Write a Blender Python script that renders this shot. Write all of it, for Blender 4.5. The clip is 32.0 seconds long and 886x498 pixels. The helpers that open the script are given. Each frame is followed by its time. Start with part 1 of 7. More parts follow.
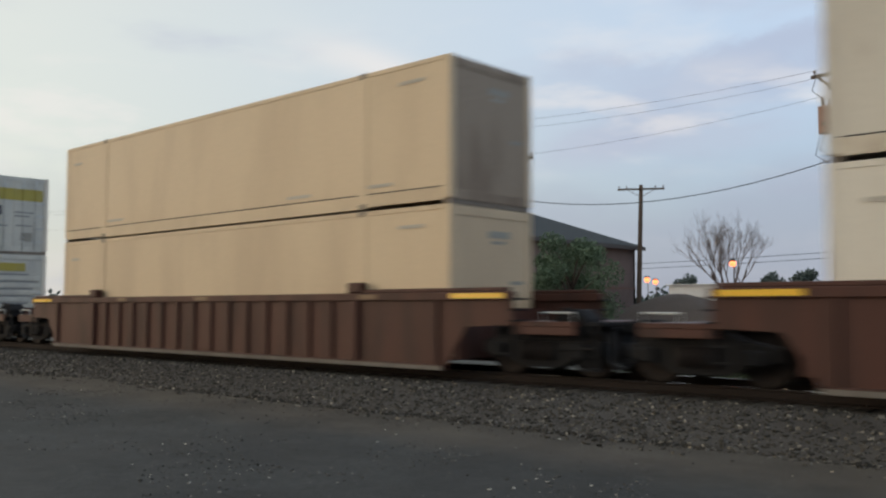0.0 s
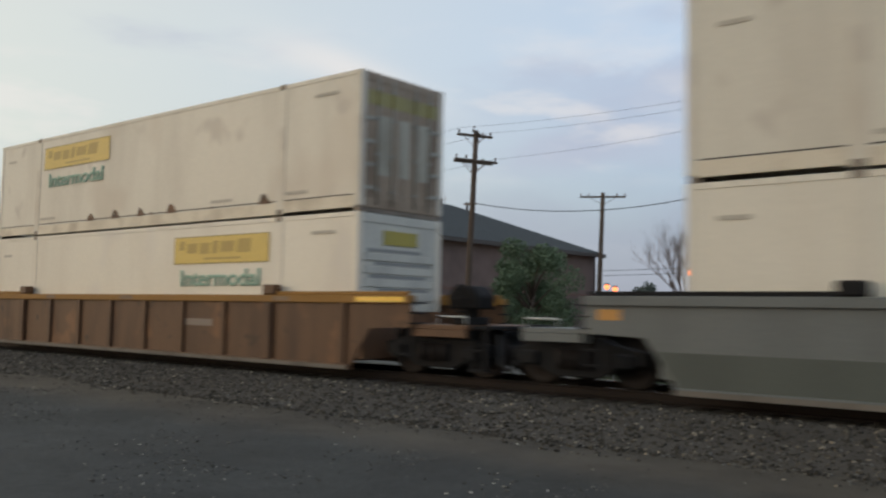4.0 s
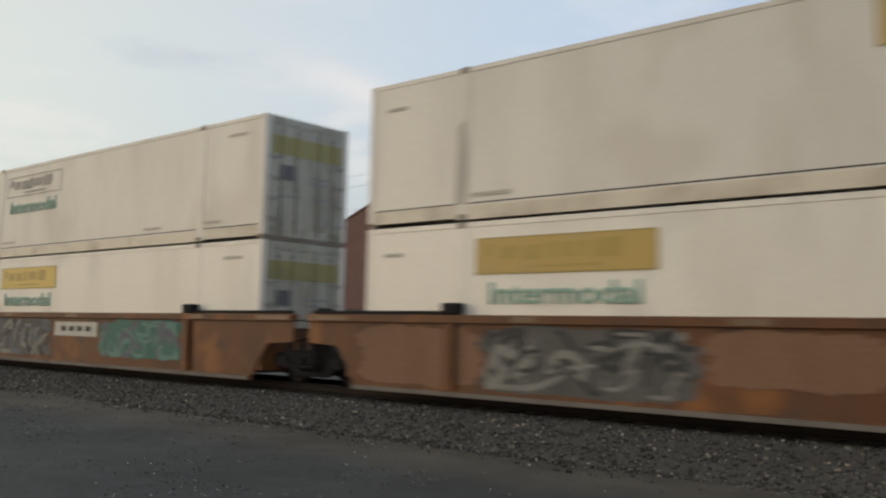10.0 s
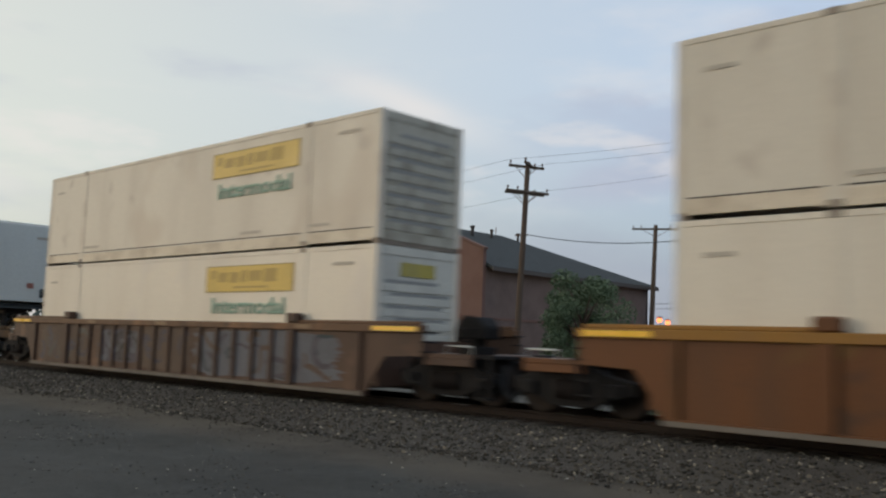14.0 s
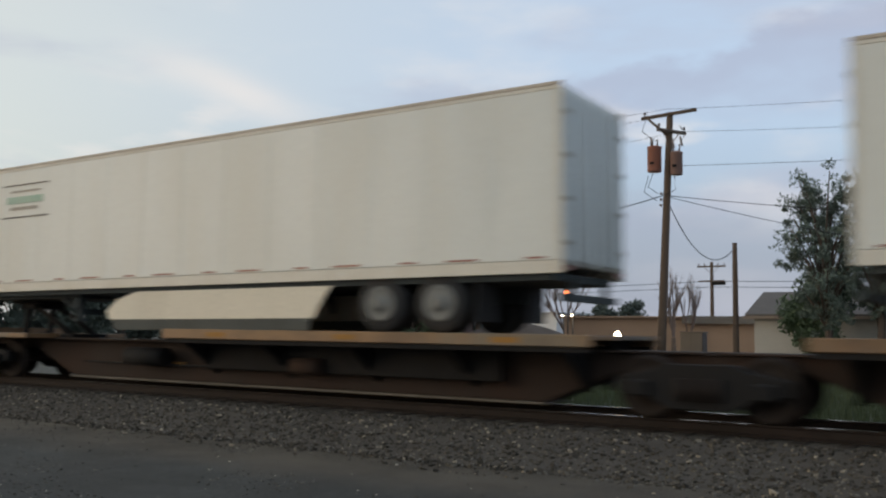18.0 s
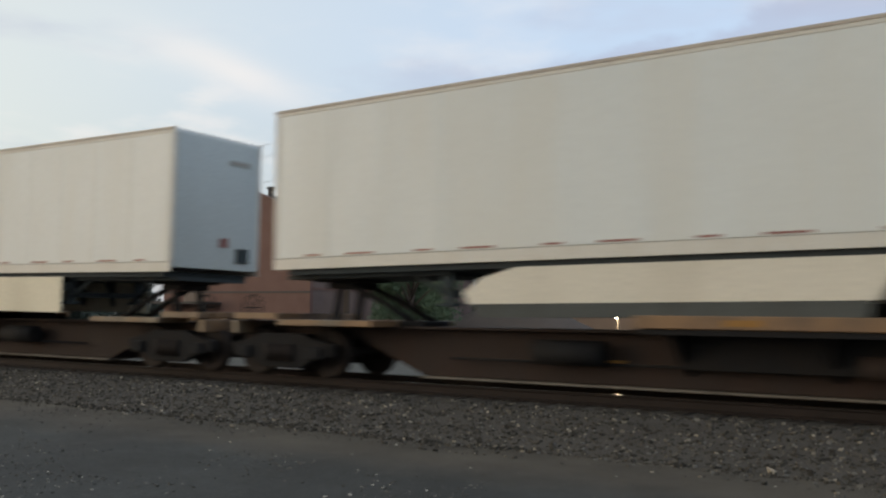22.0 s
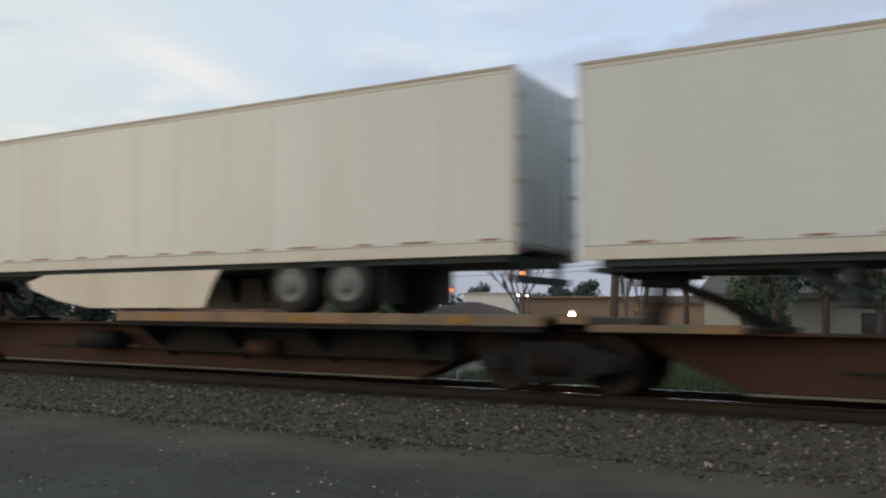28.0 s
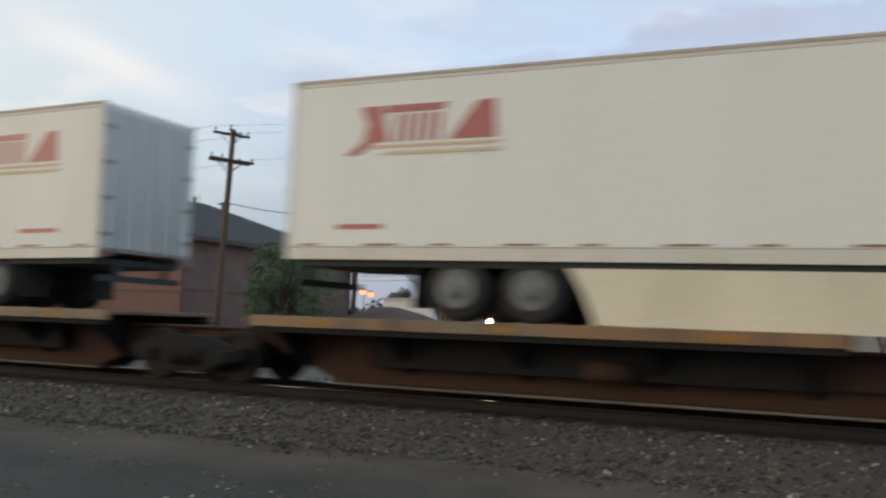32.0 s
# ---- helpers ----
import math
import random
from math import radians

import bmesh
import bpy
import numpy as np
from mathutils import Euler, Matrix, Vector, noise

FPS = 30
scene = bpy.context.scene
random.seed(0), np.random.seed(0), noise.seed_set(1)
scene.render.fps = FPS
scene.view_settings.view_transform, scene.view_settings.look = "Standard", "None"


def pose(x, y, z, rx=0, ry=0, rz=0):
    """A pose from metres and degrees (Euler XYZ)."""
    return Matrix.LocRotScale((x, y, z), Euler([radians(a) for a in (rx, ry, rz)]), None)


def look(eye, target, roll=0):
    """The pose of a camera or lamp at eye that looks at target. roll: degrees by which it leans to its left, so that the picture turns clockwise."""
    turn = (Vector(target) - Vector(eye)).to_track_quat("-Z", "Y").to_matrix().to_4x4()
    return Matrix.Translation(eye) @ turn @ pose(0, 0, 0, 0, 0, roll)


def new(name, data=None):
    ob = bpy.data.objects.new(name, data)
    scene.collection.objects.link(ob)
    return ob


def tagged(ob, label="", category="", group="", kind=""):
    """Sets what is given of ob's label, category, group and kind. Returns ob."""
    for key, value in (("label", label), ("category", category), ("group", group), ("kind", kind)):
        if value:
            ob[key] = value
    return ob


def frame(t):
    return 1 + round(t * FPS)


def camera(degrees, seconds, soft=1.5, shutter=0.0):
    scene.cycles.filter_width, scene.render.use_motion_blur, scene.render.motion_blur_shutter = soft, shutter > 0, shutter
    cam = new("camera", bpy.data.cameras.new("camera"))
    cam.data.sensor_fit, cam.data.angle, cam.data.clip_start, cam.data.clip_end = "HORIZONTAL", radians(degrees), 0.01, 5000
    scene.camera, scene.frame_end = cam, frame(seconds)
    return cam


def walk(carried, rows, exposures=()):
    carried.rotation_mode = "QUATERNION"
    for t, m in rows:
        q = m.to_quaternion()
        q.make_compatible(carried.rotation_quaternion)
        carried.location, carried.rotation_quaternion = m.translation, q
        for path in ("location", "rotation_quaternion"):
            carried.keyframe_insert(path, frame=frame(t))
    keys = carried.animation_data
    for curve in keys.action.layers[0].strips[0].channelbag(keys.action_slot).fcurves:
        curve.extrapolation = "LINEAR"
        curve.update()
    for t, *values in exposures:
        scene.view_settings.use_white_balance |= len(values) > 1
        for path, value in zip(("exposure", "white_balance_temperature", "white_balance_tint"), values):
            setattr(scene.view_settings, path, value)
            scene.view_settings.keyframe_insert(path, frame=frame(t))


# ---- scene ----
# rail top is z = 0, the track runs along x, the train rolls towards +x
EXPOSURE = 1.34
SKY_LOW = (0.88, 1.06, 1.46)
SKY_HIGH = (1.86, 2.24, 2.84)
SKY_WARM = (2.79, 2.73, 2.34)
CLOUD_DIM = (1.55, 1.66, 2.02)
CLOUD_PALE = (2.75, 2.6, 2.5)
BANK_LOW = (1.22, 1.34, 1.66)
SHELF_DIM = (1.36, 1.50, 1.92)
AFTERGLOW = (7.5, 5.1, 3.2)

# camera: held by hand beside the track, with a small step to the right near the end; seconds, yaw, pitch, roll, x, y
EYE = 1.197
AIM = [
    (0, 42.51, 3.72, -0.06, 0, 0),
    (0.5, 42.86, 3.58, -0.58, 0, 0),
    (1, 44.37, 3.52, -0.67, 0, 0),
    (1.5, 45.64, 3.67, -0.18, 0, 0),
    (2, 45.13, 3.48, -0.50, 0, 0),
    (2.5, 44.02, 3.33, -0.81, 0, 0),
    (3, 43.95, 3.35, -0.99, 0, 0),
    (3.5, 42.90, 3.56, -1.04, 0, 0),
    (4, 40.05, 3.97, -1.11, 0, 0),
    (4.5, 35.13, 4.15, -0.96, 0, 0),
    (6.5, 26.05, 4.87, -1.24, 0, 0),
    (7, 31.72, 4.76, -1.04, 0, 0),
    (7.5, 33.65, 4.76, -0.85, 0, 0),
    (8, 34.02, 5.10, -0.83, 0, 0),
    (8.5, 36.12, 5.13, -1.34, 0, 0),
    (9, 39.35, 4.96, -1.43, 0, 0),
    (9.5, 40.99, 4.84, -1.14, 0, 0),
    (10, 40.78, 5.18, -1.27, 0, 0),
    (10.5, 40.65, 5.08, -1.52, 0, 0),
    (11, 41.02, 4.54, -1.59, 0, 0),
    (11.5, 41.76, 4.58, -1.59, 0, 0),
    (12, 42.41, 4.03, -1.72, 0, 0),
    (12.5, 42.46, 4.18, -1.85, 0, 0),
    (13, 43.09, 4.94, -1.75, 0, 0),
    (13.5, 43.37, 5.51, -1.98, 0, 0),
    (14, 43.17, 5.81, -2.00, 0, 0),
    (14.5, 43.10, 5.88, -1.82, 0, 0),
    (16.5, 26.73, 6.03, -1.38, 0, 0),
    (17, 29.03, 5.98, -1.51, 0, 0),
    (17.5, 31.40, 5.75, -1.39, 0, 0),
    (18, 32.54, 5.36, -0.87, 0, 0),
    (18.5, 32.12, 5.36, -0.64, 0, 0),
    (19, 31.88, 5.82, -1.05, 0, 0),
    (19.5, 30.86, 5.03, -0.96, 0, 0),
    (20, 30.95, 4.79, -1.34, 0, 0),
    (20.5, 32.02, 4.42, -1.27, 0, 0),
    (21, 32.59, 4.82, -0.82, 0, 0),
    (21.5, 33.06, 4.87, -0.87, 0, 0),
    (22, 32.49, 4.15, -0.67, 0, 0),
    (22.5, 31.77, 3.60, -0.36, 0, 0),
    (23, 31.30, 3.70, -0.18, 0, 0),
    (23.5, 31.08, 3.85, -0.19, 0, 0),
    (24, 31.04, 3.91, -0.45, 0, 0),
    (24.5, 31.32, 4.05, -0.61, 0, 0),
    (25, 31.89, 4.30, -0.56, 0, 0),
    (25.5, 32.09, 4.54, -0.26, 0, 0),
    (26, 31.83, 4.71, -0.17, 0, 0),
    (26.5, 31.71, 4.82, -0.42, 0, 0),
    (28.5, 27.69, 3.97, -0.82, 0.26, -0.14),
    (29, 23.44, 4.88, 0.19, 0.23, -0.09),
    (29.5, 23.17, 4.79, 0.21, 0.26, -0.10),
    (30, 26.44, 4.86, -0.87, 0.38, -0.05),
    (30.5, 23.69, 4.16, -1.32, 0.37, -0.08),
    (31, 20.17, 5.99, -0.51, 0.44, -0.05),
    (31.5, 20.74, 5.75, -1.59, 0.44, -0.02),
    (32, 24.93, 4.64, -1.97, 0.35, -0.02),
]
cam = camera(51.93, 32.0, soft=2.2, shutter=0.45)
walk(cam, [(t, pose(x, y, EYE, 90 + p, r, h)) for t, h, p, r, x, y in AIM], [(t, EXPOSURE + e) for t, e in ((0, 0.02), (1, 0.12), (2, 0.08), (3, -0.03), (8, 0.0), (14, -0.08), (19, 0.0), (22, 0.11), (23.5, 0.12), (26, 0.05), (29, 0.11), (31, 0.04), (32, 0.16))])

NEAR = 12.87              # the near side of the loads
MID = NEAR + 1.295        # middle of the track
SPEED = 16.9              # metres per second
GROUND = -0.55

# ---- world and sun ----
world = bpy.data.worlds.new("dusk_sky")
scene.world = world
world.use_nodes = True
wn, wl = world.node_tree.nodes, world.node_tree.links
wn.clear()
w_out = wn.new("ShaderNodeOutputWorld")
w_bg = wn.new("ShaderNodeBackground")
sky = wn.new("ShaderNodeTexSky")
sky.sky_type = "NISHITA"
sky.sun_disc = False
sky.sun_elevation = radians(5.0)
sky.sun_rotation = radians(-135.0)
sky.air_density, sky.dust_density, sky.ozone_density = 1.0, 1.2, 1.6
w_bg.inputs["Strength"].default_value = 0.127
w_co = wn.new("ShaderNodeTexCoord")


def w_math(op, a, b=None, clamp=False):
    n = wn.new("ShaderNodeMath")
    n.operation, n.use_clamp = op, clamp
    for k, v in enumerate((a, b)):
        if isinstance(v, (int, float)):
            n.inputs[k].default_value = v
        elif v is not None:
            wl.new(v, n.inputs[k])
    return n.outputs[0]


def w_dot(v):
    n = wn.new("ShaderNodeVectorMath")
    n.operation = "DOT_PRODUCT"
    n.inputs[1].default_value = v
    wl.new(w_co.outputs["Generated"], n.inputs[0])
    return n.outputs["Value"]


def w_step(value, lo, hi):
    n = wn.new("ShaderNodeMapRange")
    n.interpolation_type = "SMOOTHSTEP"
    n.inputs["From Min"].default_value, n.inputs["From Max"].default_value = lo, hi
    wl.new(value, n.inputs["Value"])
    return n.outputs["Result"]


def w_blend(fac, a, b):
    n = wn.new("ShaderNodeMix")
    n.data_type = "RGBA"
    for k, v in (("Factor", fac), ("A", a), ("B", b)):
        if isinstance(v, tuple):
            n.inputs[k].default_value = (*v, 1)
        elif isinstance(v, (int, float)):
            n.inputs[k].default_value = v
        else:
            wl.new(v, n.inputs[k])
    return n.outputs["Result"]


# high thin overcast: pale and warm towards the set sun, blue-grey away from it
height = w_dot((0, 0, 1))
warm = w_step(w_dot((-0.75, -0.66, 0.0)), -0.45, 0.75)
veil = w_blend(w_step(height, -0.02, 0.30), SKY_LOW, SKY_HIGH)
veil = w_blend(warm, veil, SKY_WARM)
base = w_blend(0.78, sky.outputs["Color"], veil)


def w_cloud(scale, detail, lo, hi, stretch, turn):
    mp = wn.new("ShaderNodeMapping")
    mp.inputs["Scale"].default_value = stretch
    mp.inputs["Rotation"].default_value = turn
    nz = wn.new("ShaderNodeTexNoise")
    nz.inputs["Scale"].default_value = scale
    nz.inputs["Detail"].default_value = detail
    nz.inputs["Roughness"].default_value = 0.5
    wl.new(w_co.outputs["Generated"], mp.inputs["Vector"])
    wl.new(mp.outputs["Vector"], nz.inputs["Vector"])
    return w_step(nz.outputs["Fac"], lo, hi)


bank = w_cloud(2.6, 5.0, 0.48, 0.72, (1.2, 1.2, 4.5), (0.2, 0.1, 0.4))
base = w_blend(w_math("MULTIPLY", bank, 0.7), base, CLOUD_DIM)
tufts = w_cloud(4.5, 6.0, 0.52, 0.75, (1.0, 1.0, 3.0), (0.5, 0.2, 1.3))
base = w_blend(w_math("MULTIPLY", tufts, 0.35), base, CLOUD_PALE)
# low blue-grey bank with an uneven upper edge
edge = w_math("ADD", height, w_math("MULTIPLY", w_cloud(5.0, 4.0, 0.2, 0.8, (1, 1, 2), (0, 0, 0.7)), 0.07))
low = w_math("SUBTRACT", 1.0, w_step(edge, 0.13, 0.19))
base = w_blend(w_math("MULTIPLY", w_math("MULTIPLY", low, 0.6), w_math("SUBTRACT", 1.0, w_math("MULTIPLY", warm, 0.7))), base, BANK_LOW)
# the dim upper edge of a cloud bank that climbs to the right, ragged and soft below
ragged = w_math("MULTIPLY", w_math("SUBTRACT", w_cloud(7.0, 6.0, 0.1, 0.9, (1, 1, 2.2), (0.1, 0, 0.3)), 0.5), 0.10)
brim = w_math("ADD", w_dot((-0.053, -0.341, 1.0)), ragged)
shelf = w_math("MULTIPLY", w_math("SUBTRACT", 1.0, w_step(brim, -0.014, 0.012)), w_step(brim, -0.105, -0.02))
shelf = w_math("MULTIPLY", shelf, w_math("SUBTRACT", 1.0, w_step(w_dot((-0.819, 0.574, 0)), 0.80, 0.98)))
base = w_blend(w_math("MULTIPLY", shelf, 0.62), base, SHELF_DIM)
# pale breaks in the bank
breaks = w_math("MULTIPLY", w_cloud(8.0, 5.0, 0.50, 0.68, (1, 1, 3.2), (0.3, 0.1, 2.1)), w_math("MULTIPLY", w_step(height, 0.13, 0.18), w_math("SUBTRACT", 1.0, w_step(height, 0.22, 0.27))))
base = w_blend(w_math("MULTIPLY", breaks, 0.45), base, CLOUD_PALE)
# afterglow round the place where the sun went down
glowing = w_step(w_dot((-0.70, -0.70, 0.09)), 0.965, 0.998)
base = w_blend(w_math("MULTIPLY", glowing, 0.9), base, AFTERGLOW)
# one brighter wisp
along = w_math("SUBTRACT", w_dot((0.59, 0.735, -0.33)), 0.0)
across = w_math("SUBTRACT", w_dot((0.41, 0.08, 0.91)), 0.0)
wisp = w_math("ADD", w_math("POWER", w_math("DIVIDE", along, 0.085), 2.0), w_math("POWER", w_math("DIVIDE", across, 0.019), 2.0))
wisp = w_math("MULTIPLY", w_math("POWER", 2.718, w_math("MULTIPLY", wisp, -1.0)), w_step(w_dot((-0.695, 0.671, 0.259)), 0.2, 0.8))
base = w_blend(w_math("MULTIPLY", wisp, 0.65), base, CLOUD_PALE)
wl.new(base, w_bg.inputs["Color"])
wl.new(w_bg.outputs["Background"], w_out.inputs["Surface"])

sun = new("sun", bpy.data.lights.new("sun", "SUN"))
sun.data.energy = 0.16
sun.data.angle = radians(20)
sun.data.color = (1.0, 0.83, 0.63)
sun.matrix_basis = look((-55, -55, 14), (0, 0, 0))


# ---- materials ----
def mat(name, color, rough=0.6, metal=0.0, dirt=None, amount=0.4, scale=6.0, streak=1.0, bump=0.05, spread=0.12, patches=None, spec=0.5, warp=0.0):
    """A weathered surface: fine grain, broad stains (streak > 1 draws them out downwards), relief and, if given, coloured patches."""
    m = bpy.data.materials.new(name)
    m.use_nodes = True
    n, l = m.node_tree.nodes, m.node_tree.links
    b = n["Principled BSDF"]
    b.inputs["Metallic"].default_value = metal
    b.inputs["Specular IOR Level"].default_value = spec
    co = n.new("ShaderNodeTexCoord")
    info = n.new("ShaderNodeObjectInfo")
    add = n.new("ShaderNodeVectorMath")
    add.operation = "MULTIPLY_ADD"
    add.inputs[1].default_value = (1, 1, 1.0 / streak)
    off = n.new("ShaderNodeMath")
    off.operation = "MULTIPLY"
    off.inputs[1].default_value = 37.0
    l.new(info.outputs["Random"], off.inputs[0])
    l.new(co.outputs["Object"], add.inputs[0])
    l.new(off.outputs[0], add.inputs[2])
    big = n.new("ShaderNodeTexNoise")
    big.inputs["Scale"].default_value = scale * 0.22
    big.inputs["Detail"].default_value = 4.0
    fine = n.new("ShaderNodeTexNoise")
    fine.inputs["Scale"].default_value = scale * 4
    fine.inputs["Detail"].default_value = 6.0
    fine.inputs["Roughness"].default_value = 0.7
    l.new(add.outputs[0], big.inputs["Vector"])
    l.new(co.outputs["Object"], fine.inputs["Vector"])
    shade = n.new("ShaderNodeMapRange")
    shade.inputs["From Min"].default_value, shade.inputs["From Max"].default_value = 0.3, 0.7
    shade.inputs["To Min"].default_value, shade.inputs["To Max"].default_value = 1 - spread, 1 + spread
    l.new(fine.outputs["Fac"], shade.inputs["Value"])
    mul = n.new("ShaderNodeMix")
    mul.data_type, mul.blend_type = "RGBA", "MULTIPLY"
    mul.inputs["Factor"].default_value = 1.0
    mul.inputs["A"].default_value = (*color, 1)
    l.new(shade.outputs["Result"], mul.inputs["B"])
    last = mul.outputs["Result"]
    if patches:
        for k, (pc, lo, ps) in enumerate(patches):
            pn = n.new("ShaderNodeTexNoise")
            pn.inputs["Scale"].default_value = ps
            pn.inputs["Detail"].default_value = 2.0
            sh = n.new("ShaderNodeVectorMath")
            sh.operation = "ADD"
            sh.inputs[1].default_value = (17.3 * k + 3, 5.1 * k, 9.7 * k)
            l.new(co.outputs["Object"], sh.inputs[0])
            l.new(sh.outputs[0], pn.inputs["Vector"])
            rp = n.new("ShaderNodeValToRGB")
            rp.color_ramp.elements[0].position, rp.color_ramp.elements[1].position = lo, lo + 0.08
            l.new(pn.outputs["Fac"], rp.inputs["Fac"])
            mx = n.new("ShaderNodeMix")
            mx.data_type = "RGBA"
            mx.inputs["B"].default_value = (*pc, 1)
            l.new(rp.outputs["Color"], mx.inputs["Factor"])
            l.new(last, mx.inputs["A"])
            last = mx.outputs["Result"]
    if dirt:
        rp = n.new("ShaderNodeValToRGB")
        rp.color_ramp.elements[0].position, rp.color_ramp.elements[1].position = 0.45, 0.75
        rp.color_ramp.elements[1].color = (amount, amount, amount, 1)
        l.new(big.outputs["Fac"], rp.inputs["Fac"])
        mx = n.new("ShaderNodeMix")
        mx.data_type = "RGBA"
        mx.inputs["B"].default_value = (*dirt, 1)
        l.new(rp.outputs["Color"], mx.inputs["Factor"])
        l.new(last, mx.inputs["A"])
        last = mx.outputs["Result"]
    l.new(last, b.inputs["Base Color"])
    rr = n.new("ShaderNodeMapRange")
    rr.inputs["To Min"].default_value, rr.inputs["To Max"].default_value = max(0.05, rough - 0.12), min(1.0, rough + 0.12)
    l.new(big.outputs["Fac"], rr.inputs["Value"])
    l.new(rr.outputs["Result"], b.inputs["Roughness"])
    if bump:
        bp = n.new("ShaderNodeBump")
        bp.inputs["Strength"].default_value = 0.5
        bp.inputs["Distance"].default_value = bump * 0.1
        l.new(fine.outputs["Fac"], bp.inputs["Height"])
        l.new(bp.outputs["Normal"], b.inputs["Normal"])
        if warp:
            # thin sheet that is not quite flat: long upright waves
            wv = n.new("ShaderNodeTexNoise")
            wv.inputs["Scale"].default_value = 1.0
            wv.inputs["Detail"].default_value = 1.5
            st = n.new("ShaderNodeVectorMath")
            st.operation = "MULTIPLY_ADD"
            st.inputs[1].default_value = (1.1, 1.1, 0.5)
            l.new(co.outputs["Object"], st.inputs[0])
            l.new(off.outputs[0], st.inputs[2])
            l.new(st.outputs[0], wv.inputs["Vector"])
            wb = n.new("ShaderNodeBump")
            wb.inputs["Strength"].default_value = 1.0
            wb.inputs["Distance"].default_value = warp
            l.new(wv.outputs["Fac"], wb.inputs["Height"])
            l.new(wb.outputs["Normal"], bp.inputs["Normal"])
    return m


def glow(name, color, strength):
    m = bpy.data.materials.new(name)
    m.use_nodes = True
    b = m.node_tree.nodes["Principled BSDF"]
    b.inputs["Base Color"].default_value = (*color, 1)
    b.inputs["Emission Color"].default_value = (*color, 1)
    b.inputs["Emission Strength"].default_value = strength
    return m


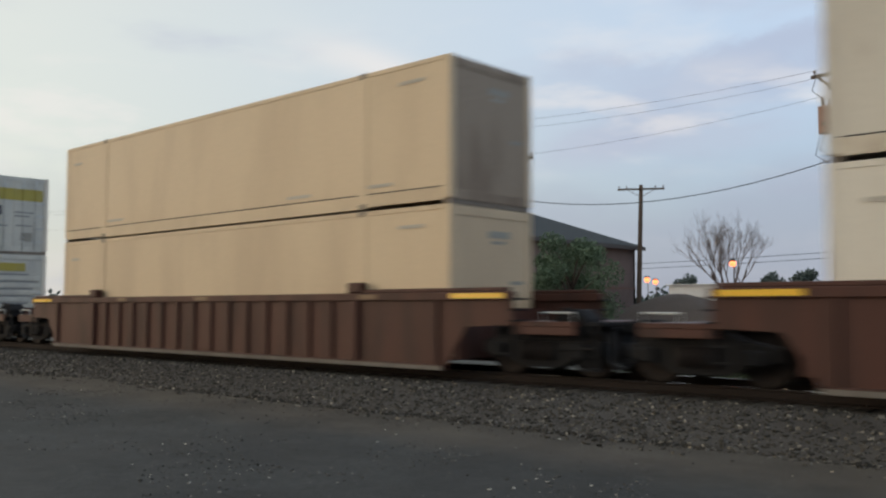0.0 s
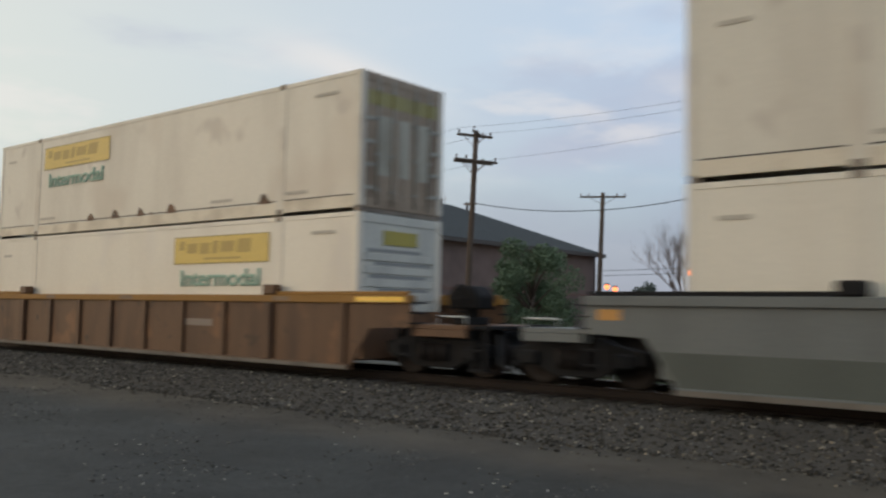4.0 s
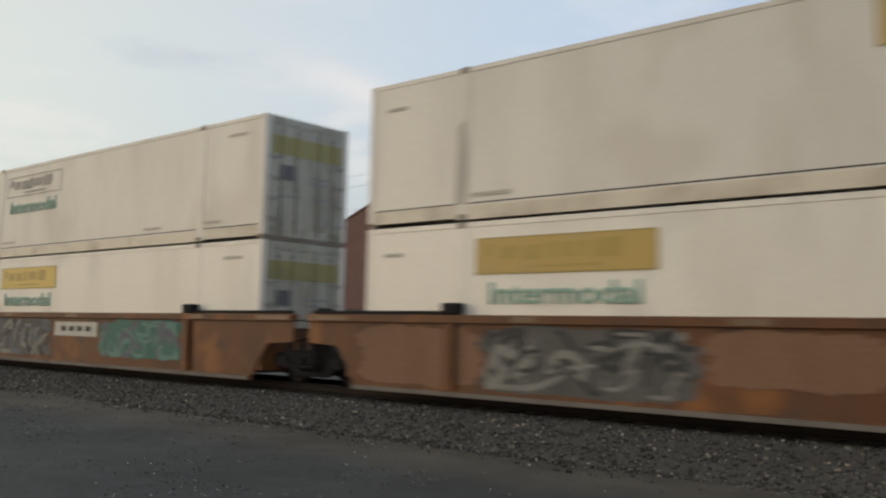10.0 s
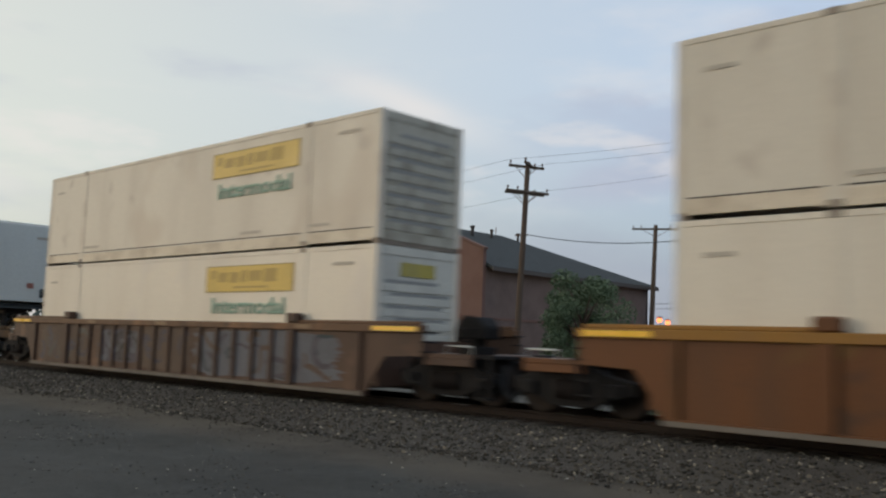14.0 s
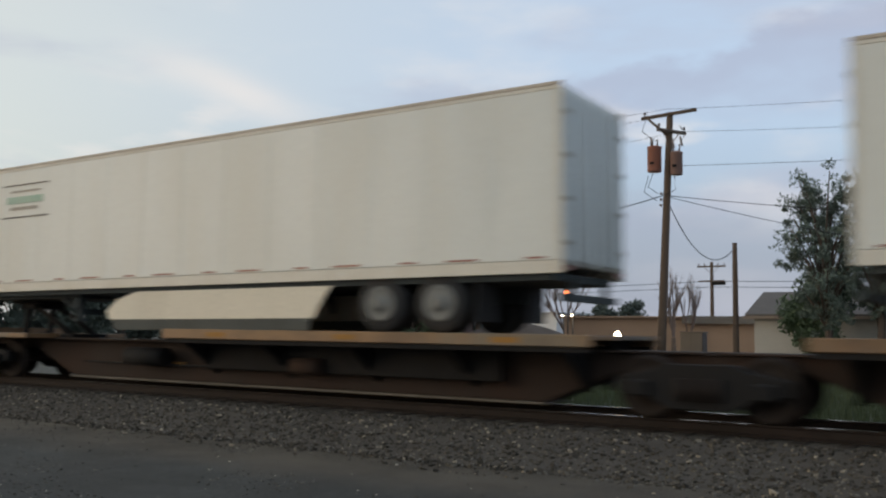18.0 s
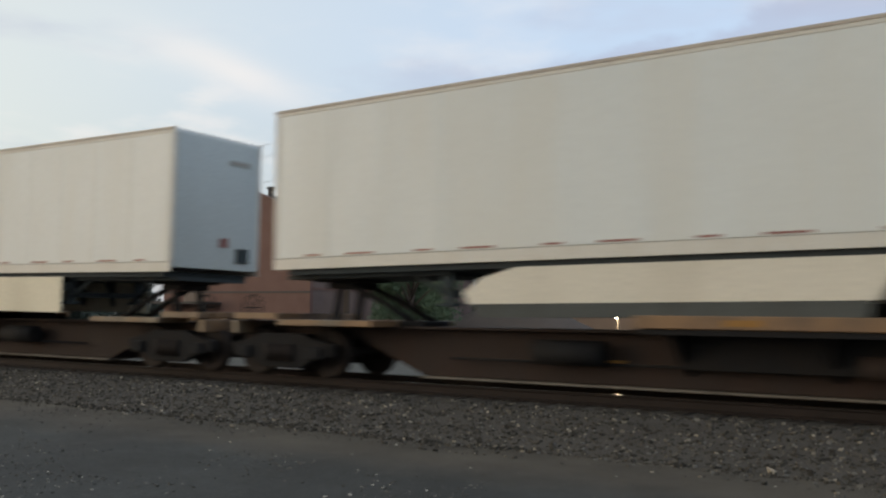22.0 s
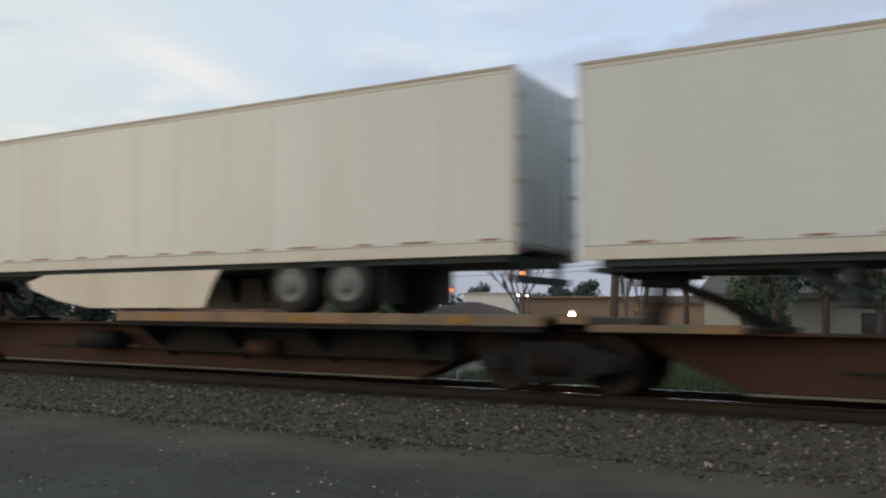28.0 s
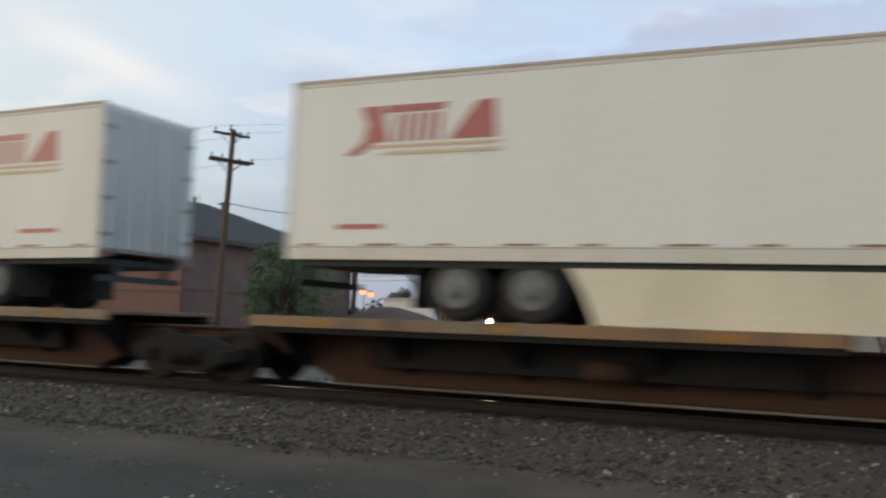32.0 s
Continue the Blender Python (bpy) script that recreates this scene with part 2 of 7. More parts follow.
GRIME = (0.10, 0.085, 0.07)
M = dict(
    # the lower containers get paler copies of the cream and white paints
    cream_low=mat("paler_cream_paint", (0.72, 0.665, 0.56), 0.42, dirt=(0.52, 0.44, 0.34), amount=0.3, scale=4, streak=4, bump=0.02, spread=0.05, patches=[((0.66, 0.61, 0.54), 0.58, 0.35)]),
    white_low=mat("paler_white_paint", (0.81, 0.75, 0.645), 0.42, dirt=(0.56, 0.48, 0.38), amount=0.3, scale=4, streak=4, bump=0.02, spread=0.05, patches=[((0.70, 0.65, 0.57), 0.58, 0.35)]),
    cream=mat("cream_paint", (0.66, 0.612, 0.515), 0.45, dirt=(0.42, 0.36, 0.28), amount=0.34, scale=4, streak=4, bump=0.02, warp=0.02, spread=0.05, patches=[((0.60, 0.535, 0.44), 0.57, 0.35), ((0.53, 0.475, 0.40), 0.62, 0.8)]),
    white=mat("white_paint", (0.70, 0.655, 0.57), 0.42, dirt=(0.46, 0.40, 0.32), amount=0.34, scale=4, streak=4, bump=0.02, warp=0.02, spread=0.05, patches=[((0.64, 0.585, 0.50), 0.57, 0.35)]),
    tan=mat("tan_paint", (0.635, 0.49, 0.315), 0.5, dirt=(0.42, 0.31, 0.21), amount=0.4, scale=4, streak=4, bump=0.02, spread=0.05),
    rail_cream=mat("cream_rail_paint", (0.68, 0.60, 0.47), 0.5, dirt=(0.32, 0.24, 0.16), amount=0.6, scale=6, bump=0.02),
    end_white=mat("dirty_white_end", (0.57, 0.565, 0.50), 0.5, dirt=(0.33, 0.33, 0.31), amount=0.6, scale=5, streak=3, bump=0.03),
    end_bar=mat("pale_door_gear", (0.56, 0.57, 0.54), 0.5, 0.1, dirt=(0.3, 0.29, 0.27), amount=0.5),
    end_rod=mat("grimy_door_gear", (0.34, 0.33, 0.285), 0.6, 0.1, dirt=(0.16, 0.145, 0.12), amount=0.6),
    end_line=mat("grey_print_and_shade", (0.27, 0.275, 0.265), 0.6, bump=0.0),
    end_soft=mat("faint_groove_shade", (0.40, 0.40, 0.375), 0.6, bump=0.0),
    end_plate=mat("dark_placard_film", (0.105, 0.105, 0.11), 0.5, bump=0.0),
    end_grime=mat("grimy_grey_end", (0.42, 0.40, 0.33), 0.6, dirt=(0.17, 0.15, 0.105), amount=0.8, scale=8, streak=3, bump=0.03),
    housewall=mat("beige_house_wall", (0.47, 0.45, 0.41), 0.9, dirt=(0.38, 0.36, 0.32), scale=3, bump=0.05),
    houseroof=mat("grey_brown_shingle", (0.105, 0.095, 0.088), 0.9, dirt=(0.08, 0.072, 0.068), scale=6, bump=0.2, spread=0.25),
    end_dark=mat("grimy_brown_end", (0.32, 0.25, 0.18), 0.6, dirt=(0.15, 0.10, 0.065), amount=0.8, scale=5, streak=3, bump=0.03),
    yellow=mat("yellow_vinyl", (0.60, 0.415, 0.065), 0.4, dirt=(0.5, 0.36, 0.1), amount=0.4, scale=7, bump=0.0),
    faded=mat("faded_yellow_vinyl", (0.58, 0.475, 0.19), 0.5, dirt=(0.6, 0.55, 0.4), amount=0.6, scale=9, bump=0.0),
    olive=mat("olive_mark", (0.33, 0.235, 0.04), 0.5, bump=0.0),
    green=mat("green_lettering", (0.26, 0.41, 0.315), 0.5, bump=0.0),
    mint=mat("mint_vinyl", (0.28, 0.44, 0.36), 0.5, dirt=(0.4, 0.47, 0.4), amount=0.6, scale=9, bump=0.0),
    greymark=mat("grey_mark", (0.33, 0.31, 0.27), 0.6, bump=0.0),
    red=mat("red_vinyl", (0.40, 0.115, 0.11), 0.4, bump=0.0),
    redtape=mat("red_tape", (0.25, 0.10, 0.08), 0.35, bump=0.0),
    gap=mat("dark_recess", (0.04, 0.035, 0.03), 0.8),
    casting=mat("steel_casting", (0.24, 0.2, 0.16), 0.6, 0.3, dirt=GRIME),
    brown=mat("brown_car_paint", (0.082, 0.035, 0.026), 0.5, dirt=(0.042, 0.026, 0.021), amount=0.85, scale=8, streak=5, spec=0.22),
    brown2=mat("brown_car_paint_chalky", (0.10, 0.052, 0.038), 0.5, dirt=(0.17, 0.12, 0.09), amount=0.6, scale=6, streak=4,
               patches=[((0.10, 0.09, 0.12), 0.63, 0.8), ((0.22, 0.13, 0.05), 0.66, 0.9)], spec=0.22),
    rust=mat("orange_brown_car_paint", (0.130, 0.071, 0.040), 0.5, dirt=(0.075, 0.046, 0.032), amount=0.85, scale=8, streak=5, patches=[((0.20, 0.10, 0.05), 0.60, 1.1), ((0.06, 0.04, 0.03), 0.64, 2.0)], spec=0.22),
    orange=mat("orange_car_paint", (0.138, 0.057, 0.023), 0.5, dirt=(0.095, 0.05, 0.028), amount=0.85, scale=5, streak=3, patches=[((0.085, 0.045, 0.027), 0.60, 1.3), ((0.16, 0.085, 0.03), 0.62, 0.7)], spec=0.22),
    rib_orange=mat("rusty_orange_rib", (0.14, 0.065, 0.028), 0.65, dirt=(0.06, 0.036, 0.022), amount=0.8, scale=8, streak=3, spec=0.2),
    lip_tan=mat("faded_tan_chord", (0.185, 0.108, 0.052), 0.5, dirt=(0.13, 0.08, 0.045), amount=0.6, scale=8, spec=0.5),
    tagged_orange=mat("worn_orange_car_paint", (0.140, 0.060, 0.025), 0.5, dirt=(0.08, 0.046, 0.03), amount=0.8, scale=7, streak=2.5, patches=[((0.23, 0.095, 0.032), 0.58, 0.8), ((0.10, 0.055, 0.035), 0.60, 1.7)], spec=0.22),
    tagged_brown=mat("worn_brown_car_paint", (0.085, 0.050, 0.036), 0.5, dirt=(0.06, 0.042, 0.034), amount=0.7, scale=6, streak=4, patches=[((0.15, 0.085, 0.055), 0.60, 1.1)], spec=0.22),
    spray_grey=mat("grey_spray", (0.105, 0.100, 0.092), 0.6, dirt=(0.07, 0.066, 0.06), amount=0.7, scale=6, spread=0.25, spec=0.25),
    spray_pale=mat("pale_spray", (0.23, 0.22, 0.195), 0.6, dirt=(0.15, 0.14, 0.12), amount=0.7, scale=6, spread=0.2, spec=0.25),
    spray_black=mat("black_spray", (0.042, 0.042, 0.040), 0.6, dirt=(0.065, 0.06, 0.055), amount=0.7, scale=6, spread=0.25, spec=0.25),
    spray_teal=mat("teal_spray", (0.065, 0.155, 0.120), 0.6, dirt=(0.05, 0.11, 0.09), amount=0.7, scale=6, spread=0.2, spec=0.25),
    spray_mint=mat("pale_teal_spray", (0.135, 0.245, 0.20), 0.6, dirt=(0.10, 0.17, 0.14), amount=0.7, scale=6, spread=0.2, spec=0.25),
    spray_slate=mat("slate_spray", (0.125, 0.13, 0.15), 0.6, dirt=(0.09, 0.092, 0.1), amount=0.7, scale=6, spread=0.2, spec=0.25),
    spray_olive=mat("olive_wash", (0.155, 0.138, 0.095), 0.65, dirt=(0.115, 0.095, 0.06), amount=0.7, scale=5, streak=2, spread=0.2, spec=0.25),
    spray_sand=mat("pale_sand_spray", (0.20, 0.175, 0.135), 0.65, dirt=(0.14, 0.12, 0.09), amount=0.7, scale=6, spread=0.2, spec=0.25),
    spray_pink=mat("pinkish_wash", (0.22, 0.12, 0.07), 0.65, dirt=(0.16, 0.085, 0.045), amount=0.7, scale=5, streak=2, spread=0.2, spec=0.25),
    spray_dust=mat("dusty_brown_wash", (0.115, 0.082, 0.062), 0.65, dirt=(0.085, 0.06, 0.05), amount=0.7, scale=5, streak=2, spread=0.2, spec=0.25),
    spray_tan=mat("ochre_spray", (0.20, 0.125, 0.055), 0.65, dirt=(0.12, 0.08, 0.05), amount=0.7, scale=6, spread=0.25, spec=0.25),
    spray_plum=mat("plum_grey_spray", (0.085, 0.078, 0.095), 0.65, dirt=(0.07, 0.06, 0.06), amount=0.7, scale=6, spread=0.25, spec=0.25),
    spray_blue=mat("dull_blue_spray", (0.040, 0.060, 0.070), 0.6, dirt=(0.05, 0.05, 0.05), amount=0.7, scale=6, spread=0.25, spec=0.25),
    chalk=mat("chalk_white_paint", (0.50, 0.47, 0.40), 0.6, dirt=(0.36, 0.32, 0.26), amount=0.6, scale=8),
    dust_lit_edge=mat("dusty_lit_edge", (0.165, 0.146, 0.122), 0.85, dirt=(0.10, 0.085, 0.07), amount=0.8, scale=7),
    trail_top=mat("weathered_top_rail", (0.45, 0.40, 0.34), 0.5, dirt=(0.32, 0.26, 0.21), amount=0.6, scale=6, bump=0.02),
    streak=mat("reddish_stain", (0.70, 0.55, 0.43), 0.5, dirt=(0.60, 0.44, 0.33), amount=0.6, scale=5, streak=4, bump=0.02),
    patch=mat("grey_brown_repaint", (0.50, 0.45, 0.395), 0.5, dirt=(0.40, 0.34, 0.29), amount=0.5, scale=5, streak=3),
    faintmark=mat("faint_mark", (0.46, 0.42, 0.35), 0.6, bump=0.0),
    trail_rail=mat("trailer_rail_paint", (0.61, 0.59, 0.53), 0.45, dirt=(0.52, 0.47, 0.38), amount=0.5, scale=6, bump=0.02),
    grey=mat("grey_car_paint", (0.132, 0.142, 0.138), 0.6, dirt=(0.105, 0.11, 0.105), amount=0.5, scale=5, streak=3),
    greydark=mat("dark_grey_car_paint", (0.075, 0.085, 0.074), 0.65, dirt=(0.055, 0.06, 0.053), amount=0.5, scale=5, streak=3),
    lip=mat("ochre_car_paint", (0.29, 0.150, 0.038), 0.6, dirt=(0.25, 0.14, 0.06), amount=0.6, scale=8, spec=0.2),
    reflect=mat("yellow_reflector", (0.85, 0.50, 0.03), 0.3, bump=0.0),
    amber=mat("amber_reflector", (0.50, 0.24, 0.05), 0.4, bump=0.0),
    whitemark=mat("white_stencil", (0.23, 0.18, 0.145), 0.6, bump=0.0),
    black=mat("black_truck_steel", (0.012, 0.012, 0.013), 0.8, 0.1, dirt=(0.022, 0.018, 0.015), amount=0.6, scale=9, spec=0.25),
    wheel=mat("brown_wheel_steel", (0.02, 0.015, 0.013), 0.7, 0.2, dirt=(0.03, 0.022, 0.019), spec=0.25),
    tyre=mat("tyre_rubber", (0.032, 0.033, 0.035), 0.85, dirt=(0.08, 0.07, 0.06), amount=0.4, spec=0.25),
    hub=mat("dull_wheel_paint", (0.15, 0.16, 0.16), 0.6, 0.1, dirt=(0.08, 0.08, 0.075), amount=0.5, scale=14),
    trailer=mat("white_trailer_sheet", (0.655, 0.685, 0.67), 0.34, dirt=(0.61, 0.575, 0.48), amount=0.45, scale=3, streak=5, bump=0.015, spread=0.04, warp=0.035, spec=0.28),
    trailer2=mat("grey_white_trailer_sheet", (0.64, 0.67, 0.655), 0.34, dirt=(0.61, 0.59, 0.55), amount=0.3, scale=3, streak=5, bump=0.015, spread=0.04, warp=0.035, spec=0.28),
    trailer3=mat("clean_white_trailer_sheet", (0.74, 0.755, 0.725), 0.34, dirt=(0.68, 0.66, 0.61), amount=0.3, scale=3, streak=5, bump=0.015, spread=0.04, warp=0.035, spec=0.28),
    doors=mat("blue_grey_door_sheet", (0.50, 0.54, 0.53), 0.45, dirt=(0.36, 0.39, 0.38), amount=0.35, scale=4, streak=4, bump=0.02),
    skirt=mat("cream_skirt_panel", (0.68, 0.63, 0.49), 0.5, dirt=(0.45, 0.40, 0.29), amount=0.4, scale=4, streak=3),
    under=mat("dark_underframe", (0.045, 0.056, 0.060), 0.8, dirt=(0.05, 0.045, 0.04), spec=0.25),
    spine=mat("rusty_spine_paint", (0.050, 0.027, 0.018), 0.8, dirt=(0.068, 0.032, 0.019), amount=0.75, scale=6, streak=2, spec=0.25),
    spine_dark=mat("grimy_spine_paint", (0.034, 0.024, 0.020), 0.8, dirt=(0.052, 0.029, 0.020), amount=0.7, scale=6, streak=2, spec=0.25),
    deck=mat("worn_orange_deck", (0.215, 0.122, 0.056), 0.5, dirt=(0.075, 0.055, 0.042), amount=0.85, scale=6, patches=[((0.16, 0.125, 0.085), 0.56, 0.5)], spec=0.5),
    rail=mat("rusty_rail_steel", (0.022, 0.016, 0.013), 0.75, 0.2, dirt=(0.05, 0.035, 0.03), spec=0.25),
    railhead=mat("polished_rail_head", (0.62, 0.60, 0.58), 0.15, 1.0, spread=0.05, bump=0.0),
    tie=mat("creosoted_tie", (0.035, 0.03, 0.026), 0.9, dirt=(0.1, 0.085, 0.07), scale=9, bump=0.2, spec=0.25),
    ballast=mat("ballast_bed", (0.066, 0.059, 0.050), 0.95, dirt=(0.048, 0.042, 0.036), amount=0.8, scale=8, bump=0.5, spread=0.4),
    stone=mat("ballast_stone", (0.14, 0.134, 0.122), 0.9, scale=8, bump=0.1, spread=0.3),
    wood=mat("weathered_pole_wood", (0.10, 0.07, 0.05), 0.9, dirt=(0.06, 0.045, 0.035), scale=9, streak=8, bump=0.2),
    wire=mat("wire", (0.03, 0.03, 0.032), 0.6),
    rusty=mat("rusty_tank_paint", (0.30, 0.12, 0.08), 0.6, dirt=(0.18, 0.10, 0.08), amount=0.6),
    greytank=mat("brown_tank_paint", (0.20, 0.12, 0.10), 0.6, dirt=(0.15, 0.10, 0.09), amount=0.6),
    porcelain=mat("glazed_insulator", (0.16, 0.13, 0.12), 0.2, bump=0.0),
    heap=mat("grey_brown_gravel", (0.078, 0.060, 0.049), 0.95, dirt=(0.07, 0.06, 0.05), amount=0.7, scale=6, bump=0.6, spread=0.35),
    grass=mat("dull_green_grass", (0.075, 0.095, 0.045), 0.95, spread=0.4, bump=0.0),
    brick=mat("brown_stucco", (0.175, 0.100, 0.080), 0.9, dirt=(0.13, 0.07, 0.055), amount=0.5, scale=3, bump=0.1),
    brickside=mat("dull_brown_stucco", (0.165, 0.118, 0.104), 0.9, dirt=(0.08, 0.06, 0.052), amount=0.5, scale=3, bump=0.1),
    roof=mat("dark_shingle", (0.036, 0.042, 0.042), 0.9, dirt=(0.035, 0.04, 0.04), scale=8, bump=0.2, spread=0.3),
    trim=mat("dark_trim", (0.07, 0.06, 0.055), 0.7),
    glass=mat("dark_window_glass", (0.05, 0.055, 0.06), 0.1, bump=0.0, spec=0.8),
    tanwall=mat("tan_block_wall", (0.33, 0.225, 0.16), 0.9, dirt=(0.27, 0.19, 0.14), scale=3),
    white_roof=mat("white_sheet_roof", (0.62, 0.62, 0.62), 0.6, dirt=(0.45, 0.44, 0.43), scale=2),
    leaf=mat("dark_green_leaf", (0.098, 0.142, 0.080), 0.85, spread=0.4, bump=0.0),
    leaf2=mat("grey_green_leaf", (0.118, 0.150, 0.120), 0.85, spread=0.4, bump=0.0),
    fartree=mat("far_dark_leaf", (0.065, 0.085, 0.072), 0.9, spread=0.3, bump=0.0),
    bark=mat("bark", (0.10, 0.075, 0.06), 0.95, scale=12, bump=0.3),
    twig=mat("bare_twig", (0.17, 0.13, 0.115), 0.9, scale=12),
    weed=mat("dry_weed", (0.12, 0.11, 0.06), 0.95, spread=0.4, bump=0.0),
    skirt_pale=mat("pale_fairing_panel", (0.66, 0.62, 0.52), 0.5, dirt=(0.46, 0.41, 0.32), amount=0.4, scale=4, streak=3),
    rubber=mat("grey_fairing_rubber", (0.075, 0.082, 0.078), 0.7, dirt=(0.05, 0.05, 0.045), amount=0.5, scale=6, spec=0.3),
    gold=mat("tan_underline_vinyl", (0.58, 0.47, 0.30), 0.5, bump=0.0),
    print=mat("brown_yellow_print", (0.40, 0.275, 0.055), 0.5, dirt=(0.48, 0.35, 0.10), amount=0.5, scale=10, bump=0.0),
    badge_dull=mat("grimy_olive_badge", (0.32, 0.285, 0.115), 0.6, dirt=(0.2, 0.18, 0.12), amount=0.6, bump=0.0),
    badge=mat("olive_yellow_badge", (0.40, 0.335, 0.06), 0.5, dirt=(0.3, 0.27, 0.12), amount=0.5, bump=0.0),
    ochre=mat("sun_dulled_yellow_vinyl", (0.48, 0.315, 0.075), 0.5, dirt=(0.40, 0.32, 0.16), amount=0.6, scale=9, bump=0.0),
    ladder_dark=mat("dark_ladder_panel_paint", (0.045, 0.042, 0.036), 0.7, dirt=(0.08, 0.06, 0.045), amount=0.6, scale=7),
    roof_band=mat("weathered_fascia_board", (0.16, 0.145, 0.13), 0.85, dirt=(0.12, 0.10, 0.09), amount=0.5, scale=4),
    lamp_orange=glow("sodium_lamp", (1.0, 0.23, 0.075), 1.1),
    lamp_white=glow("white_flood_lamp", (1.0, 0.84, 0.56), 12.0),
)


# ---- mesh helpers ----
def box(bm, x0, x1, y0, y1, z0, z1):
    v = [bm.verts.new((x, y, z)) for x in (x0, x1) for y in (y0, y1) for z in (z0, z1)]
    for f in ((0, 1, 3, 2), (4, 6, 7, 5), (0, 4, 5, 1), (2, 3, 7, 6), (0, 2, 6, 4), (1, 5, 7, 3)):
        bm.faces.new([v[i] for i in f])
    return bm


def boxes(*bs, bevel=0.0):
    bm = bmesh.new()
    for b in bs:
        box(bm, *b)
    if bevel:
        bmesh.ops.bevel(bm, geom=bm.edges[:], offset=bevel, segments=1, affect="EDGES", profile=0.5)
    return bm


def prism(profile, a0, a1, axis="y", bevel=0.0):
    """A closed outline, swept from a0 to a1: an (x, z) outline along y, a (y, z) one along x, an (x, y) one along z."""
    bm = bmesh.new()
    def at(p, a):
        return {"y": (p[0], a, p[1]), "x": (a, p[0], p[1]), "z": (p[0], p[1], a)}[axis]
    r0 = [bm.verts.new(at(p, a0)) for p in profile]
    r1 = [bm.verts.new(at(p, a1)) for p in profile]
    n = len(profile)
    bm.faces.new(r0), bm.faces.new(r1[::-1])
    for i in range(n):
        bm.faces.new((r0[i], r0[(i + 1) % n], r1[(i + 1) % n], r1[i]))
    bmesh.ops.recalc_face_normals(bm, faces=bm.faces[:])
    if bevel:
        bmesh.ops.bevel(bm, geom=bm.edges[:], offset=bevel, segments=1, affect="EDGES", profile=0.5)
    return bm


def tube(bm, points, radii, sides=8, caps=True):
    """A tapered round bar through points."""
    rings = []
    pts = [Vector(p) for p in points]
    for i, p in enumerate(pts):
        d = (pts[min(i + 1, len(pts) - 1)] - pts[max(i - 1, 0)]).normalized()
        u = d.cross(Vector((0, 0, 1)) if abs(d.z) < 0.9 else Vector((1, 0, 0))).normalized()
        w = d.cross(u)
        r = radii[i] if isinstance(radii, (list, tuple)) else radii
        rings.append([bm.verts.new(p + (u * math.cos(a) + w * math.sin(a)) * r) for a in (2 * math.pi * k / sides for k in range(sides))])
    for a, b in zip(rings, rings[1:]):
        for k in range(sides):
            f = bm.faces.new((a[k], a[(k + 1) % sides], b[(k + 1) % sides], b[k]))
            f.smooth = True
    if caps:
        bm.faces.new(rings[0][::-1]), bm.faces.new(rings[-1])
    return bm


def lathe(profile, sides=20):
    """A body turned about the y axis from (radius, y) points."""
    bm = bmesh.new()
    rings = [[bm.verts.new((r * math.cos(2 * math.pi * k / sides), y, r * math.sin(2 * math.pi * k / sides))) for k in range(sides)] for r, y in profile]
    for a, b in zip(rings, rings[1:]):
        for k in range(sides):
            f = bm.faces.new((a[k], a[(k + 1) % sides], b[(k + 1) % sides], b[k]))
            f.smooth = True
    bm.faces.new(rings[0][::-1]), bm.faces.new(rings[-1])
    bmesh.ops.recalc_face_normals(bm, faces=bm.faces[:])
    return bm


def meshed(bm, material, name="mesh"):
    me = bpy.data.meshes.new(name)
    bm.to_mesh(me)
    bm.free()
    me.materials.append(M[material])
    return me


def part(name, bm, material, parent, label="", at=None):
    ob = new(name, bm if isinstance(bm, bpy.types.Mesh) else meshed(bm, material, name))
    ob.parent = parent
    if at is not None:
        ob.matrix_basis = at if isinstance(at, Matrix) else Matrix.Translation(at)
    return tagged(ob, label)


STORE = {}


def shared(key, material, make):
    """One mesh for alike parts."""
    if (key, material) not in STORE:
        STORE[key, material] = meshed(make(), material, str(key))
    return STORE[key, material]


def thing(name, m, label, category, group=""):
    ob = new(name)
    ob.empty_display_size = 0.3
    ob.matrix_basis = m
    return tagged(ob, label, category, group)


def structure(name, bm, material, label, category):
    return tagged(new(name, meshed(bm, material, name)), label, category, kind="structure")


def lettering(text, size, bold=0.0):
    cu = bpy.data.curves.new("letters", "FONT")
    cu.body, cu.size, cu.extrude, cu.align_x, cu.bevel_depth, cu.bevel_resolution = text, size, 0.002, "LEFT", bold, 0
    ob = bpy.data.objects.new("letters", cu)
    scene.collection.objects.link(ob)
    me = bpy.data.meshes.new_from_object(ob.evaluated_get(bpy.context.evaluated_depsgraph_get()))
    bpy.data.objects.remove(ob)
    return me


ROLLING = []     # things of the train and where their front stands at the start
WHEELS = []


# ---- rolling stock ----
def rolling(ob, front, y, z, tilt=0.0):
    ROLLING.append((ob, front, y, z, tilt))
    return ob


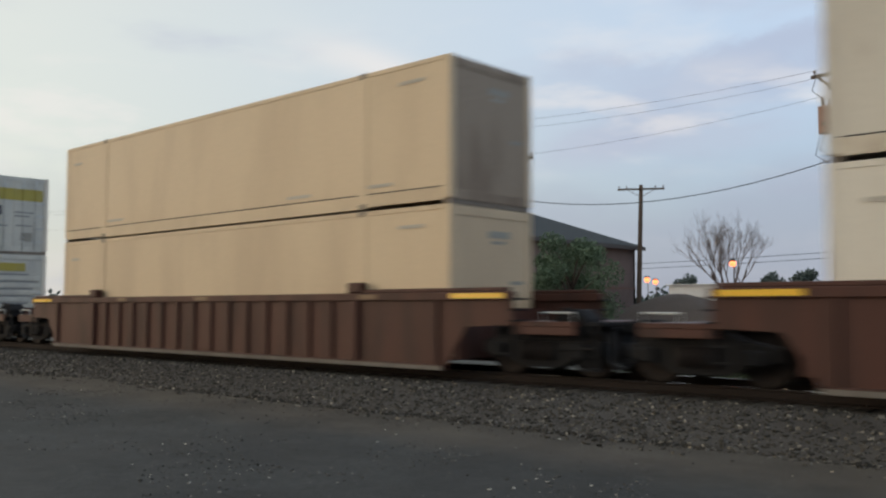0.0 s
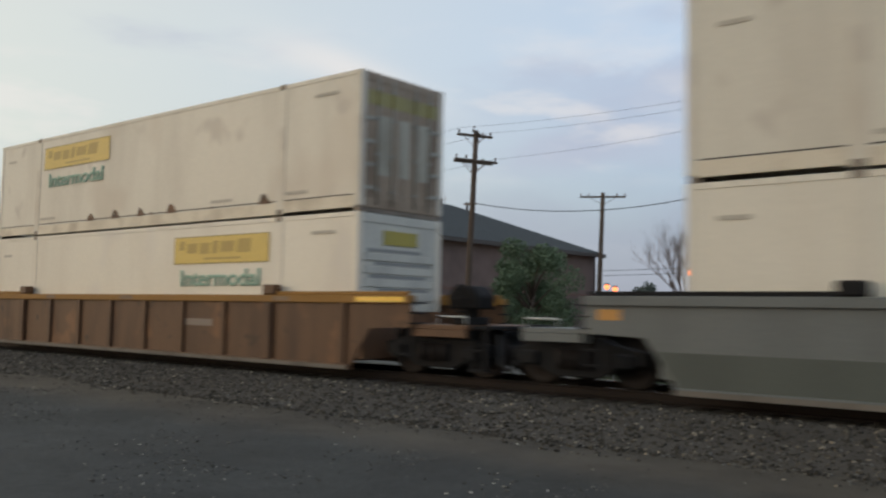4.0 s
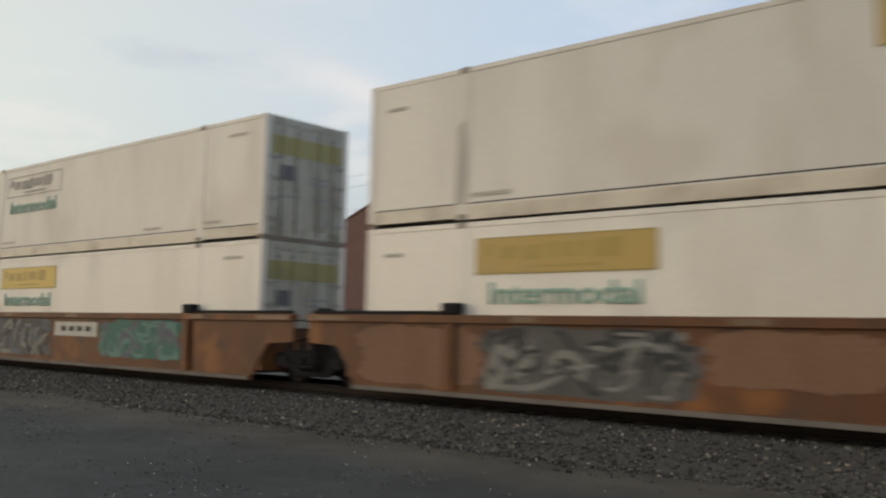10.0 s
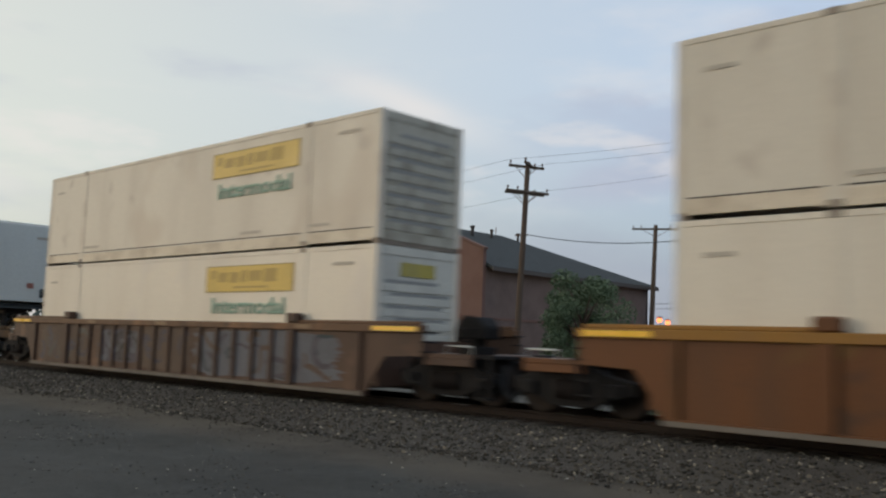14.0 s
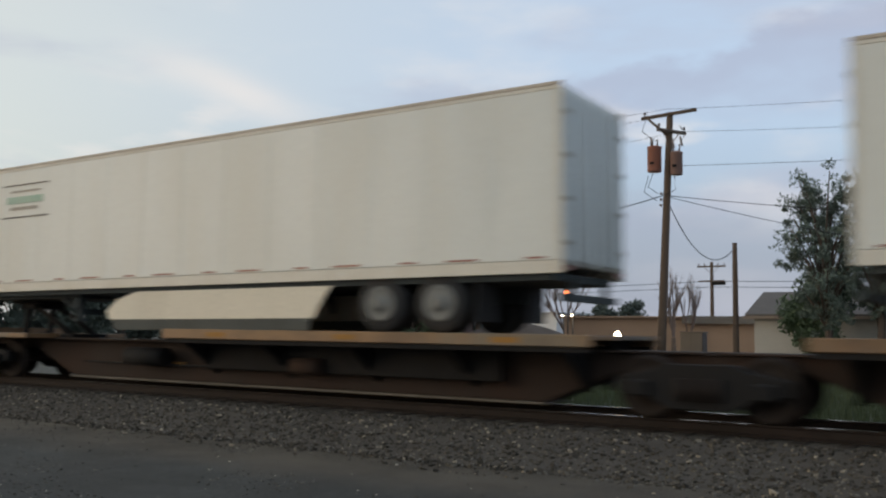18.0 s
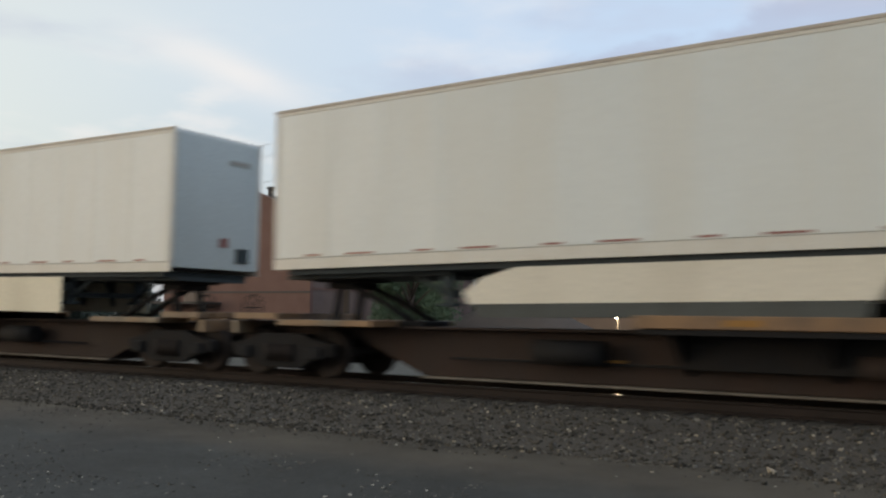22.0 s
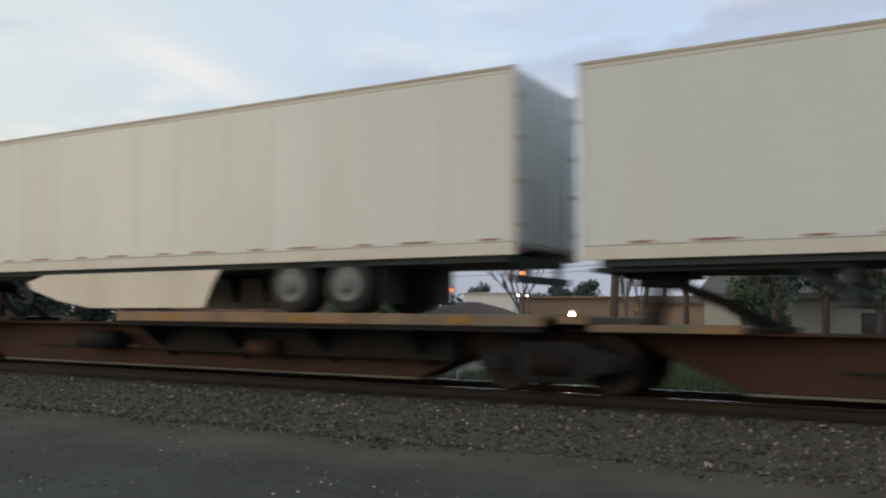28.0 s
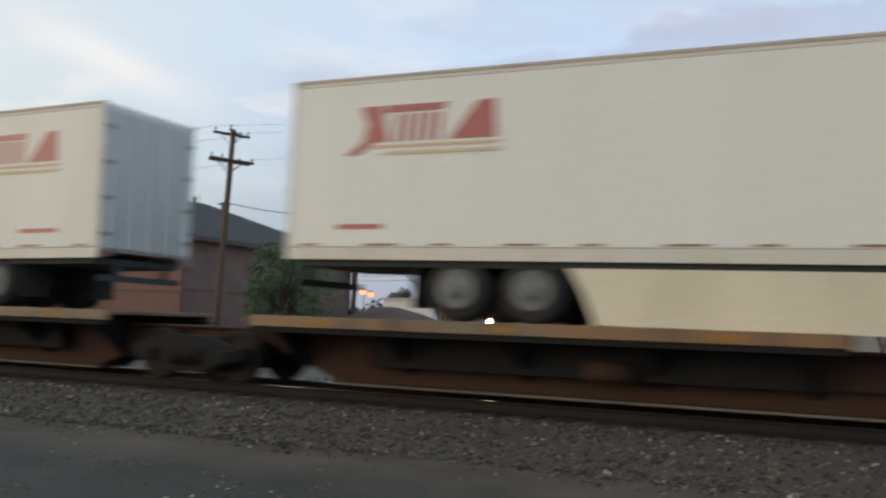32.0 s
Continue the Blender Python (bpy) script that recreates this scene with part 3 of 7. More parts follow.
def rail_truck(parent, x):
    """A three-piece truck under x of a car."""
    t = part("truck", shared("bolster", "black", lambda: boxes((-0.22, 0.22, -1.05, 1.05, 0.5, 0.8), (-0.5, 0.5, -0.32, 0.32, 0.72, 0.9), bevel=0.02)), "", parent, "black cast steel truck", at=(x, 0, 0))
    frame_outline = [(-1.25, 0.40), (-1.25, 0.62), (-0.72, 0.72), (-0.5, 0.82), (0.5, 0.82), (0.72, 0.72), (1.25, 0.62), (1.25, 0.40), (0.85, 0.36), (0.45, 0.17), (-0.45, 0.17), (-0.85, 0.36)]
    for side in (-1, 1):
        part("side_frame", shared(("side_frame", side), "black", lambda: prism(frame_outline, side * 1.08 - 0.09, side * 1.08 + 0.09, bevel=0.015)), "", t)
        for k in (-0.24, 0, 0.24):
            part("spring", shared(("spring", side, k), "wheel", lambda: tube(bmesh.new(), [(k, side * 1.2, 0.3), (k, side * 1.2, 0.62)], 0.09)), "", t)
    for k in (-0.89, 0.89):
        w = part("wheelset", shared("wheelset", "wheel", lambda: lathe(
            [(0.07, -1.15), (0.085, -0.83), (0.2, -0.82), (0.22, -0.80), (0.38, -0.79), (0.44, -0.83), (0.455, -0.82), (0.46, -0.72), (0.49, -0.71), (0.49, -0.68), (0.40, -0.69), (0.2, -0.73), (0.09, -0.70),
             (0.08, 0.70), (0.2, 0.73), (0.40, 0.69), (0.49, 0.68), (0.49, 0.71), (0.46, 0.72), (0.455, 0.82), (0.44, 0.83), (0.38, 0.79), (0.22, 0.80), (0.2, 0.82), (0.085, 0.83), (0.07, 1.15)], 24)), "", t)
        w.matrix_parent_inverse = Matrix.Translation((k, 0, 0.46))
        WHEELS.append(w)
        for side in (-1, 1):
            part("axle_box", shared(("axle_box", side, k), "black", lambda: boxes((k - 0.16, k + 0.16, side * 1.19 - 0.1, side * 1.19 + 0.1, 0.34, 0.58), bevel=0.03)), "", t)


def hand_wheel():
    bm = bmesh.new()
    tube(bm, [(0.25 * math.cos(k * math.pi / 8), 0, 0.25 * math.sin(k * math.pi / 8)) for k in range(17)], 0.018, 5, caps=False)
    for k in range(4):
        c, d = math.cos(k * math.pi / 4), math.sin(k * math.pi / 4)
        tube(bm, [(-0.25 * c, 0, -0.25 * d), (0, -0.03, 0), (0.25 * c, 0, 0.25 * d)], 0.012, 4)
    return bm


def car_end(car, x, d, reach, paint, separate):
    """Platform, sill, coupler and brake gear beyond the load's end at x; d: the way out; reach: how far the car goes."""
    def bx(a, b, *r):
        p, q = x + d * a, x + d * b
        return (min(p, q), max(p, q), *r)
    part("end_platform", boxes(bx(1.45, reach - 0.3, -1.42, 1.42, 0.88, 0.97), bevel=0.01), paint, car)
    for side in (-1, 1):
        part("platform_apron", boxes(bx(1.6, reach - 0.3, *sorted((side * 1.38, side * 1.42)), 0.74, 0.88), bevel=0.008), paint, car)
    part("bulkhead", boxes(bx(0.22, 0.34, -1.44, 1.44, 0.25, 1.2)), paint, car)
    part("draft_sill", boxes(bx(0.3, reach - 0.2, -0.33, 0.33, 0.56, 0.86), bevel=0.02), "black", car)
    if separate:
        part("coupler", boxes(bx(reach - 0.25, reach + 0.33, -0.1, 0.1, 0.74, 0.96), bx(reach + 0.1, reach + 0.33, -0.2, 0.2, 0.72, 1.0), bevel=0.03), "black", car)
        part("air_hose", tube(bmesh.new(), [(x + d * (reach - 0.3), 0.35, 0.7), (x + d * (reach + 0.05), 0.4, 0.42), (x + d * (reach + 0.32), 0.3, 0.38)], 0.03, 6), "tyre", car)
        part("hand_rail", tube(bmesh.new(), [(x + d * (reach - 0.36), -1.36, 0.97), (x + d * (reach - 0.36), -1.36, 1.12), (x + d * (reach - 1.0), -1.36, 1.12), (x + d * (reach - 1.0), -1.36, 0.97)], 0.02, 5), "end_bar", car)
        if d > 0:
            # hand brake on the trailing car's end: gear housing, stand, hanging hoses and uncoupling lever
            dz = {"brown": -0.5, "brown2": -0.35, "orange": -0.2}.get(paint, 0.0)
            part("brake_stand", boxes(bx(reach - 0.75, reach - 0.3, -1.3, -0.7, 0.97 + dz, 1.12 + dz), bx(reach - 0.62, reach - 0.42, -1.15, -0.85, 1.12 + dz, 1.3 + dz), bevel=0.02), "black", car)
            part("brake_housing", prism([(x + reach + a, b + dz) for a, b in ((-0.85, 1.26), (-0.15, 1.26), (-0.12, 1.5), (-0.3, 1.68), (-0.7, 1.68), (-0.88, 1.5))], -1.28, -0.78, bevel=0.03), "black", car)
            part("brake_wheel", shared("hand_wheel", "black", hand_wheel), "black", car, at=(x + reach - 0.5, -1.33, 1.45 + dz))
            part("crossover_step", boxes((x + reach - 0.3, x + reach + 0.14, -1.3, -0.45, 0.9, 0.96), (x + reach - 0.02, x + reach + 0.06, -1.3, -1.24, 0.16, 0.9), (x + reach - 0.3, x + reach - 0.22, -1.3, -1.24, 0.16, 0.9),
                                         (x + reach - 0.3, x + reach + 0.06, -1.32, -1.1, 0.14, 0.19), (x + reach - 0.3, x + reach + 0.06, -1.32, -1.1, 0.5, 0.54)), "black", car)
            part("reservoir", tube(bmesh.new(), [(x + reach - 0.32, -1.0, 0.42), (x + reach - 0.32, 0.6, 0.42)], 0.22, 12), "black", car)
            part("hose_loop", tube(bmesh.new(), [(x + reach + 0.05, -0.9, 0.8), (x + reach + 0.12, -0.95, 0.3), (x + reach + 0.3, -0.9, 0.16), (x + reach + 0.42, -0.85, 0.35)], 0.05, 6), "tyre", car)
    else:
        part("articulation", boxes(bx(1.0, reach, -0.3, 0.3, 0.85, 1.02), bevel=0.03), "black", car)
        if d > 0:
            part("hose_stand", boxes(bx(reach - 0.24, reach + 0.2, -1.1, -0.55, 0.97, 1.5), bx(reach - 0.14, reach + 0.1, -1.0, -0.65, 1.5, 1.64), bx(reach - 0.3, reach + 0.26, -1.15, -0.5, 0.86, 0.97), bevel=0.03), "black", car)
    for side in (-1, 1):
        bm = bmesh.new()
        for k in range(3):
            z = 0.98 + 0.19 * k
            tube(bm, [(x + d * 1.52, side * 1.47, z), (x + d * 1.75, side * 1.5, z), (x + d * 1.75, side * 1.15, z)], 0.018, 5)
        part("grab_iron", bm, "black", car)
        part("step_ladder", boxes(bx(1.3, 1.36, side * 1.5 - 0.02, side * 1.5 + 0.02, 0.35, 0.9), bx(1.62, 1.68, side * 1.5 - 0.02, side * 1.5 + 0.02, 0.35, 0.9),
                                  bx(1.3, 1.68, side * 1.5 - 0.03, side * 1.5 + 0.03, 0.38, 0.41), bx(1.3, 1.68, side * 1.5 - 0.03, side * 1.5 + 0.03, 0.62, 0.65)), "black", car)


def well_car(s, paint, pitch, front_gap, rear_gap, lip, label, smooth=False):
    L = 16.15
    car = rolling(thing("well_car", pose(s, MID, 0), label, "rail car", "double-stack well cars of the train"), s, MID, 0)
    fs, rs = front_gap > 5, rear_gap > 5
    fr, rr = (front_gap / 2 - 0.3 if fs else front_gap / 2), (rear_gap / 2 - 0.3 if rs else rear_gap / 2)
    fe, re = min(1.65, fr - 0.25), min(1.65, rr - 0.25)
    for side in (-1, 1):
        def yy(a, b):
            return (min(side * a, side * b), max(side * a, side * b))
        outline = [(0.08, 0.12), (-L - 0.08, 0.12), (-L - 0.28, 0.45), (-L - 0.6, 0.86), (-L - re, 0.9), (-L - re, 1.36), (fe, 1.36), (fe, 0.9), (0.6, 0.86), (0.28, 0.45)]
        part("side_panel", prism(outline, *yy(1.45, 1.49)), paint, car)
        part("top_chord", boxes((-L - re, fe, *yy(1.36, 1.56), 1.345, 1.5), bevel=0.012), lip, car)
        part("bottom_chord", boxes((-L - 0.05, 0.05, *yy(1.40, 1.57), 0.03, 0.14), bevel=0.01), paint, car)
        # light on the dusty bottom chord, painted as a pale strip
        part("sill_edge", boxes((-L - 0.04, 0.04, *yy(1.571, 1.576), 0.035, 0.115)), "dust_lit_edge", car, "pale strip for light on the dusty lower sill edge")
        if smooth and paint == "grey":
            part("waist_seam", boxes((-L - 0.3, 0.3, *yy(1.49, 1.496), 0.66, 0.68)), "grey", car)
            part("lower_panel", prism([(0.02, 0.14), (-L - 0.02, 0.14), (-L - 0.25, 0.45), (-L - 0.4, 0.66), (0.4, 0.66), (0.25, 0.45)], *yy(1.485, 1.497)), "greydark", car)
        elif not smooth:
            n = round((L - 4.88) / pitch)
            xs = [-2.44 - (L - 4.88) * k / n for k in range(n + 1)] + [-0.15, -L + 0.15]
            rib_m = "rib_orange" if paint == "orange" else paint
            rib = shared(("rib", side, pitch > 1), rib_m, lambda: boxes((-0.075 if pitch > 1 else -0.05, 0.075 if pitch > 1 else 0.05, *yy(1.49, 1.565), 0.14, 1.345)))
            for x in xs:
                part("rib", rib, paint, car, at=(x, 0, 0))
        for x, a, b in ((-2.44, -2.44, fe - 0.1), (-L + 2.44, -L - re + 0.1, -L + 2.44)):
            part("end_chord", boxes((a, b, *yy(1.38, 1.50), 1.503, 1.575), bevel=0.012), lip if paint not in ("grey", "tagged_orange") else "black", car)
            part("guide_post", shared(("guide", side), "black", lambda: boxes((-0.2, 0.2, *yy(1.34, 1.58), 1.503, 1.72), bevel=0.03)) if paint in ("grey", "tagged_orange") else
                 shared(("guide", side), paint, lambda: boxes((-0.2, 0.2, *yy(1.34, 1.58), 1.503, 1.72), bevel=0.03)), "", car, at=(x, 0, 0))
            if paint != "grey":
                part("guide_pillar", shared(("pillar", side), paint, lambda: boxes((-0.12, 0.12, *yy(1.495, 1.60), 0.12, 1.34), bevel=0.02)), "", car, at=(x, 0, 0))
        for a, b in () if paint == "grey" else ((0.25, fe - 0.12), (-L - re + 0.12, -L - 0.25), (-2.3, -1.75), (-8.4, -7.8), (-12.3, -11.8)):
            part("reflector", boxes((a, b, *yy(1.561, 1.567), 1.375, 1.47)), "reflect" if (a > -2 or a < -16) and (paint in ("brown", "brown2", "orange", "tagged_brown") or s == -80.95) else "lip_tan", car)
        if paint == "grey":
            for a, b in ((1.0, 1.4), (-L - 1.4, -L - 1.0), (-4.6, -4.3), (-7.0, -6.75), (-9.0, -8.75), (-11.6, -11.35)):
                part("orange_patch", boxes((a, b, *yy(1.497, 1.501), 1.12, 1.29)), "amber", car)
        if paint == "rust" and s != -80.95:
            for a in ([] if fs else [-1.1]) + ([] if rs else [-L + 0.05]):
                # flat panel behind the ladder, darker than the car's side
                backing = part("ladder_panel", boxes((a, a + 1.05, *yy(1.491, 1.498), 0.28, 1.28)), "ladder_dark", car, "dark panel behind a ladder")
                part("rail", boxes((a + 0.22, a + 0.26, *yy(1.52, 1.56), 0.26, 1.3), (a + 0.80, a + 0.84, *yy(1.52, 1.56), 0.26, 1.3)), "black", backing)
                for k in range(5):
                    part("rung", boxes((a + 0.24, a + 0.82, *yy(1.53, 1.56), 0.36 + 0.19 * k, 0.39 + 0.19 * k)), "dust_lit_edge", backing)
        if s == -80.95:
            part("stencil_bar", boxes((-5.55, -4.5, *yy(1.492, 1.497), 0.78, 0.94)), "whitemark", car)
    for k in range(6):
        x = -1.2 - k * (L - 2.4) / 5
        part("floor_beam", shared("floor_beam", paint, lambda: boxes((-0.25, 0.25, -1.45, 1.45, 0.12, 0.30), bevel=0.015)), "", car, at=(x, 0, 0))
    part("well_floor", boxes((-L - 0.2, 0.2, -0.45, 0.45, 0.20, 0.29)), paint, car)
    car_end(car, 0, 1, fr, paint, fs)
    car_end(car, -L, -1, rr, paint, rs)
    rail_truck(car, 2.0 if fs else front_gap / 2)
    if rs:
        rail_truck(car, -L - 2.0)
    return car


def logo(parent, x0, side, kind, L):
    """Two-band marking between x0 and x0 + 3.6 on a container's side: a yellow panel over a line of green letters."""
    y = side * 1.297
    def bx(a, b, z0, z1, h=0.003):
        return (a, b, min(y, y + side * h), max(y, y + side * h), z0, z1)
    x1 = x0 + 3.6
    if kind != "pale":
        panel = part("yellow_panel", boxes(bx(x0, x1, 1.915, 2.555)), {"bright": "yellow", "dull": "ochre"}.get(kind, "faded"), parent, "yellow vinyl panel")
        part("panel_border", boxes(bx(x0 - 0.02, x1 + 0.02, 2.54, 2.565, 0.005), bx(x0 - 0.02, x1 + 0.02, 1.905, 1.93, 0.005), bx(x0 - 0.02, x0 + 0.005, 1.93, 2.54, 0.005), bx(x1 - 0.005, x1 + 0.02, 1.93, 2.54, 0.005)), "olive", panel)
    else:
        panel = part("panel_outline", boxes(bx(x0, x1, 2.53, 2.555), bx(x0, x1, 1.905, 1.93), bx(x0, x0 + 0.025, 1.93, 2.53), bx(x1 - 0.025, x1, 1.93, 2.53)), "greymark", parent, "worn outline of a removed panel")
    for a, b, z0, z1 in ((0.5, 0.92, 2.16, 2.40), (1.02, 1.4, 2.14, 2.40), (1.5, 1.72, 2.14, 2.44), (1.82, 2.35, 2.17, 2.42), (2.45, 2.95, 2.14, 2.46), (0.18, 0.40, 2.24, 2.46), (1.2, 2.6, 2.00, 2.05)):
        lean = 0.16 * (z1 - z0)
        bar = prism([(x0 + a, z0), (x0 + b, z0), (x0 + b + lean, z1), (x0 + a + lean, z1)], *sorted((y, y + side * 0.006)))
        part("brand_bar", bar, "greymark" if kind == "pale" else "print", panel)
    if side < 0:
        if "word" not in STORE:
            STORE["word"] = lettering("Intermodal", 0.54, 0.013)
            STORE["word"].materials.clear()
            STORE["word"].materials.append(M["green"])
            STORE["word_w"] = max(v.co.x for v in STORE["word"].vertices)
        k = 3.08 / STORE["word_w"]
        part("word", STORE["word"], "", parent, "green lettering", at=Matrix.Translation((x0 + 0.26, y - 0.008, 1.385)) @ Matrix.Rotation(radians(90), 4, "X") @ Matrix.Diagonal((k, 1, 1, 1)))


def container(s, z, paint, mark, end, label, marks=0):
    L, H, W = 16.15, 2.88, 1.295
    c = rolling(thing("shipping_container", pose(s, MID, z), label, "container", "containers stacked in the well cars"), s, MID, z)
    part("body", shared("container_body", paint, lambda: boxes((-L + 0.03, -0.03, -W + 0.012, W - 0.012, 0.14, H - 0.03))), "", c)
    for side in (-1, 1):
        a, b = sorted((side * (W - 0.04), side * W))
        rail_m = "rail_cream" if paint != "tan" else paint
        part("bottom_rail", shared(("c_brail", side), rail_m, lambda: boxes((-L + 2.5, -2.5, a, b, 0.0, 0.26), bevel=0.006)), "", c)
        for p, q in ((-2.46, -0.16), (-L + 0.16, -L + 2.46)):
            part("end_rail", shared(("c_erail", side, p), rail_m, lambda: boxes((p, q, a, b, 0.035, 0.29), bevel=0.006)), "", c)
        part("rail_seam", shared(("c_seam", side), "gap", lambda: boxes((-L + 0.2, -0.2, *sorted((side * (W - 0.02), side * (W - 0.009))), 0.29, 0.315))), "", c)
        part("top_rail", shared(("c_trail", side), paint, lambda: boxes((-L + 0.16, -0.16, a, b, H - 0.10, H), bevel=0.008)), "", c)
        for x in (-2.48, -L + 2.48):
            part("lift_post", shared(("c_post", side), paint, lambda: boxes((-0.14, 0.14, *sorted((side * (W - 0.03), side * (W + 0.003))), 0.0, H), bevel=0.006)), "", c, at=(x, 0, 0))
            part("lift_casting", shared(("c_lift", side), "casting", lambda: boxes((-0.1, 0.1, *sorted((side * (W - 0.05), side * (W + 0.012))), -0.06, 0.06), bevel=0.01)), "", c, at=(x, 0, H - 0.045))
            part("lift_casting", shared(("c_lift", side), "casting", None), "", c, at=(x, 0, 0.05))
        for k in range(2 if s in (-103.66, -123.23, -142.61, -165.67) and z > 1 else 0):
            x = (-2.6, -L + 2.3)[k]
            part("scuff", shared(("c_scuff", side, k), "faintmark", lambda: prism([(0, 0.3), (0.25, 0.3), (0.29, 1.1), (0.22, 1.9), (0.05, 1.75), (0.03, 0.9)], *sorted((side * (W + 0.0032), side * (W + 0.0045))))), "", c, at=(x, 0, 0))
        for x in (-0.08, -L + 0.08):
            part("corner_post", shared(("c_cpost", side), paint, lambda: boxes((-0.08, 0.08, *sorted((side * (W - 0.16), side * W)), 0.07, H), bevel=0.01)), "", c, at=(x, 0, 0))
        if mark:
            x0, kind = mark
            logo(c, x0 if side < 0 else -L - x0 - 3.6, side, kind, L)
        for a, b, zz in ((-1.4, -0.7, 2.45), (-2.3, -1.6, 0.42), (-L + 0.5, -L + 1.0, 2.3), (-5.0, -4.2, 0.4), (-L + 2.7, -L + 3.6, 0.42)):
            part("small_mark", boxes((a, b, *sorted((side * (W + 0.001), side * (W + 0.004))), zz, zz + 0.07)), "faintmark", c)
    if s == -204.39 and z < 1:
        for x, w, z0 in ((-7.77, 0.22, 0.9), (-5.61, 0.5, 0.6), (-4.71, 0.3, 1.3)):
            part("rust_streak", prism([(x, z0), (x + w, z0 + 0.15), (x + w * 0.85, H - 0.12), (x + w * 0.1, H - 0.12)], -W - 0.004, -W - 0.0005), "streak", c, "thin reddish rust streak")
    if s == -142.61 and z > 1:
        part("grey_patch", boxes((-L + 0.2, -L + 1.75, -W - 0.0008, -W + 0.01, 0.32, H - 0.12)), "patch", c, "grey-brown repainted panel")
    for x in (-0.11, -L + 0.11):
        part("end_sill", shared("c_esill", "casting", lambda: boxes((-0.09, 0.09, -W + 0.03, W - 0.03, -0.045, 0.12), bevel=0.008)), "", c, at=(x, 0, 0))
    rnd = random.Random(int(-s * 10) + 5)
    for k in range(marks):
        x, w = -2.8 - rnd.random() * 9, 0.1 + rnd.random() * 0.35
        part("rust_scab", prism([(x, 0.27), (x + w * 0.3, 0.3 + w * 0.5), (x + w * 0.6, 0.29 + w * 0.4), (x + w, 0.27)], -W - 0.004, -W), "rust", c)
    part("roof", shared("c_roof", paint, lambda: boxes((-L + 0.05, -0.05, -W + 0.05, W - 0.05, H - 0.03, H - 0.008))), "", c)
    kind, _, wear = end.partition("_")
    tone = {"": "end_white", "grime": "end_grime", "dark": "end_dark", "tan": "tan"}[wear]
    gear = "end_bar" if wear == "" else "end_rod"
    for z0, z1 in ((0.05, 0.25), (H - 0.2, H - 0.01)):
        part("end_frame", shared(("c_endframe", z0), tone, lambda: boxes((-0.035, 0.0, -W + 0.16, W - 0.16, z0, z1), bevel=0.006)), "", c)
    if kind in ("rib", "badge"):
        # the closed end: pressed ribs from side to side, groove shade painted grey between them
        sheet = part("end_wall", shared("c_endwall", tone, lambda: boxes((-0.05, -0.02, -W + 0.16, W - 0.16, 0.25, H - 0.2))), "", c)
        for k in range(8 if kind == "rib" else 7):
            z0 = 0.36 + k * 0.27
            part("pressed_rib", shared(("c_rib", k), tone, lambda: boxes((-0.022, 0.0, -W + 0.2, W - 0.2, z0 - 0.085, z0 + 0.085), bevel=0.018)), "", sheet)
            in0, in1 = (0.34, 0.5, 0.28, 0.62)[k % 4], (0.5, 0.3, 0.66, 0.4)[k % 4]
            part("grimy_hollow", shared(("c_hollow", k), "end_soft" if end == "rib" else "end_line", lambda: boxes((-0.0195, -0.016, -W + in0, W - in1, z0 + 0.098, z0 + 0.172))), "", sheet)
        if kind == "badge":
            part("end_badge", shared("c_badge", "badge", lambda: boxes((-0.012, 0.004, -0.55, 0.50, 2.24, 2.54))), "", c, "small olive-yellow badge")
    elif kind == "smooth":
        sheet = part("end_wall", shared("c_endwall", tone, lambda: boxes((-0.05, -0.02, -W + 0.16, W - 0.16, 0.25, H - 0.2))), "", c, "plain stained end wall")
        for k, (y0, y1, z0, z1) in enumerate(((-0.1, 0.55, 2.28, 2.42), (0.0, 0.4, 2.16, 2.22), (0.6, 1.0, 1.35, 1.42))):
            part("end_mark", shared(("c_emark", k), "end_rod", lambda: boxes((-0.02, -0.012, y0, y1, z0, z1))), "", sheet)
    else:
        for side in (-1, 1):
            lo, hi = sorted((side * 0.012, side * (W - 0.17)))
            d = part("end_door", shared(("c_door", side), tone, lambda: boxes((-0.045, -0.012, lo, hi, 0.25, H - 0.2), bevel=0.006)), "", c)
            for y in (side * 0.35, side * 0.8):
                part("lock_rod", shared(("c_rod", y), gear, lambda: tube(bmesh.new(), [(0.012, y, 0.12), (0.012, y, H - 0.1)], 0.02, 6)), "", d)
                part("rod_guide", shared(("c_guide", y), gear, lambda: boxes(*((-0.012, 0.03, y - 0.06, y + 0.06, z0, z0 + 0.05) for z0 in (0.4, 1.15, 1.9, 2.5)))), "", d)
            for k in range(4):
                part("hinge", shared(("c_hinge", side, k), gear, lambda: boxes((-0.012, 0.012, *sorted((side * (W - 0.42), side * (W - 0.13))), 0.42 + k * 0.48, 0.50 + k * 0.48))), "", d)
        if kind == "band":
            part("end_band", shared("c_band", "badge" if wear == "" else "badge_dull", lambda: boxes((-0.012, -0.004, -W + 0.2, W - 0.2, 1.98, 2.42), *((-0.004, 0.035, y - 0.024, y + 0.024, 1.98, 2.42) for y in (-0.8, -0.35, 0.35, 0.8)))), "", c, "wide olive-yellow band across the doors")
            part("placard", shared("c_placard", "end_plate", lambda: boxes((-0.012, 0.0, -0.86, -0.42, 1.38, 1.74))), "", c, "dark square placard")
            for k, (y0, y1, z0, z1) in enumerate(((0.05, 0.75, 1.5, 1.56), (0.05, 0.6, 1.36, 1.42), (-0.85, -0.2, 0.98, 1.03), (0.1, 0.7, 1.0, 1.06))):
                part("door_print", shared(("c_dprint", k), "end_line", lambda: boxes((-0.012, -0.006, y0, y1, z0, z1))), "", c)
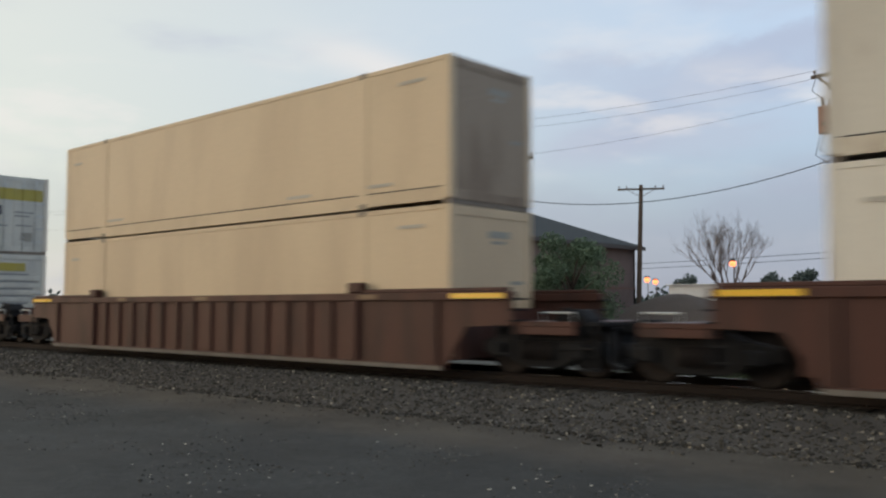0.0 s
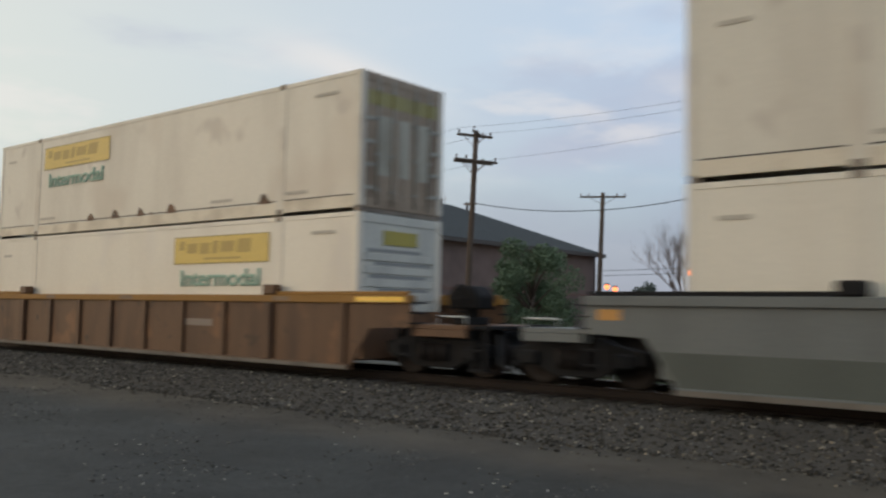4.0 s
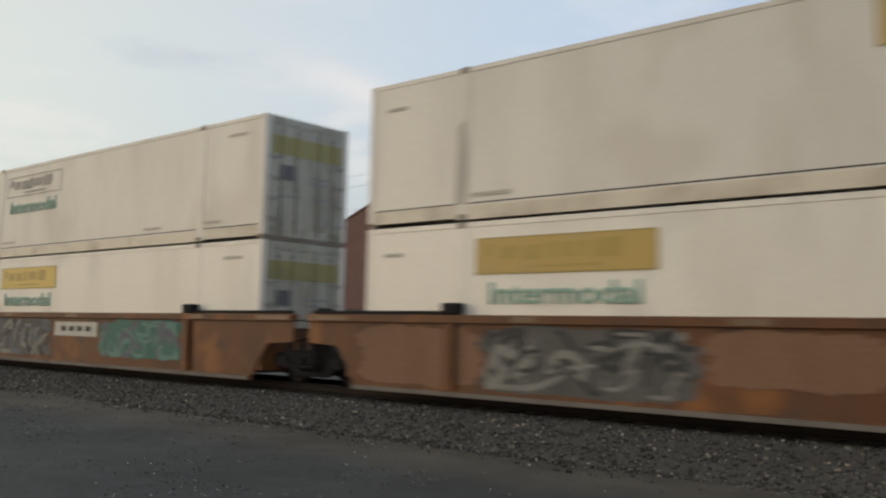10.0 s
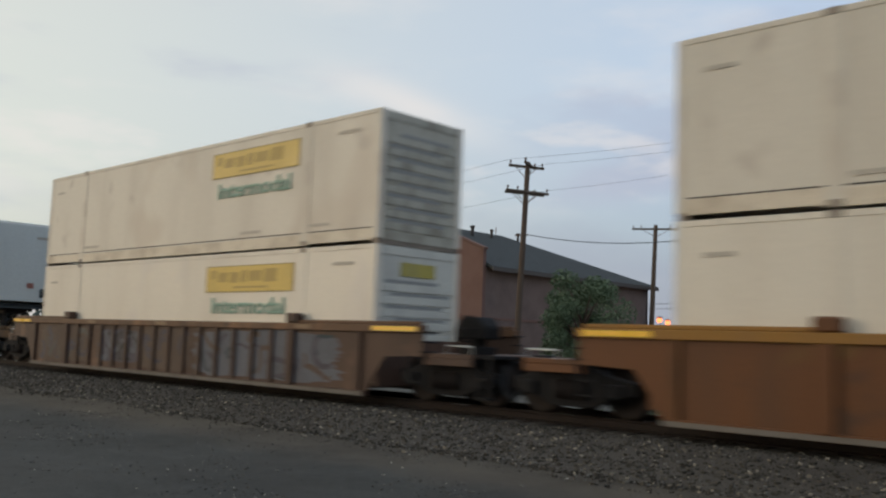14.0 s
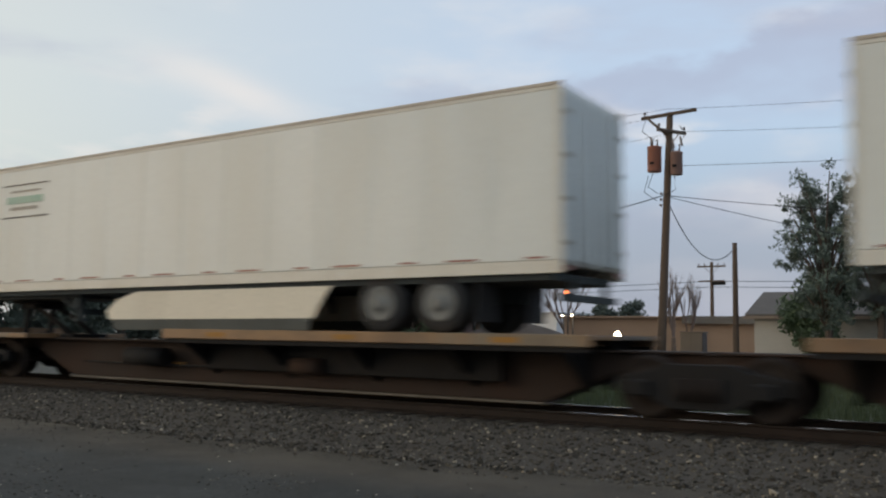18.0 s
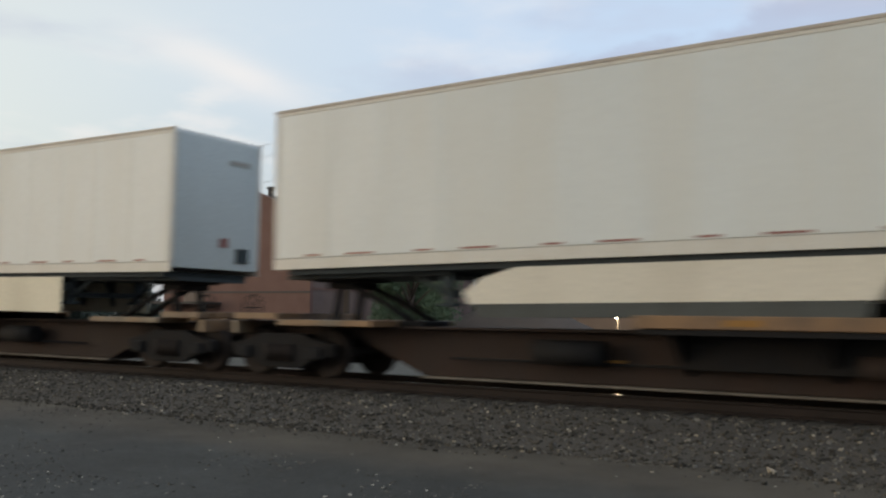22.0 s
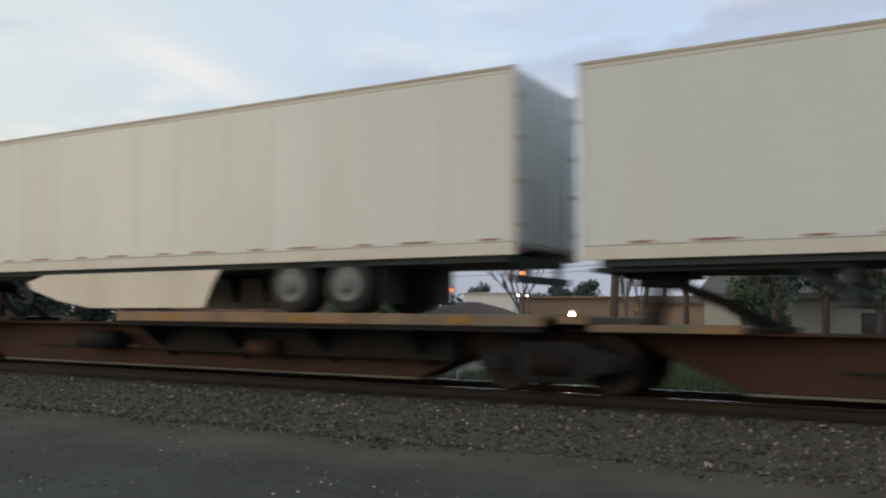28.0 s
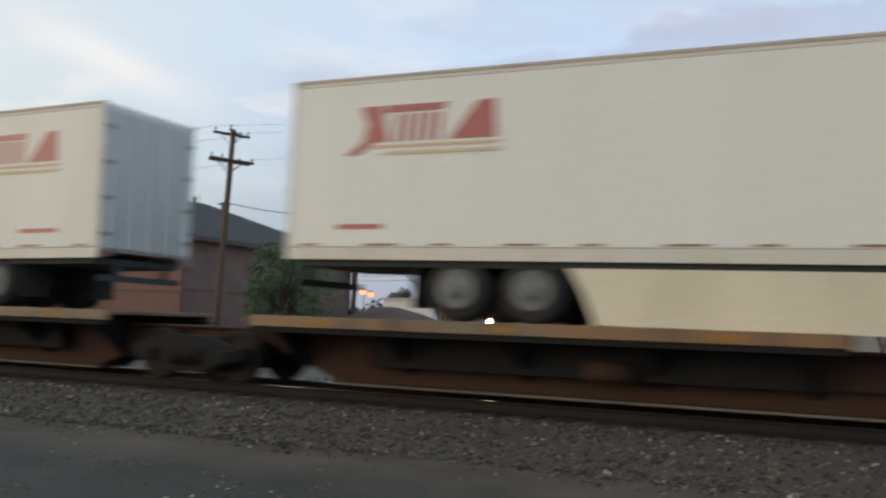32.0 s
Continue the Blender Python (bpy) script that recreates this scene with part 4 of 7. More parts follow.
            part("door_stain", shared("c_gmark", "end_rod", lambda: boxes((-0.012, -0.006, 0.3, 0.72, 0.42, 0.78))), "", c)
        elif kind == "striped":
            part("end_band", shared("c_band_high", "badge_dull", lambda: boxes((-0.012, -0.004, -W + 0.2, W - 0.2, 2.2, 2.5), *((-0.004, 0.035, y - 0.024, y + 0.024, 2.2, 2.5) for y in (-0.8, -0.35, 0.35, 0.8)))), "", c, "dull ochre band across the doors")
            for y0 in (-0.75, -0.15, 0.45):
                part("end_sheet", shared(("c_endsheet", y0), "end_grime", lambda: boxes((-0.012, -0.004, y0, y0 + 0.34, 0.75, 2.0))), "", c)
    return c


# front of the load, paint, rib pitch, ochre lip, container paint, marks above and below (where along the side, look), end looks
A, Bk = -6.4, -13.3
WELLS = [
    (11.75, "brown", 0.75, "brown", "cream", None, None, "rib", "badge"),
    (-11.45, "brown", 0.75, "brown", "tan", None, None, "smooth_dark", "smooth_tan"),
    (-34.7, "brown2", 0.75, "brown", "cream", (Bk, "bright"), (A, "bright"), "band", "badge"),
    (-57.75, "grey", 0, "grey", "cream", (A, "pale"), (A, "bright"), "rib", "badge"),
    (-80.95, "rust", 1.6, "lip", "cream", (Bk, "bright"), (A, "bright"), "striped_dark", "badge"),
    (-103.66, "rust", 1.6, "lip", "cream", None, (A, "bright"), "band_grime", "band_grime"),
    (-123.23, "rust", 0.75, "lip_tan", "cream", (A, "dull"), (A, "faded"), "plain_grime", "badge_grime"),
    (-142.61, "rust", 0.75, "lip_tan", "white", (A, "dull"), (Bk, "bright"), "badge", "band"),
    (-165.67, "tagged_orange", 0, "tagged_orange", "white", (A, "dull"), (Bk, "dull"), "rib_grime", "band_grime"),
    (-185.25, "tagged_orange", 0, "tagged_orange", "white", (Bk, "pale"), (Bk, "bright"), "band_grime", "band_grime"),
    (-204.39, "tagged_orange", 0, "rust", "white", (A, "bright"), (Bk, "faded"), "badge_grime", "plain_grime"),
    (-227.69, "orange", 1.6, "lip", "cream", (A, "faded"), (A, "pale"), "rib", "rib"),
    (-250.78, "tagged_brown", 0.75, "rust", "cream", (A, "bright"), (A, "bright"), "rib_grime", "badge"),
]
SAY = {"brown": "dark brown ribbed steel well car, grimy", "brown2": "faded brown ribbed well car with chalky streaks", "grey": "smooth grey well car with a darker lower band",
       "rust": "orange-brown ribbed well car, worn and rusty", "orange": "orange ribbed well car with an ochre top chord", "tagged_brown": "dark brown ribbed well car with blue spray paint"}
SAY_TAG = {-165.67: "orange smooth-sided well car with grey spray paint", -185.25: "orange well car sprayed with teal and grey paint", -204.39: "orange well car with a pale olive sprayed wash"}
# spray paint on the near side: from, to, low, high, ground colour, stroke colours, number of strokes
SPRAY = {
    -34.7: [(-6.76, -0.87, 0.16, 1.3, "spray_dust", (), 0), (-6.56, -1.07, 0.2, 1.2, "spray_dust", ("spray_tan", "spray_plum", "spray_tan"), 20)],
    -165.67: [(-16.1, -13.0, 0.2, 1.3, "spray_pink", (), 0), (-13.0, -8.9, 0.17, 1.32, "spray_grey", ("spray_pale", "spray_black"), 30), (-8.8, -6.2, 0.5, 1.3, "spray_pink", (), 0), (-2.9, -0.85, 0.3, 1.33, "spray_black", ("spray_grey",), 7)],
    -185.25: [(-13.8, -9.4, 0.2, 1.33, "spray_grey", ("spray_pale", "spray_slate", "spray_black"), 26), (-6.6, -2.7, 0.3, 1.32, "spray_teal", ("spray_mint", "spray_slate", "spray_mint"), 26), (-15.9, -14.4, 0.3, 1.2, "spray_pink", (), 0)],
    -204.39: [(-15.2, -12.8, 0.26, 1.28, "spray_black", ("spray_grey", "spray_pale"), 18), (-9.8, -7.1, 0.2, 1.33, "spray_olive", ("spray_sand",), 9), (-6.5, -2.4, 0.2, 1.33, "spray_grey", ("spray_pale", "spray_black", "spray_olive", "spray_grey"), 40)],
    -250.78: [(-6.4, -0.9, 0.18, 1.32, "spray_slate", ("spray_blue", "spray_plum", "spray_dust"), 14), (-9.1, -6.7, 0.2, 1.3, "spray_dust", ("spray_plum",), 6), (-11.6, -9.3, 0.3, 1.25, "spray_plum", ("spray_slate", "spray_black"), 12), (-15.6, -12.2, 0.2, 1.3, "spray_dust", ("spray_plum", "spray_grey"), 12)],
}
# white stencilled bands: from, to, low, high
BANDS = {-165.67: (-5.85, -3.2, 0.86, 1.06), -185.25: (-9.1, -6.7, 0.84, 1.24), -204.39: (-12.7, -9.8, 0.90, 1.09)}


def sprayed(car, s):
    """Tags on the car's near side: an uneven sprayed ground with curved strokes over it."""
    rnd = random.Random(int(-s * 100))
    y = -1.4905
    for x0, x1, z0, z1, ground_m, stroke_ms, count in SPRAY.get(s, ()):
        cx, cz, rx, rz = (x0 + x1) / 2, (z0 + z1) / 2, (x1 - x0) / 2, (z1 - z0) / 2
        ring = []
        for k in range(90):
            a = 2 * math.pi * k / 90
            c, d = math.cos(a), math.sin(a)
            q = (1 + 0.13 * noise.noise((c * 2.5, d * 2.5, s)) + 0.10 * noise.noise((c * 9, d * 9, x0)) + 0.06 * noise.noise((c * 25, d * 25, x1))) / (abs(c) ** 5 + abs(d) ** 5) ** 0.2
            ring.append((cx + rx * c * q, min(1.34, max(0.13, cz + rz * d * q))))
        y -= 0.0012
        tag = part("sprayed_tag", prism(ring, y, y + 0.001), ground_m, car, "sprayed tag")
        for k in range(count):
            y -= 0.0004
            bm = bmesh.new()
            px = x0 + (x1 - x0) * (k + 0.2 + 0.6 * rnd.random()) / count
            pz, ang, w = z0 + (z1 - z0) * rnd.uniform(0.25, 0.75), rnd.random() * 6.28, rnd.uniform(0.035, 0.09)
            bend, pts = rnd.uniform(-0.5, 0.5), []
            for j in range(9):
                pts.append((px, pz))
                px += math.cos(ang) * 0.16
                pz = min(z1 - 0.1, max(z0 + 0.1, pz + math.sin(ang) * 0.14))
                px = min(x1 - 0.1, max(x0 + 0.1, px))
                ang += bend + (rnd.uniform(1.2, 2.2) if rnd.random() < 0.22 else 0)
            rows = []
            for j, (u, v) in enumerate(pts):
                a, c = pts[max(0, j - 1)], pts[min(8, j + 1)]
                n = Vector((-(c[1] - a[1]), c[0] - a[0])).normalized() * w * (0.6 + 0.4 * math.sin(math.pi * j / 8))
                rows.append((bm.verts.new((u - n.x, y, v - n.y)), bm.verts.new((u + n.x, y, v + n.y))))
            for p, q in zip(rows, rows[1:]):
                bm.faces.new((p[0], p[1], q[1], q[0]))
            part("spray_stroke", bm, stroke_ms[k % len(stroke_ms)], tag)
    if s in BANDS:
        x0, x1, z0, z1 = BANDS[s]
        band = part("white_band", boxes((x0, x1, y - 0.004, y - 0.002, z0, z1)), "chalk", car, "white stencilled band")
        for k in range(4):
            u = x0 + (x1 - x0) * (0.16 + 0.19 * k)
            part("stencil_bar", boxes((u, u + (x1 - x0) * 0.12, y - 0.006, y - 0.005, z0 + (z1 - z0) * 0.35, z0 + (z1 - z0) * 0.7)), "greymark" if s != -185.25 else "spray_black", band)


SAY_C = {"tan": "plain tan container", "cream": "cream container", "white": "off-white container"}
SAY_M = {None: "with bare sides", "dull": "with a sun-dulled yellow panel", "bright": "with a yellow panel", "faded": "with a faded yellow panel", "pale": "with a worn pale panel"}
fronts = [w[0] for w in WELLS] + [-271.68]
for i, (s, paint, pitch, lip, cp, top, low, e_top, e_low) in enumerate(WELLS):
    front_gap = 7.0 if i == 0 else fronts[i - 1] - 16.15 - s
    rear_gap = s - 16.15 - fronts[i + 1]
    if i == len(WELLS) - 1:
        rear_gap = 5.8
    car = well_car(s, paint, pitch or 1.6, front_gap, rear_gap, lip, SAY_TAG[s] if s in SAY_TAG else SAY[paint], smooth=not pitch)
    sprayed(car, s)
    for z, mk, en, rust in ((0.33, low, e_low, 0), (3.26, top, e_top, 9 if s in (-80.95, -103.66) else 0)):
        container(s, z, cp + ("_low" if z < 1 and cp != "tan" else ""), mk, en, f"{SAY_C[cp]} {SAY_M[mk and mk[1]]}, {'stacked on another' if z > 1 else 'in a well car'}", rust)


def trailer(s, way, paint, mark, skirt, wheels, label, nose, tail):
    """A 53-foot van trailer; way "L": wheels towards the train's rear end, "R": wheels towards its head."""
    L, W, B0, TOP = 16.1, 1.295, 2.15, 5.215
    # the nose on the hitch rides lower than the wheels' end
    front, back = (nose, tail) if way == "L" else (tail, nose)
    tilt = math.degrees(math.asin((back - front) / L))
    t = rolling(thing("semi_trailer", pose(s, MID, 1.215 + front, 0, tilt, 0), label, "trailer", "trailers riding on the flat cars"), s, MID, 1.215 + front, tilt)
    sag = tail + (nose - tail) * (wheels + 0.6) / L
    dz = -1.215
    def X(u):
        return -u if way == "R" else -L + u
    def bx(u0, u1, y0, y1, z0, z1):
        a, b = sorted((X(u0), X(u1)))
        y0, y1 = sorted((y0, y1))
        return (a, b, y0, y1, z0 + dz, z1 + dz)
    key = (way,)
    part("body", shared(("t_body",) + key, paint, lambda: boxes(bx(0.04, L - 0.02, -W + 0.015, W - 0.015, B0 + 0.15, TOP - 0.02), bevel=0.01)), "", t)
    part("roof", shared(("t_roof",) + key, "trailer2", lambda: boxes(bx(0.1, L - 0.1, -W + 0.06, W - 0.06, TOP - 0.02, TOP), bevel=0.008)), "", t)
    for side in (-1, 1):
        part("bottom_rail", shared(("t_brail", side) + key, "trail_rail", lambda: boxes(bx(0, L, side * (W - 0.03), side * W, B0, B0 + 0.2), bevel=0.008)), "", t)
        part("top_rail", shared(("t_trail", side) + key, "trail_rail", lambda: boxes(bx(0, L, side * (W - 0.03), side * W, TOP - 0.13, TOP - 0.06), bevel=0.01)), "", t)
        part("top_edge", shared(("t_tedge", side) + key, "trail_top", lambda: boxes(bx(0, L, side * (W - 0.04), side * (W + 0.004), TOP - 0.06, TOP), bevel=0.006)), "", t)
        part("rail_seam", shared(("t_seam", side) + key, "greymark", lambda: boxes(bx(0.1, L - 0.1, side * (W - 0.02), side * (W - 0.006), B0 + 0.2, B0 + 0.215))), "", t)
        for u in (0.05, L - 0.05):
            part("corner_post", shared(("t_post", side, u) + key, "trail_rail", lambda: boxes(bx(u - 0.05, u + 0.05, side * (W - 0.1), side * W, B0 + 0.2, TOP - 0.13), bevel=0.012)), "", t)
        for k in range(13):
            u0 = 0.11 + k * (L - 0.22) / 13
            part("side_sheet", shared(("t_sheet", side, k) + key, paint, lambda: boxes(bx(u0 + 0.004, u0 + (L - 0.22) / 13 - 0.004, side * (W - 0.016), side * (W - 0.004), B0 + 0.216, TOP - 0.13), bevel=0.003)), "", t)
        for k in range(13 if side < 0 else 0):
            u0 = 0.3 + k * (L - 0.22) / 13
            w = 0.62 if k % 2 else 0.34
            part("red_tape", shared(("t_tape", side, k) + key, "redtape", lambda: boxes(bx(u0, u0 + w, side * (W + 0.001), side * (W + 0.004), B0 + 0.235, B0 + 0.27))), "", t)
        if skirt:
            kind, u0, u1 = skirt
            hi = B0 - 0.09
            if kind in ("box", "white_box"):
                low, edge = 1.24, [(u1, hi), (u1, 1.24)]
            elif kind == "slant":
                low, edge = 1.24, [(u1, hi), (u1 - 1.1, 1.24)]
            elif kind == "sweep":
                low, edge = 1.33, [(u1 - 0.6, hi), (u1, 1.9), (u1 - 0.15, 1.74), (u1 - 1.1, 1.48), (u1 - 2.1, 1.33)]
            else:
                low, edge = 1.47, [(u1 - 1.0, hi), (u1 - 0.35, 1.9), (u1, 1.66), (u1 - 0.1, 1.47)]
            # the edge by the wheels is cut to a shallow arch
            arch = [(u0 + 0.42, low), (u0 + 0.34, low + 0.25 * (hi - low)), (u0 + 0.2, low + 0.62 * (hi - low)), (u0, hi)]
            outline = [(X(a), b + dz) for a, b in edge + arch]
            p = part("side_skirt", prism(outline, *sorted((side * (W - 0.075), side * (W - 0.05)))), "skirt" if kind == "box" else "trail_rail" if kind == "white_box" else "skirt_pale", t, "pale fairing panel")
            if kind == "panel":
                part("rubber_strip", prism([(X(u0 + 0.5), 1.475 + dz), (X(u1 - 0.15), 1.475 + dz), (X(u1 - 0.3), 1.25 + dz), (X(u0 + 0.55), 1.25 + dz)], *sorted((side * (W - 0.07), side * (W - 0.058)))), "rubber", p, "grey rubber lower strip")
            for k in range(5):
                u = u0 + 0.9 + k * (u1 - u0 - 2.2) / 4
                part("skirt_bracket", prism([(side * (W - 0.08), hi + 0.05 + dz), (side * (W - 0.08), low + 0.15 + dz), (side * (W - 0.13), low + 0.15 + dz), (side * (W - 0.45), hi + 0.05 + dz)], X(u) - 0.02, X(u) + 0.02, axis="x"), "under", p)
            # dark strip standing in for the shadow between bottom rail and skirt
            part("rail_gap", boxes(bx(u0 + 0.1, u1 - 0.7, side * (W - 0.16), side * (W - 0.12), B0 - 0.14, B0 - 0.01)), "under", t)
        part("mudflap", shared(("t_flap", side, wheels) + key, "tyre", lambda: boxes(bx(wheels - 0.75, wheels - 0.72, side * 0.55, side * 1.24, 1.4, 2.1))), "", t)
        part("landing_leg", shared(("t_leg", side) + key, "under", lambda: boxes(bx(12.28, 12.42, side * 0.85, side * 0.99, 1.5, 2.1), bx(12.2, 12.5, side * 0.77, side * 1.07, 1.44, 1.5), bx(12.25, 12.45, side * 0.99, side * 1.06, 1.75, 1.95), bevel=0.01)), "", t)
        part("leg_brace", shared(("t_lbrace", side) + key, "under", lambda: tube(bmesh.new(), [(X(12.4), side * 0.92, 1.62 + dz), (X(13.2), side * 0.92, 2.08 + dz)], 0.04, 6)), "", t)
        for k in (0, 1.25):
            w = part("wheel", shared(("t_wheel", side), "tyre", lambda: lathe([(0.3, side * 0.62), (0.48, side * 0.63), (0.505, side * 0.7), (0.505, side * 0.86), (0.46, side * 0.9), (0.46, side * 0.93), (0.505, side * 0.97), (0.505, side * 1.16), (0.48, side * 1.22), (0.31, side * 1.23)], 22)), "", t, at=(X(wheels + k), 0, 1.722 + dz - sag))
            part("rim", shared(("t_rim", side), "hub", lambda: lathe([(0.315, side * 1.2), (0.315, side * 1.246), (0.28, side * 1.25), (0.25, side * 1.236), (0.13, side * 1.24), (0.12, side * 1.28), (0.05, side * 1.285)], 18)), "", w)
        if mark:
            name, m0, m1 = mark
            yo = (side * (W + 0.003), side * (W + 0.007))
            if side > 0:
                m0, m1 = -L - m1, -L - m0
            if name == "red":
                w = m1 - m0
                z0, hh = 4.09 + dz, 0.60
                def slab(name, pts):
                    part(name, prism([(m0 + a * w, z0 + b * hh) for a, b in pts], *sorted(yo)), "red", t)
                slab("red_tail", [(0.0, -0.34), (0.10, -0.34), (0.20, 0.0), (0.11, 0.0)])
                slab("red_block", [(0.12, 0.0), (0.30, 0.0), (0.27, 0.5), (0.25, 1.0), (0.10, 1.0), (0.15, 0.5)])
                slab("red_bar", [(0.27, 0.80), (0.66, 0.80), (0.68, 1.0), (0.27, 1.0)])
                for k in range(5):
                    slab("red_stripe", [(0.335 + 0.068 * k, 0.0), (0.37 + 0.068 * k, 0.0), (0.385 + 0.068 * k, 0.74), (0.35 + 0.068 * k, 0.74)])
                slab("red_block", [(0.70, 0.0), (1.0, 0.0), (0.985, 1.0), (0.88, 1.0)])
                part("underline", boxes((m0 + 0.16 * w, m1 + 0.08, *sorted(yo), z0 - 0.10, z0 - 0.05), (m0 + 0.28 * w, m1 + 0.08, *sorted(yo), z0 - 0.22, z0 - 0.16)), "gold", t, "thin tan underline")
                part("unit_bar", boxes((m0 - 0.1 if way == "L" else m1 - 0.95, m0 + 0.75 if way == "L" else m1 + 0.1, *sorted(yo), 2.66 + dz, 2.74 + dz)), "red", t)
            else:
                part("sign_outline", boxes((m0, m1, *sorted(yo), 4.72 + dz, 4.75 + dz), (m0, m1, *sorted(yo), 3.93 + dz, 3.96 + dz)), "trim", t)
                for k, (a, b, z0, z1) in enumerate(((0.3, 1.5, 4.55, 4.6), (0.15, 1.6, 4.28, 4.45), (0.3, 1.4, 4.12, 4.2))):
                    part("sign_bar", boxes((m0 + a, m0 + b, *sorted(yo), z0 + dz, z1 + dz)), "mint" if k == 1 else "greymark", t)
    part("leg_crossbar", shared(("t_lbar",) + key, "under", lambda: boxes(bx(12.31, 12.39, -0.86, 0.86, 1.6, 1.72))), "", t)
    part("underframe", shared(("t_under",) + key, "under", lambda: boxes(bx(0.2, L - 0.3, -1.2, 1.2, 2.05, B0 + 0.02), bx(12.4, L - 0.1, -1.0, 1.0, 1.98, 2.05))), "", t)
    part("axle_slider", shared(("t_slide", wheels) + key, "under", lambda: boxes(bx(wheels - 0.7, wheels + 1.9, -0.6, -0.45, 1.75, 2.05), bx(wheels - 0.7, wheels + 1.9, 0.45, 0.6, 1.75, 2.05), bx(wheels - 0.08, wheels + 0.08, -0.7, 0.7, 1.64, 1.8), bx(wheels + 1.17, wheels + 1.33, -0.7, 0.7, 1.64, 1.8))), "", t)
    part("rear_bumper", shared(("t_bump",) + key, "under", lambda: boxes(bx(0.05, 0.15, -1.1, 1.1, 1.72, 1.84), bx(0.05, 0.15, -0.7, -0.6, 1.8, 2.1), bx(0.05, 0.15, 0.6, 0.7, 1.8, 2.1))), "", t)
    for side in (-1, 1):
        d = part("rear_door", shared(("t_door", side) + key, "doors", lambda: boxes(bx(-0.012, 0.04, side * 0.01, side * (W - 0.09), B0 + 0.2, TOP - 0.15), bevel=0.006)), "", t)
        for y in (side * 0.3, side * 0.75):
            part("lock_rod", shared(("t_rod", y) + key, "end_bar", lambda: tube(bmesh.new(), [(X(-0.03), y, B0 + 0.1 + dz), (X(-0.03), y, TOP - 0.08 + dz)], 0.018, 6)), "", d)
        for k in range(4):
            part("hinge", shared(("t_hinge", side, k) + key, "end_rod", lambda: boxes(bx(-0.03, -0.01, side * (W - 0.3), side * (W - 0.02), 2.6 + 0.7 * k, 2.67 + 0.7 * k))), "", d)
        part("tail_light", shared(("t_tail", side) + key, "redtape", lambda: boxes(bx(-0.02, 0.02, side * 0.95, side * 1.15, 2.2, 2.28))), "", t)
    part("nose_sheet", shared(("t_nose",) + key, "doors", lambda: boxes(bx(L - 0.02, L + 0.01, -W + 0.1, W - 0.1, B0 + 0.1, TOP - 0.1), bevel=0.01)), "", t)
    part("nose_box", shared(("t_nbox",) + key, "under", lambda: boxes(bx(L + 0.01, L + 0.05, 0.55, 0.92, 2.42, 2.75), bevel=0.01)), "", t)
    part("nose_plate", shared(("t_nplate",) + key, "greymark", lambda: boxes(bx(L + 0.01, L + 0.03, 0.3, 0.9, 4.62, 4.72))), "", t)
    part("nose_plate", shared(("t_nplate2",) + key, "redtape", lambda: boxes(bx(L + 0.01, L + 0.03, 0.05, 0.3, 2.75, 2.95))), "", t)
    return t


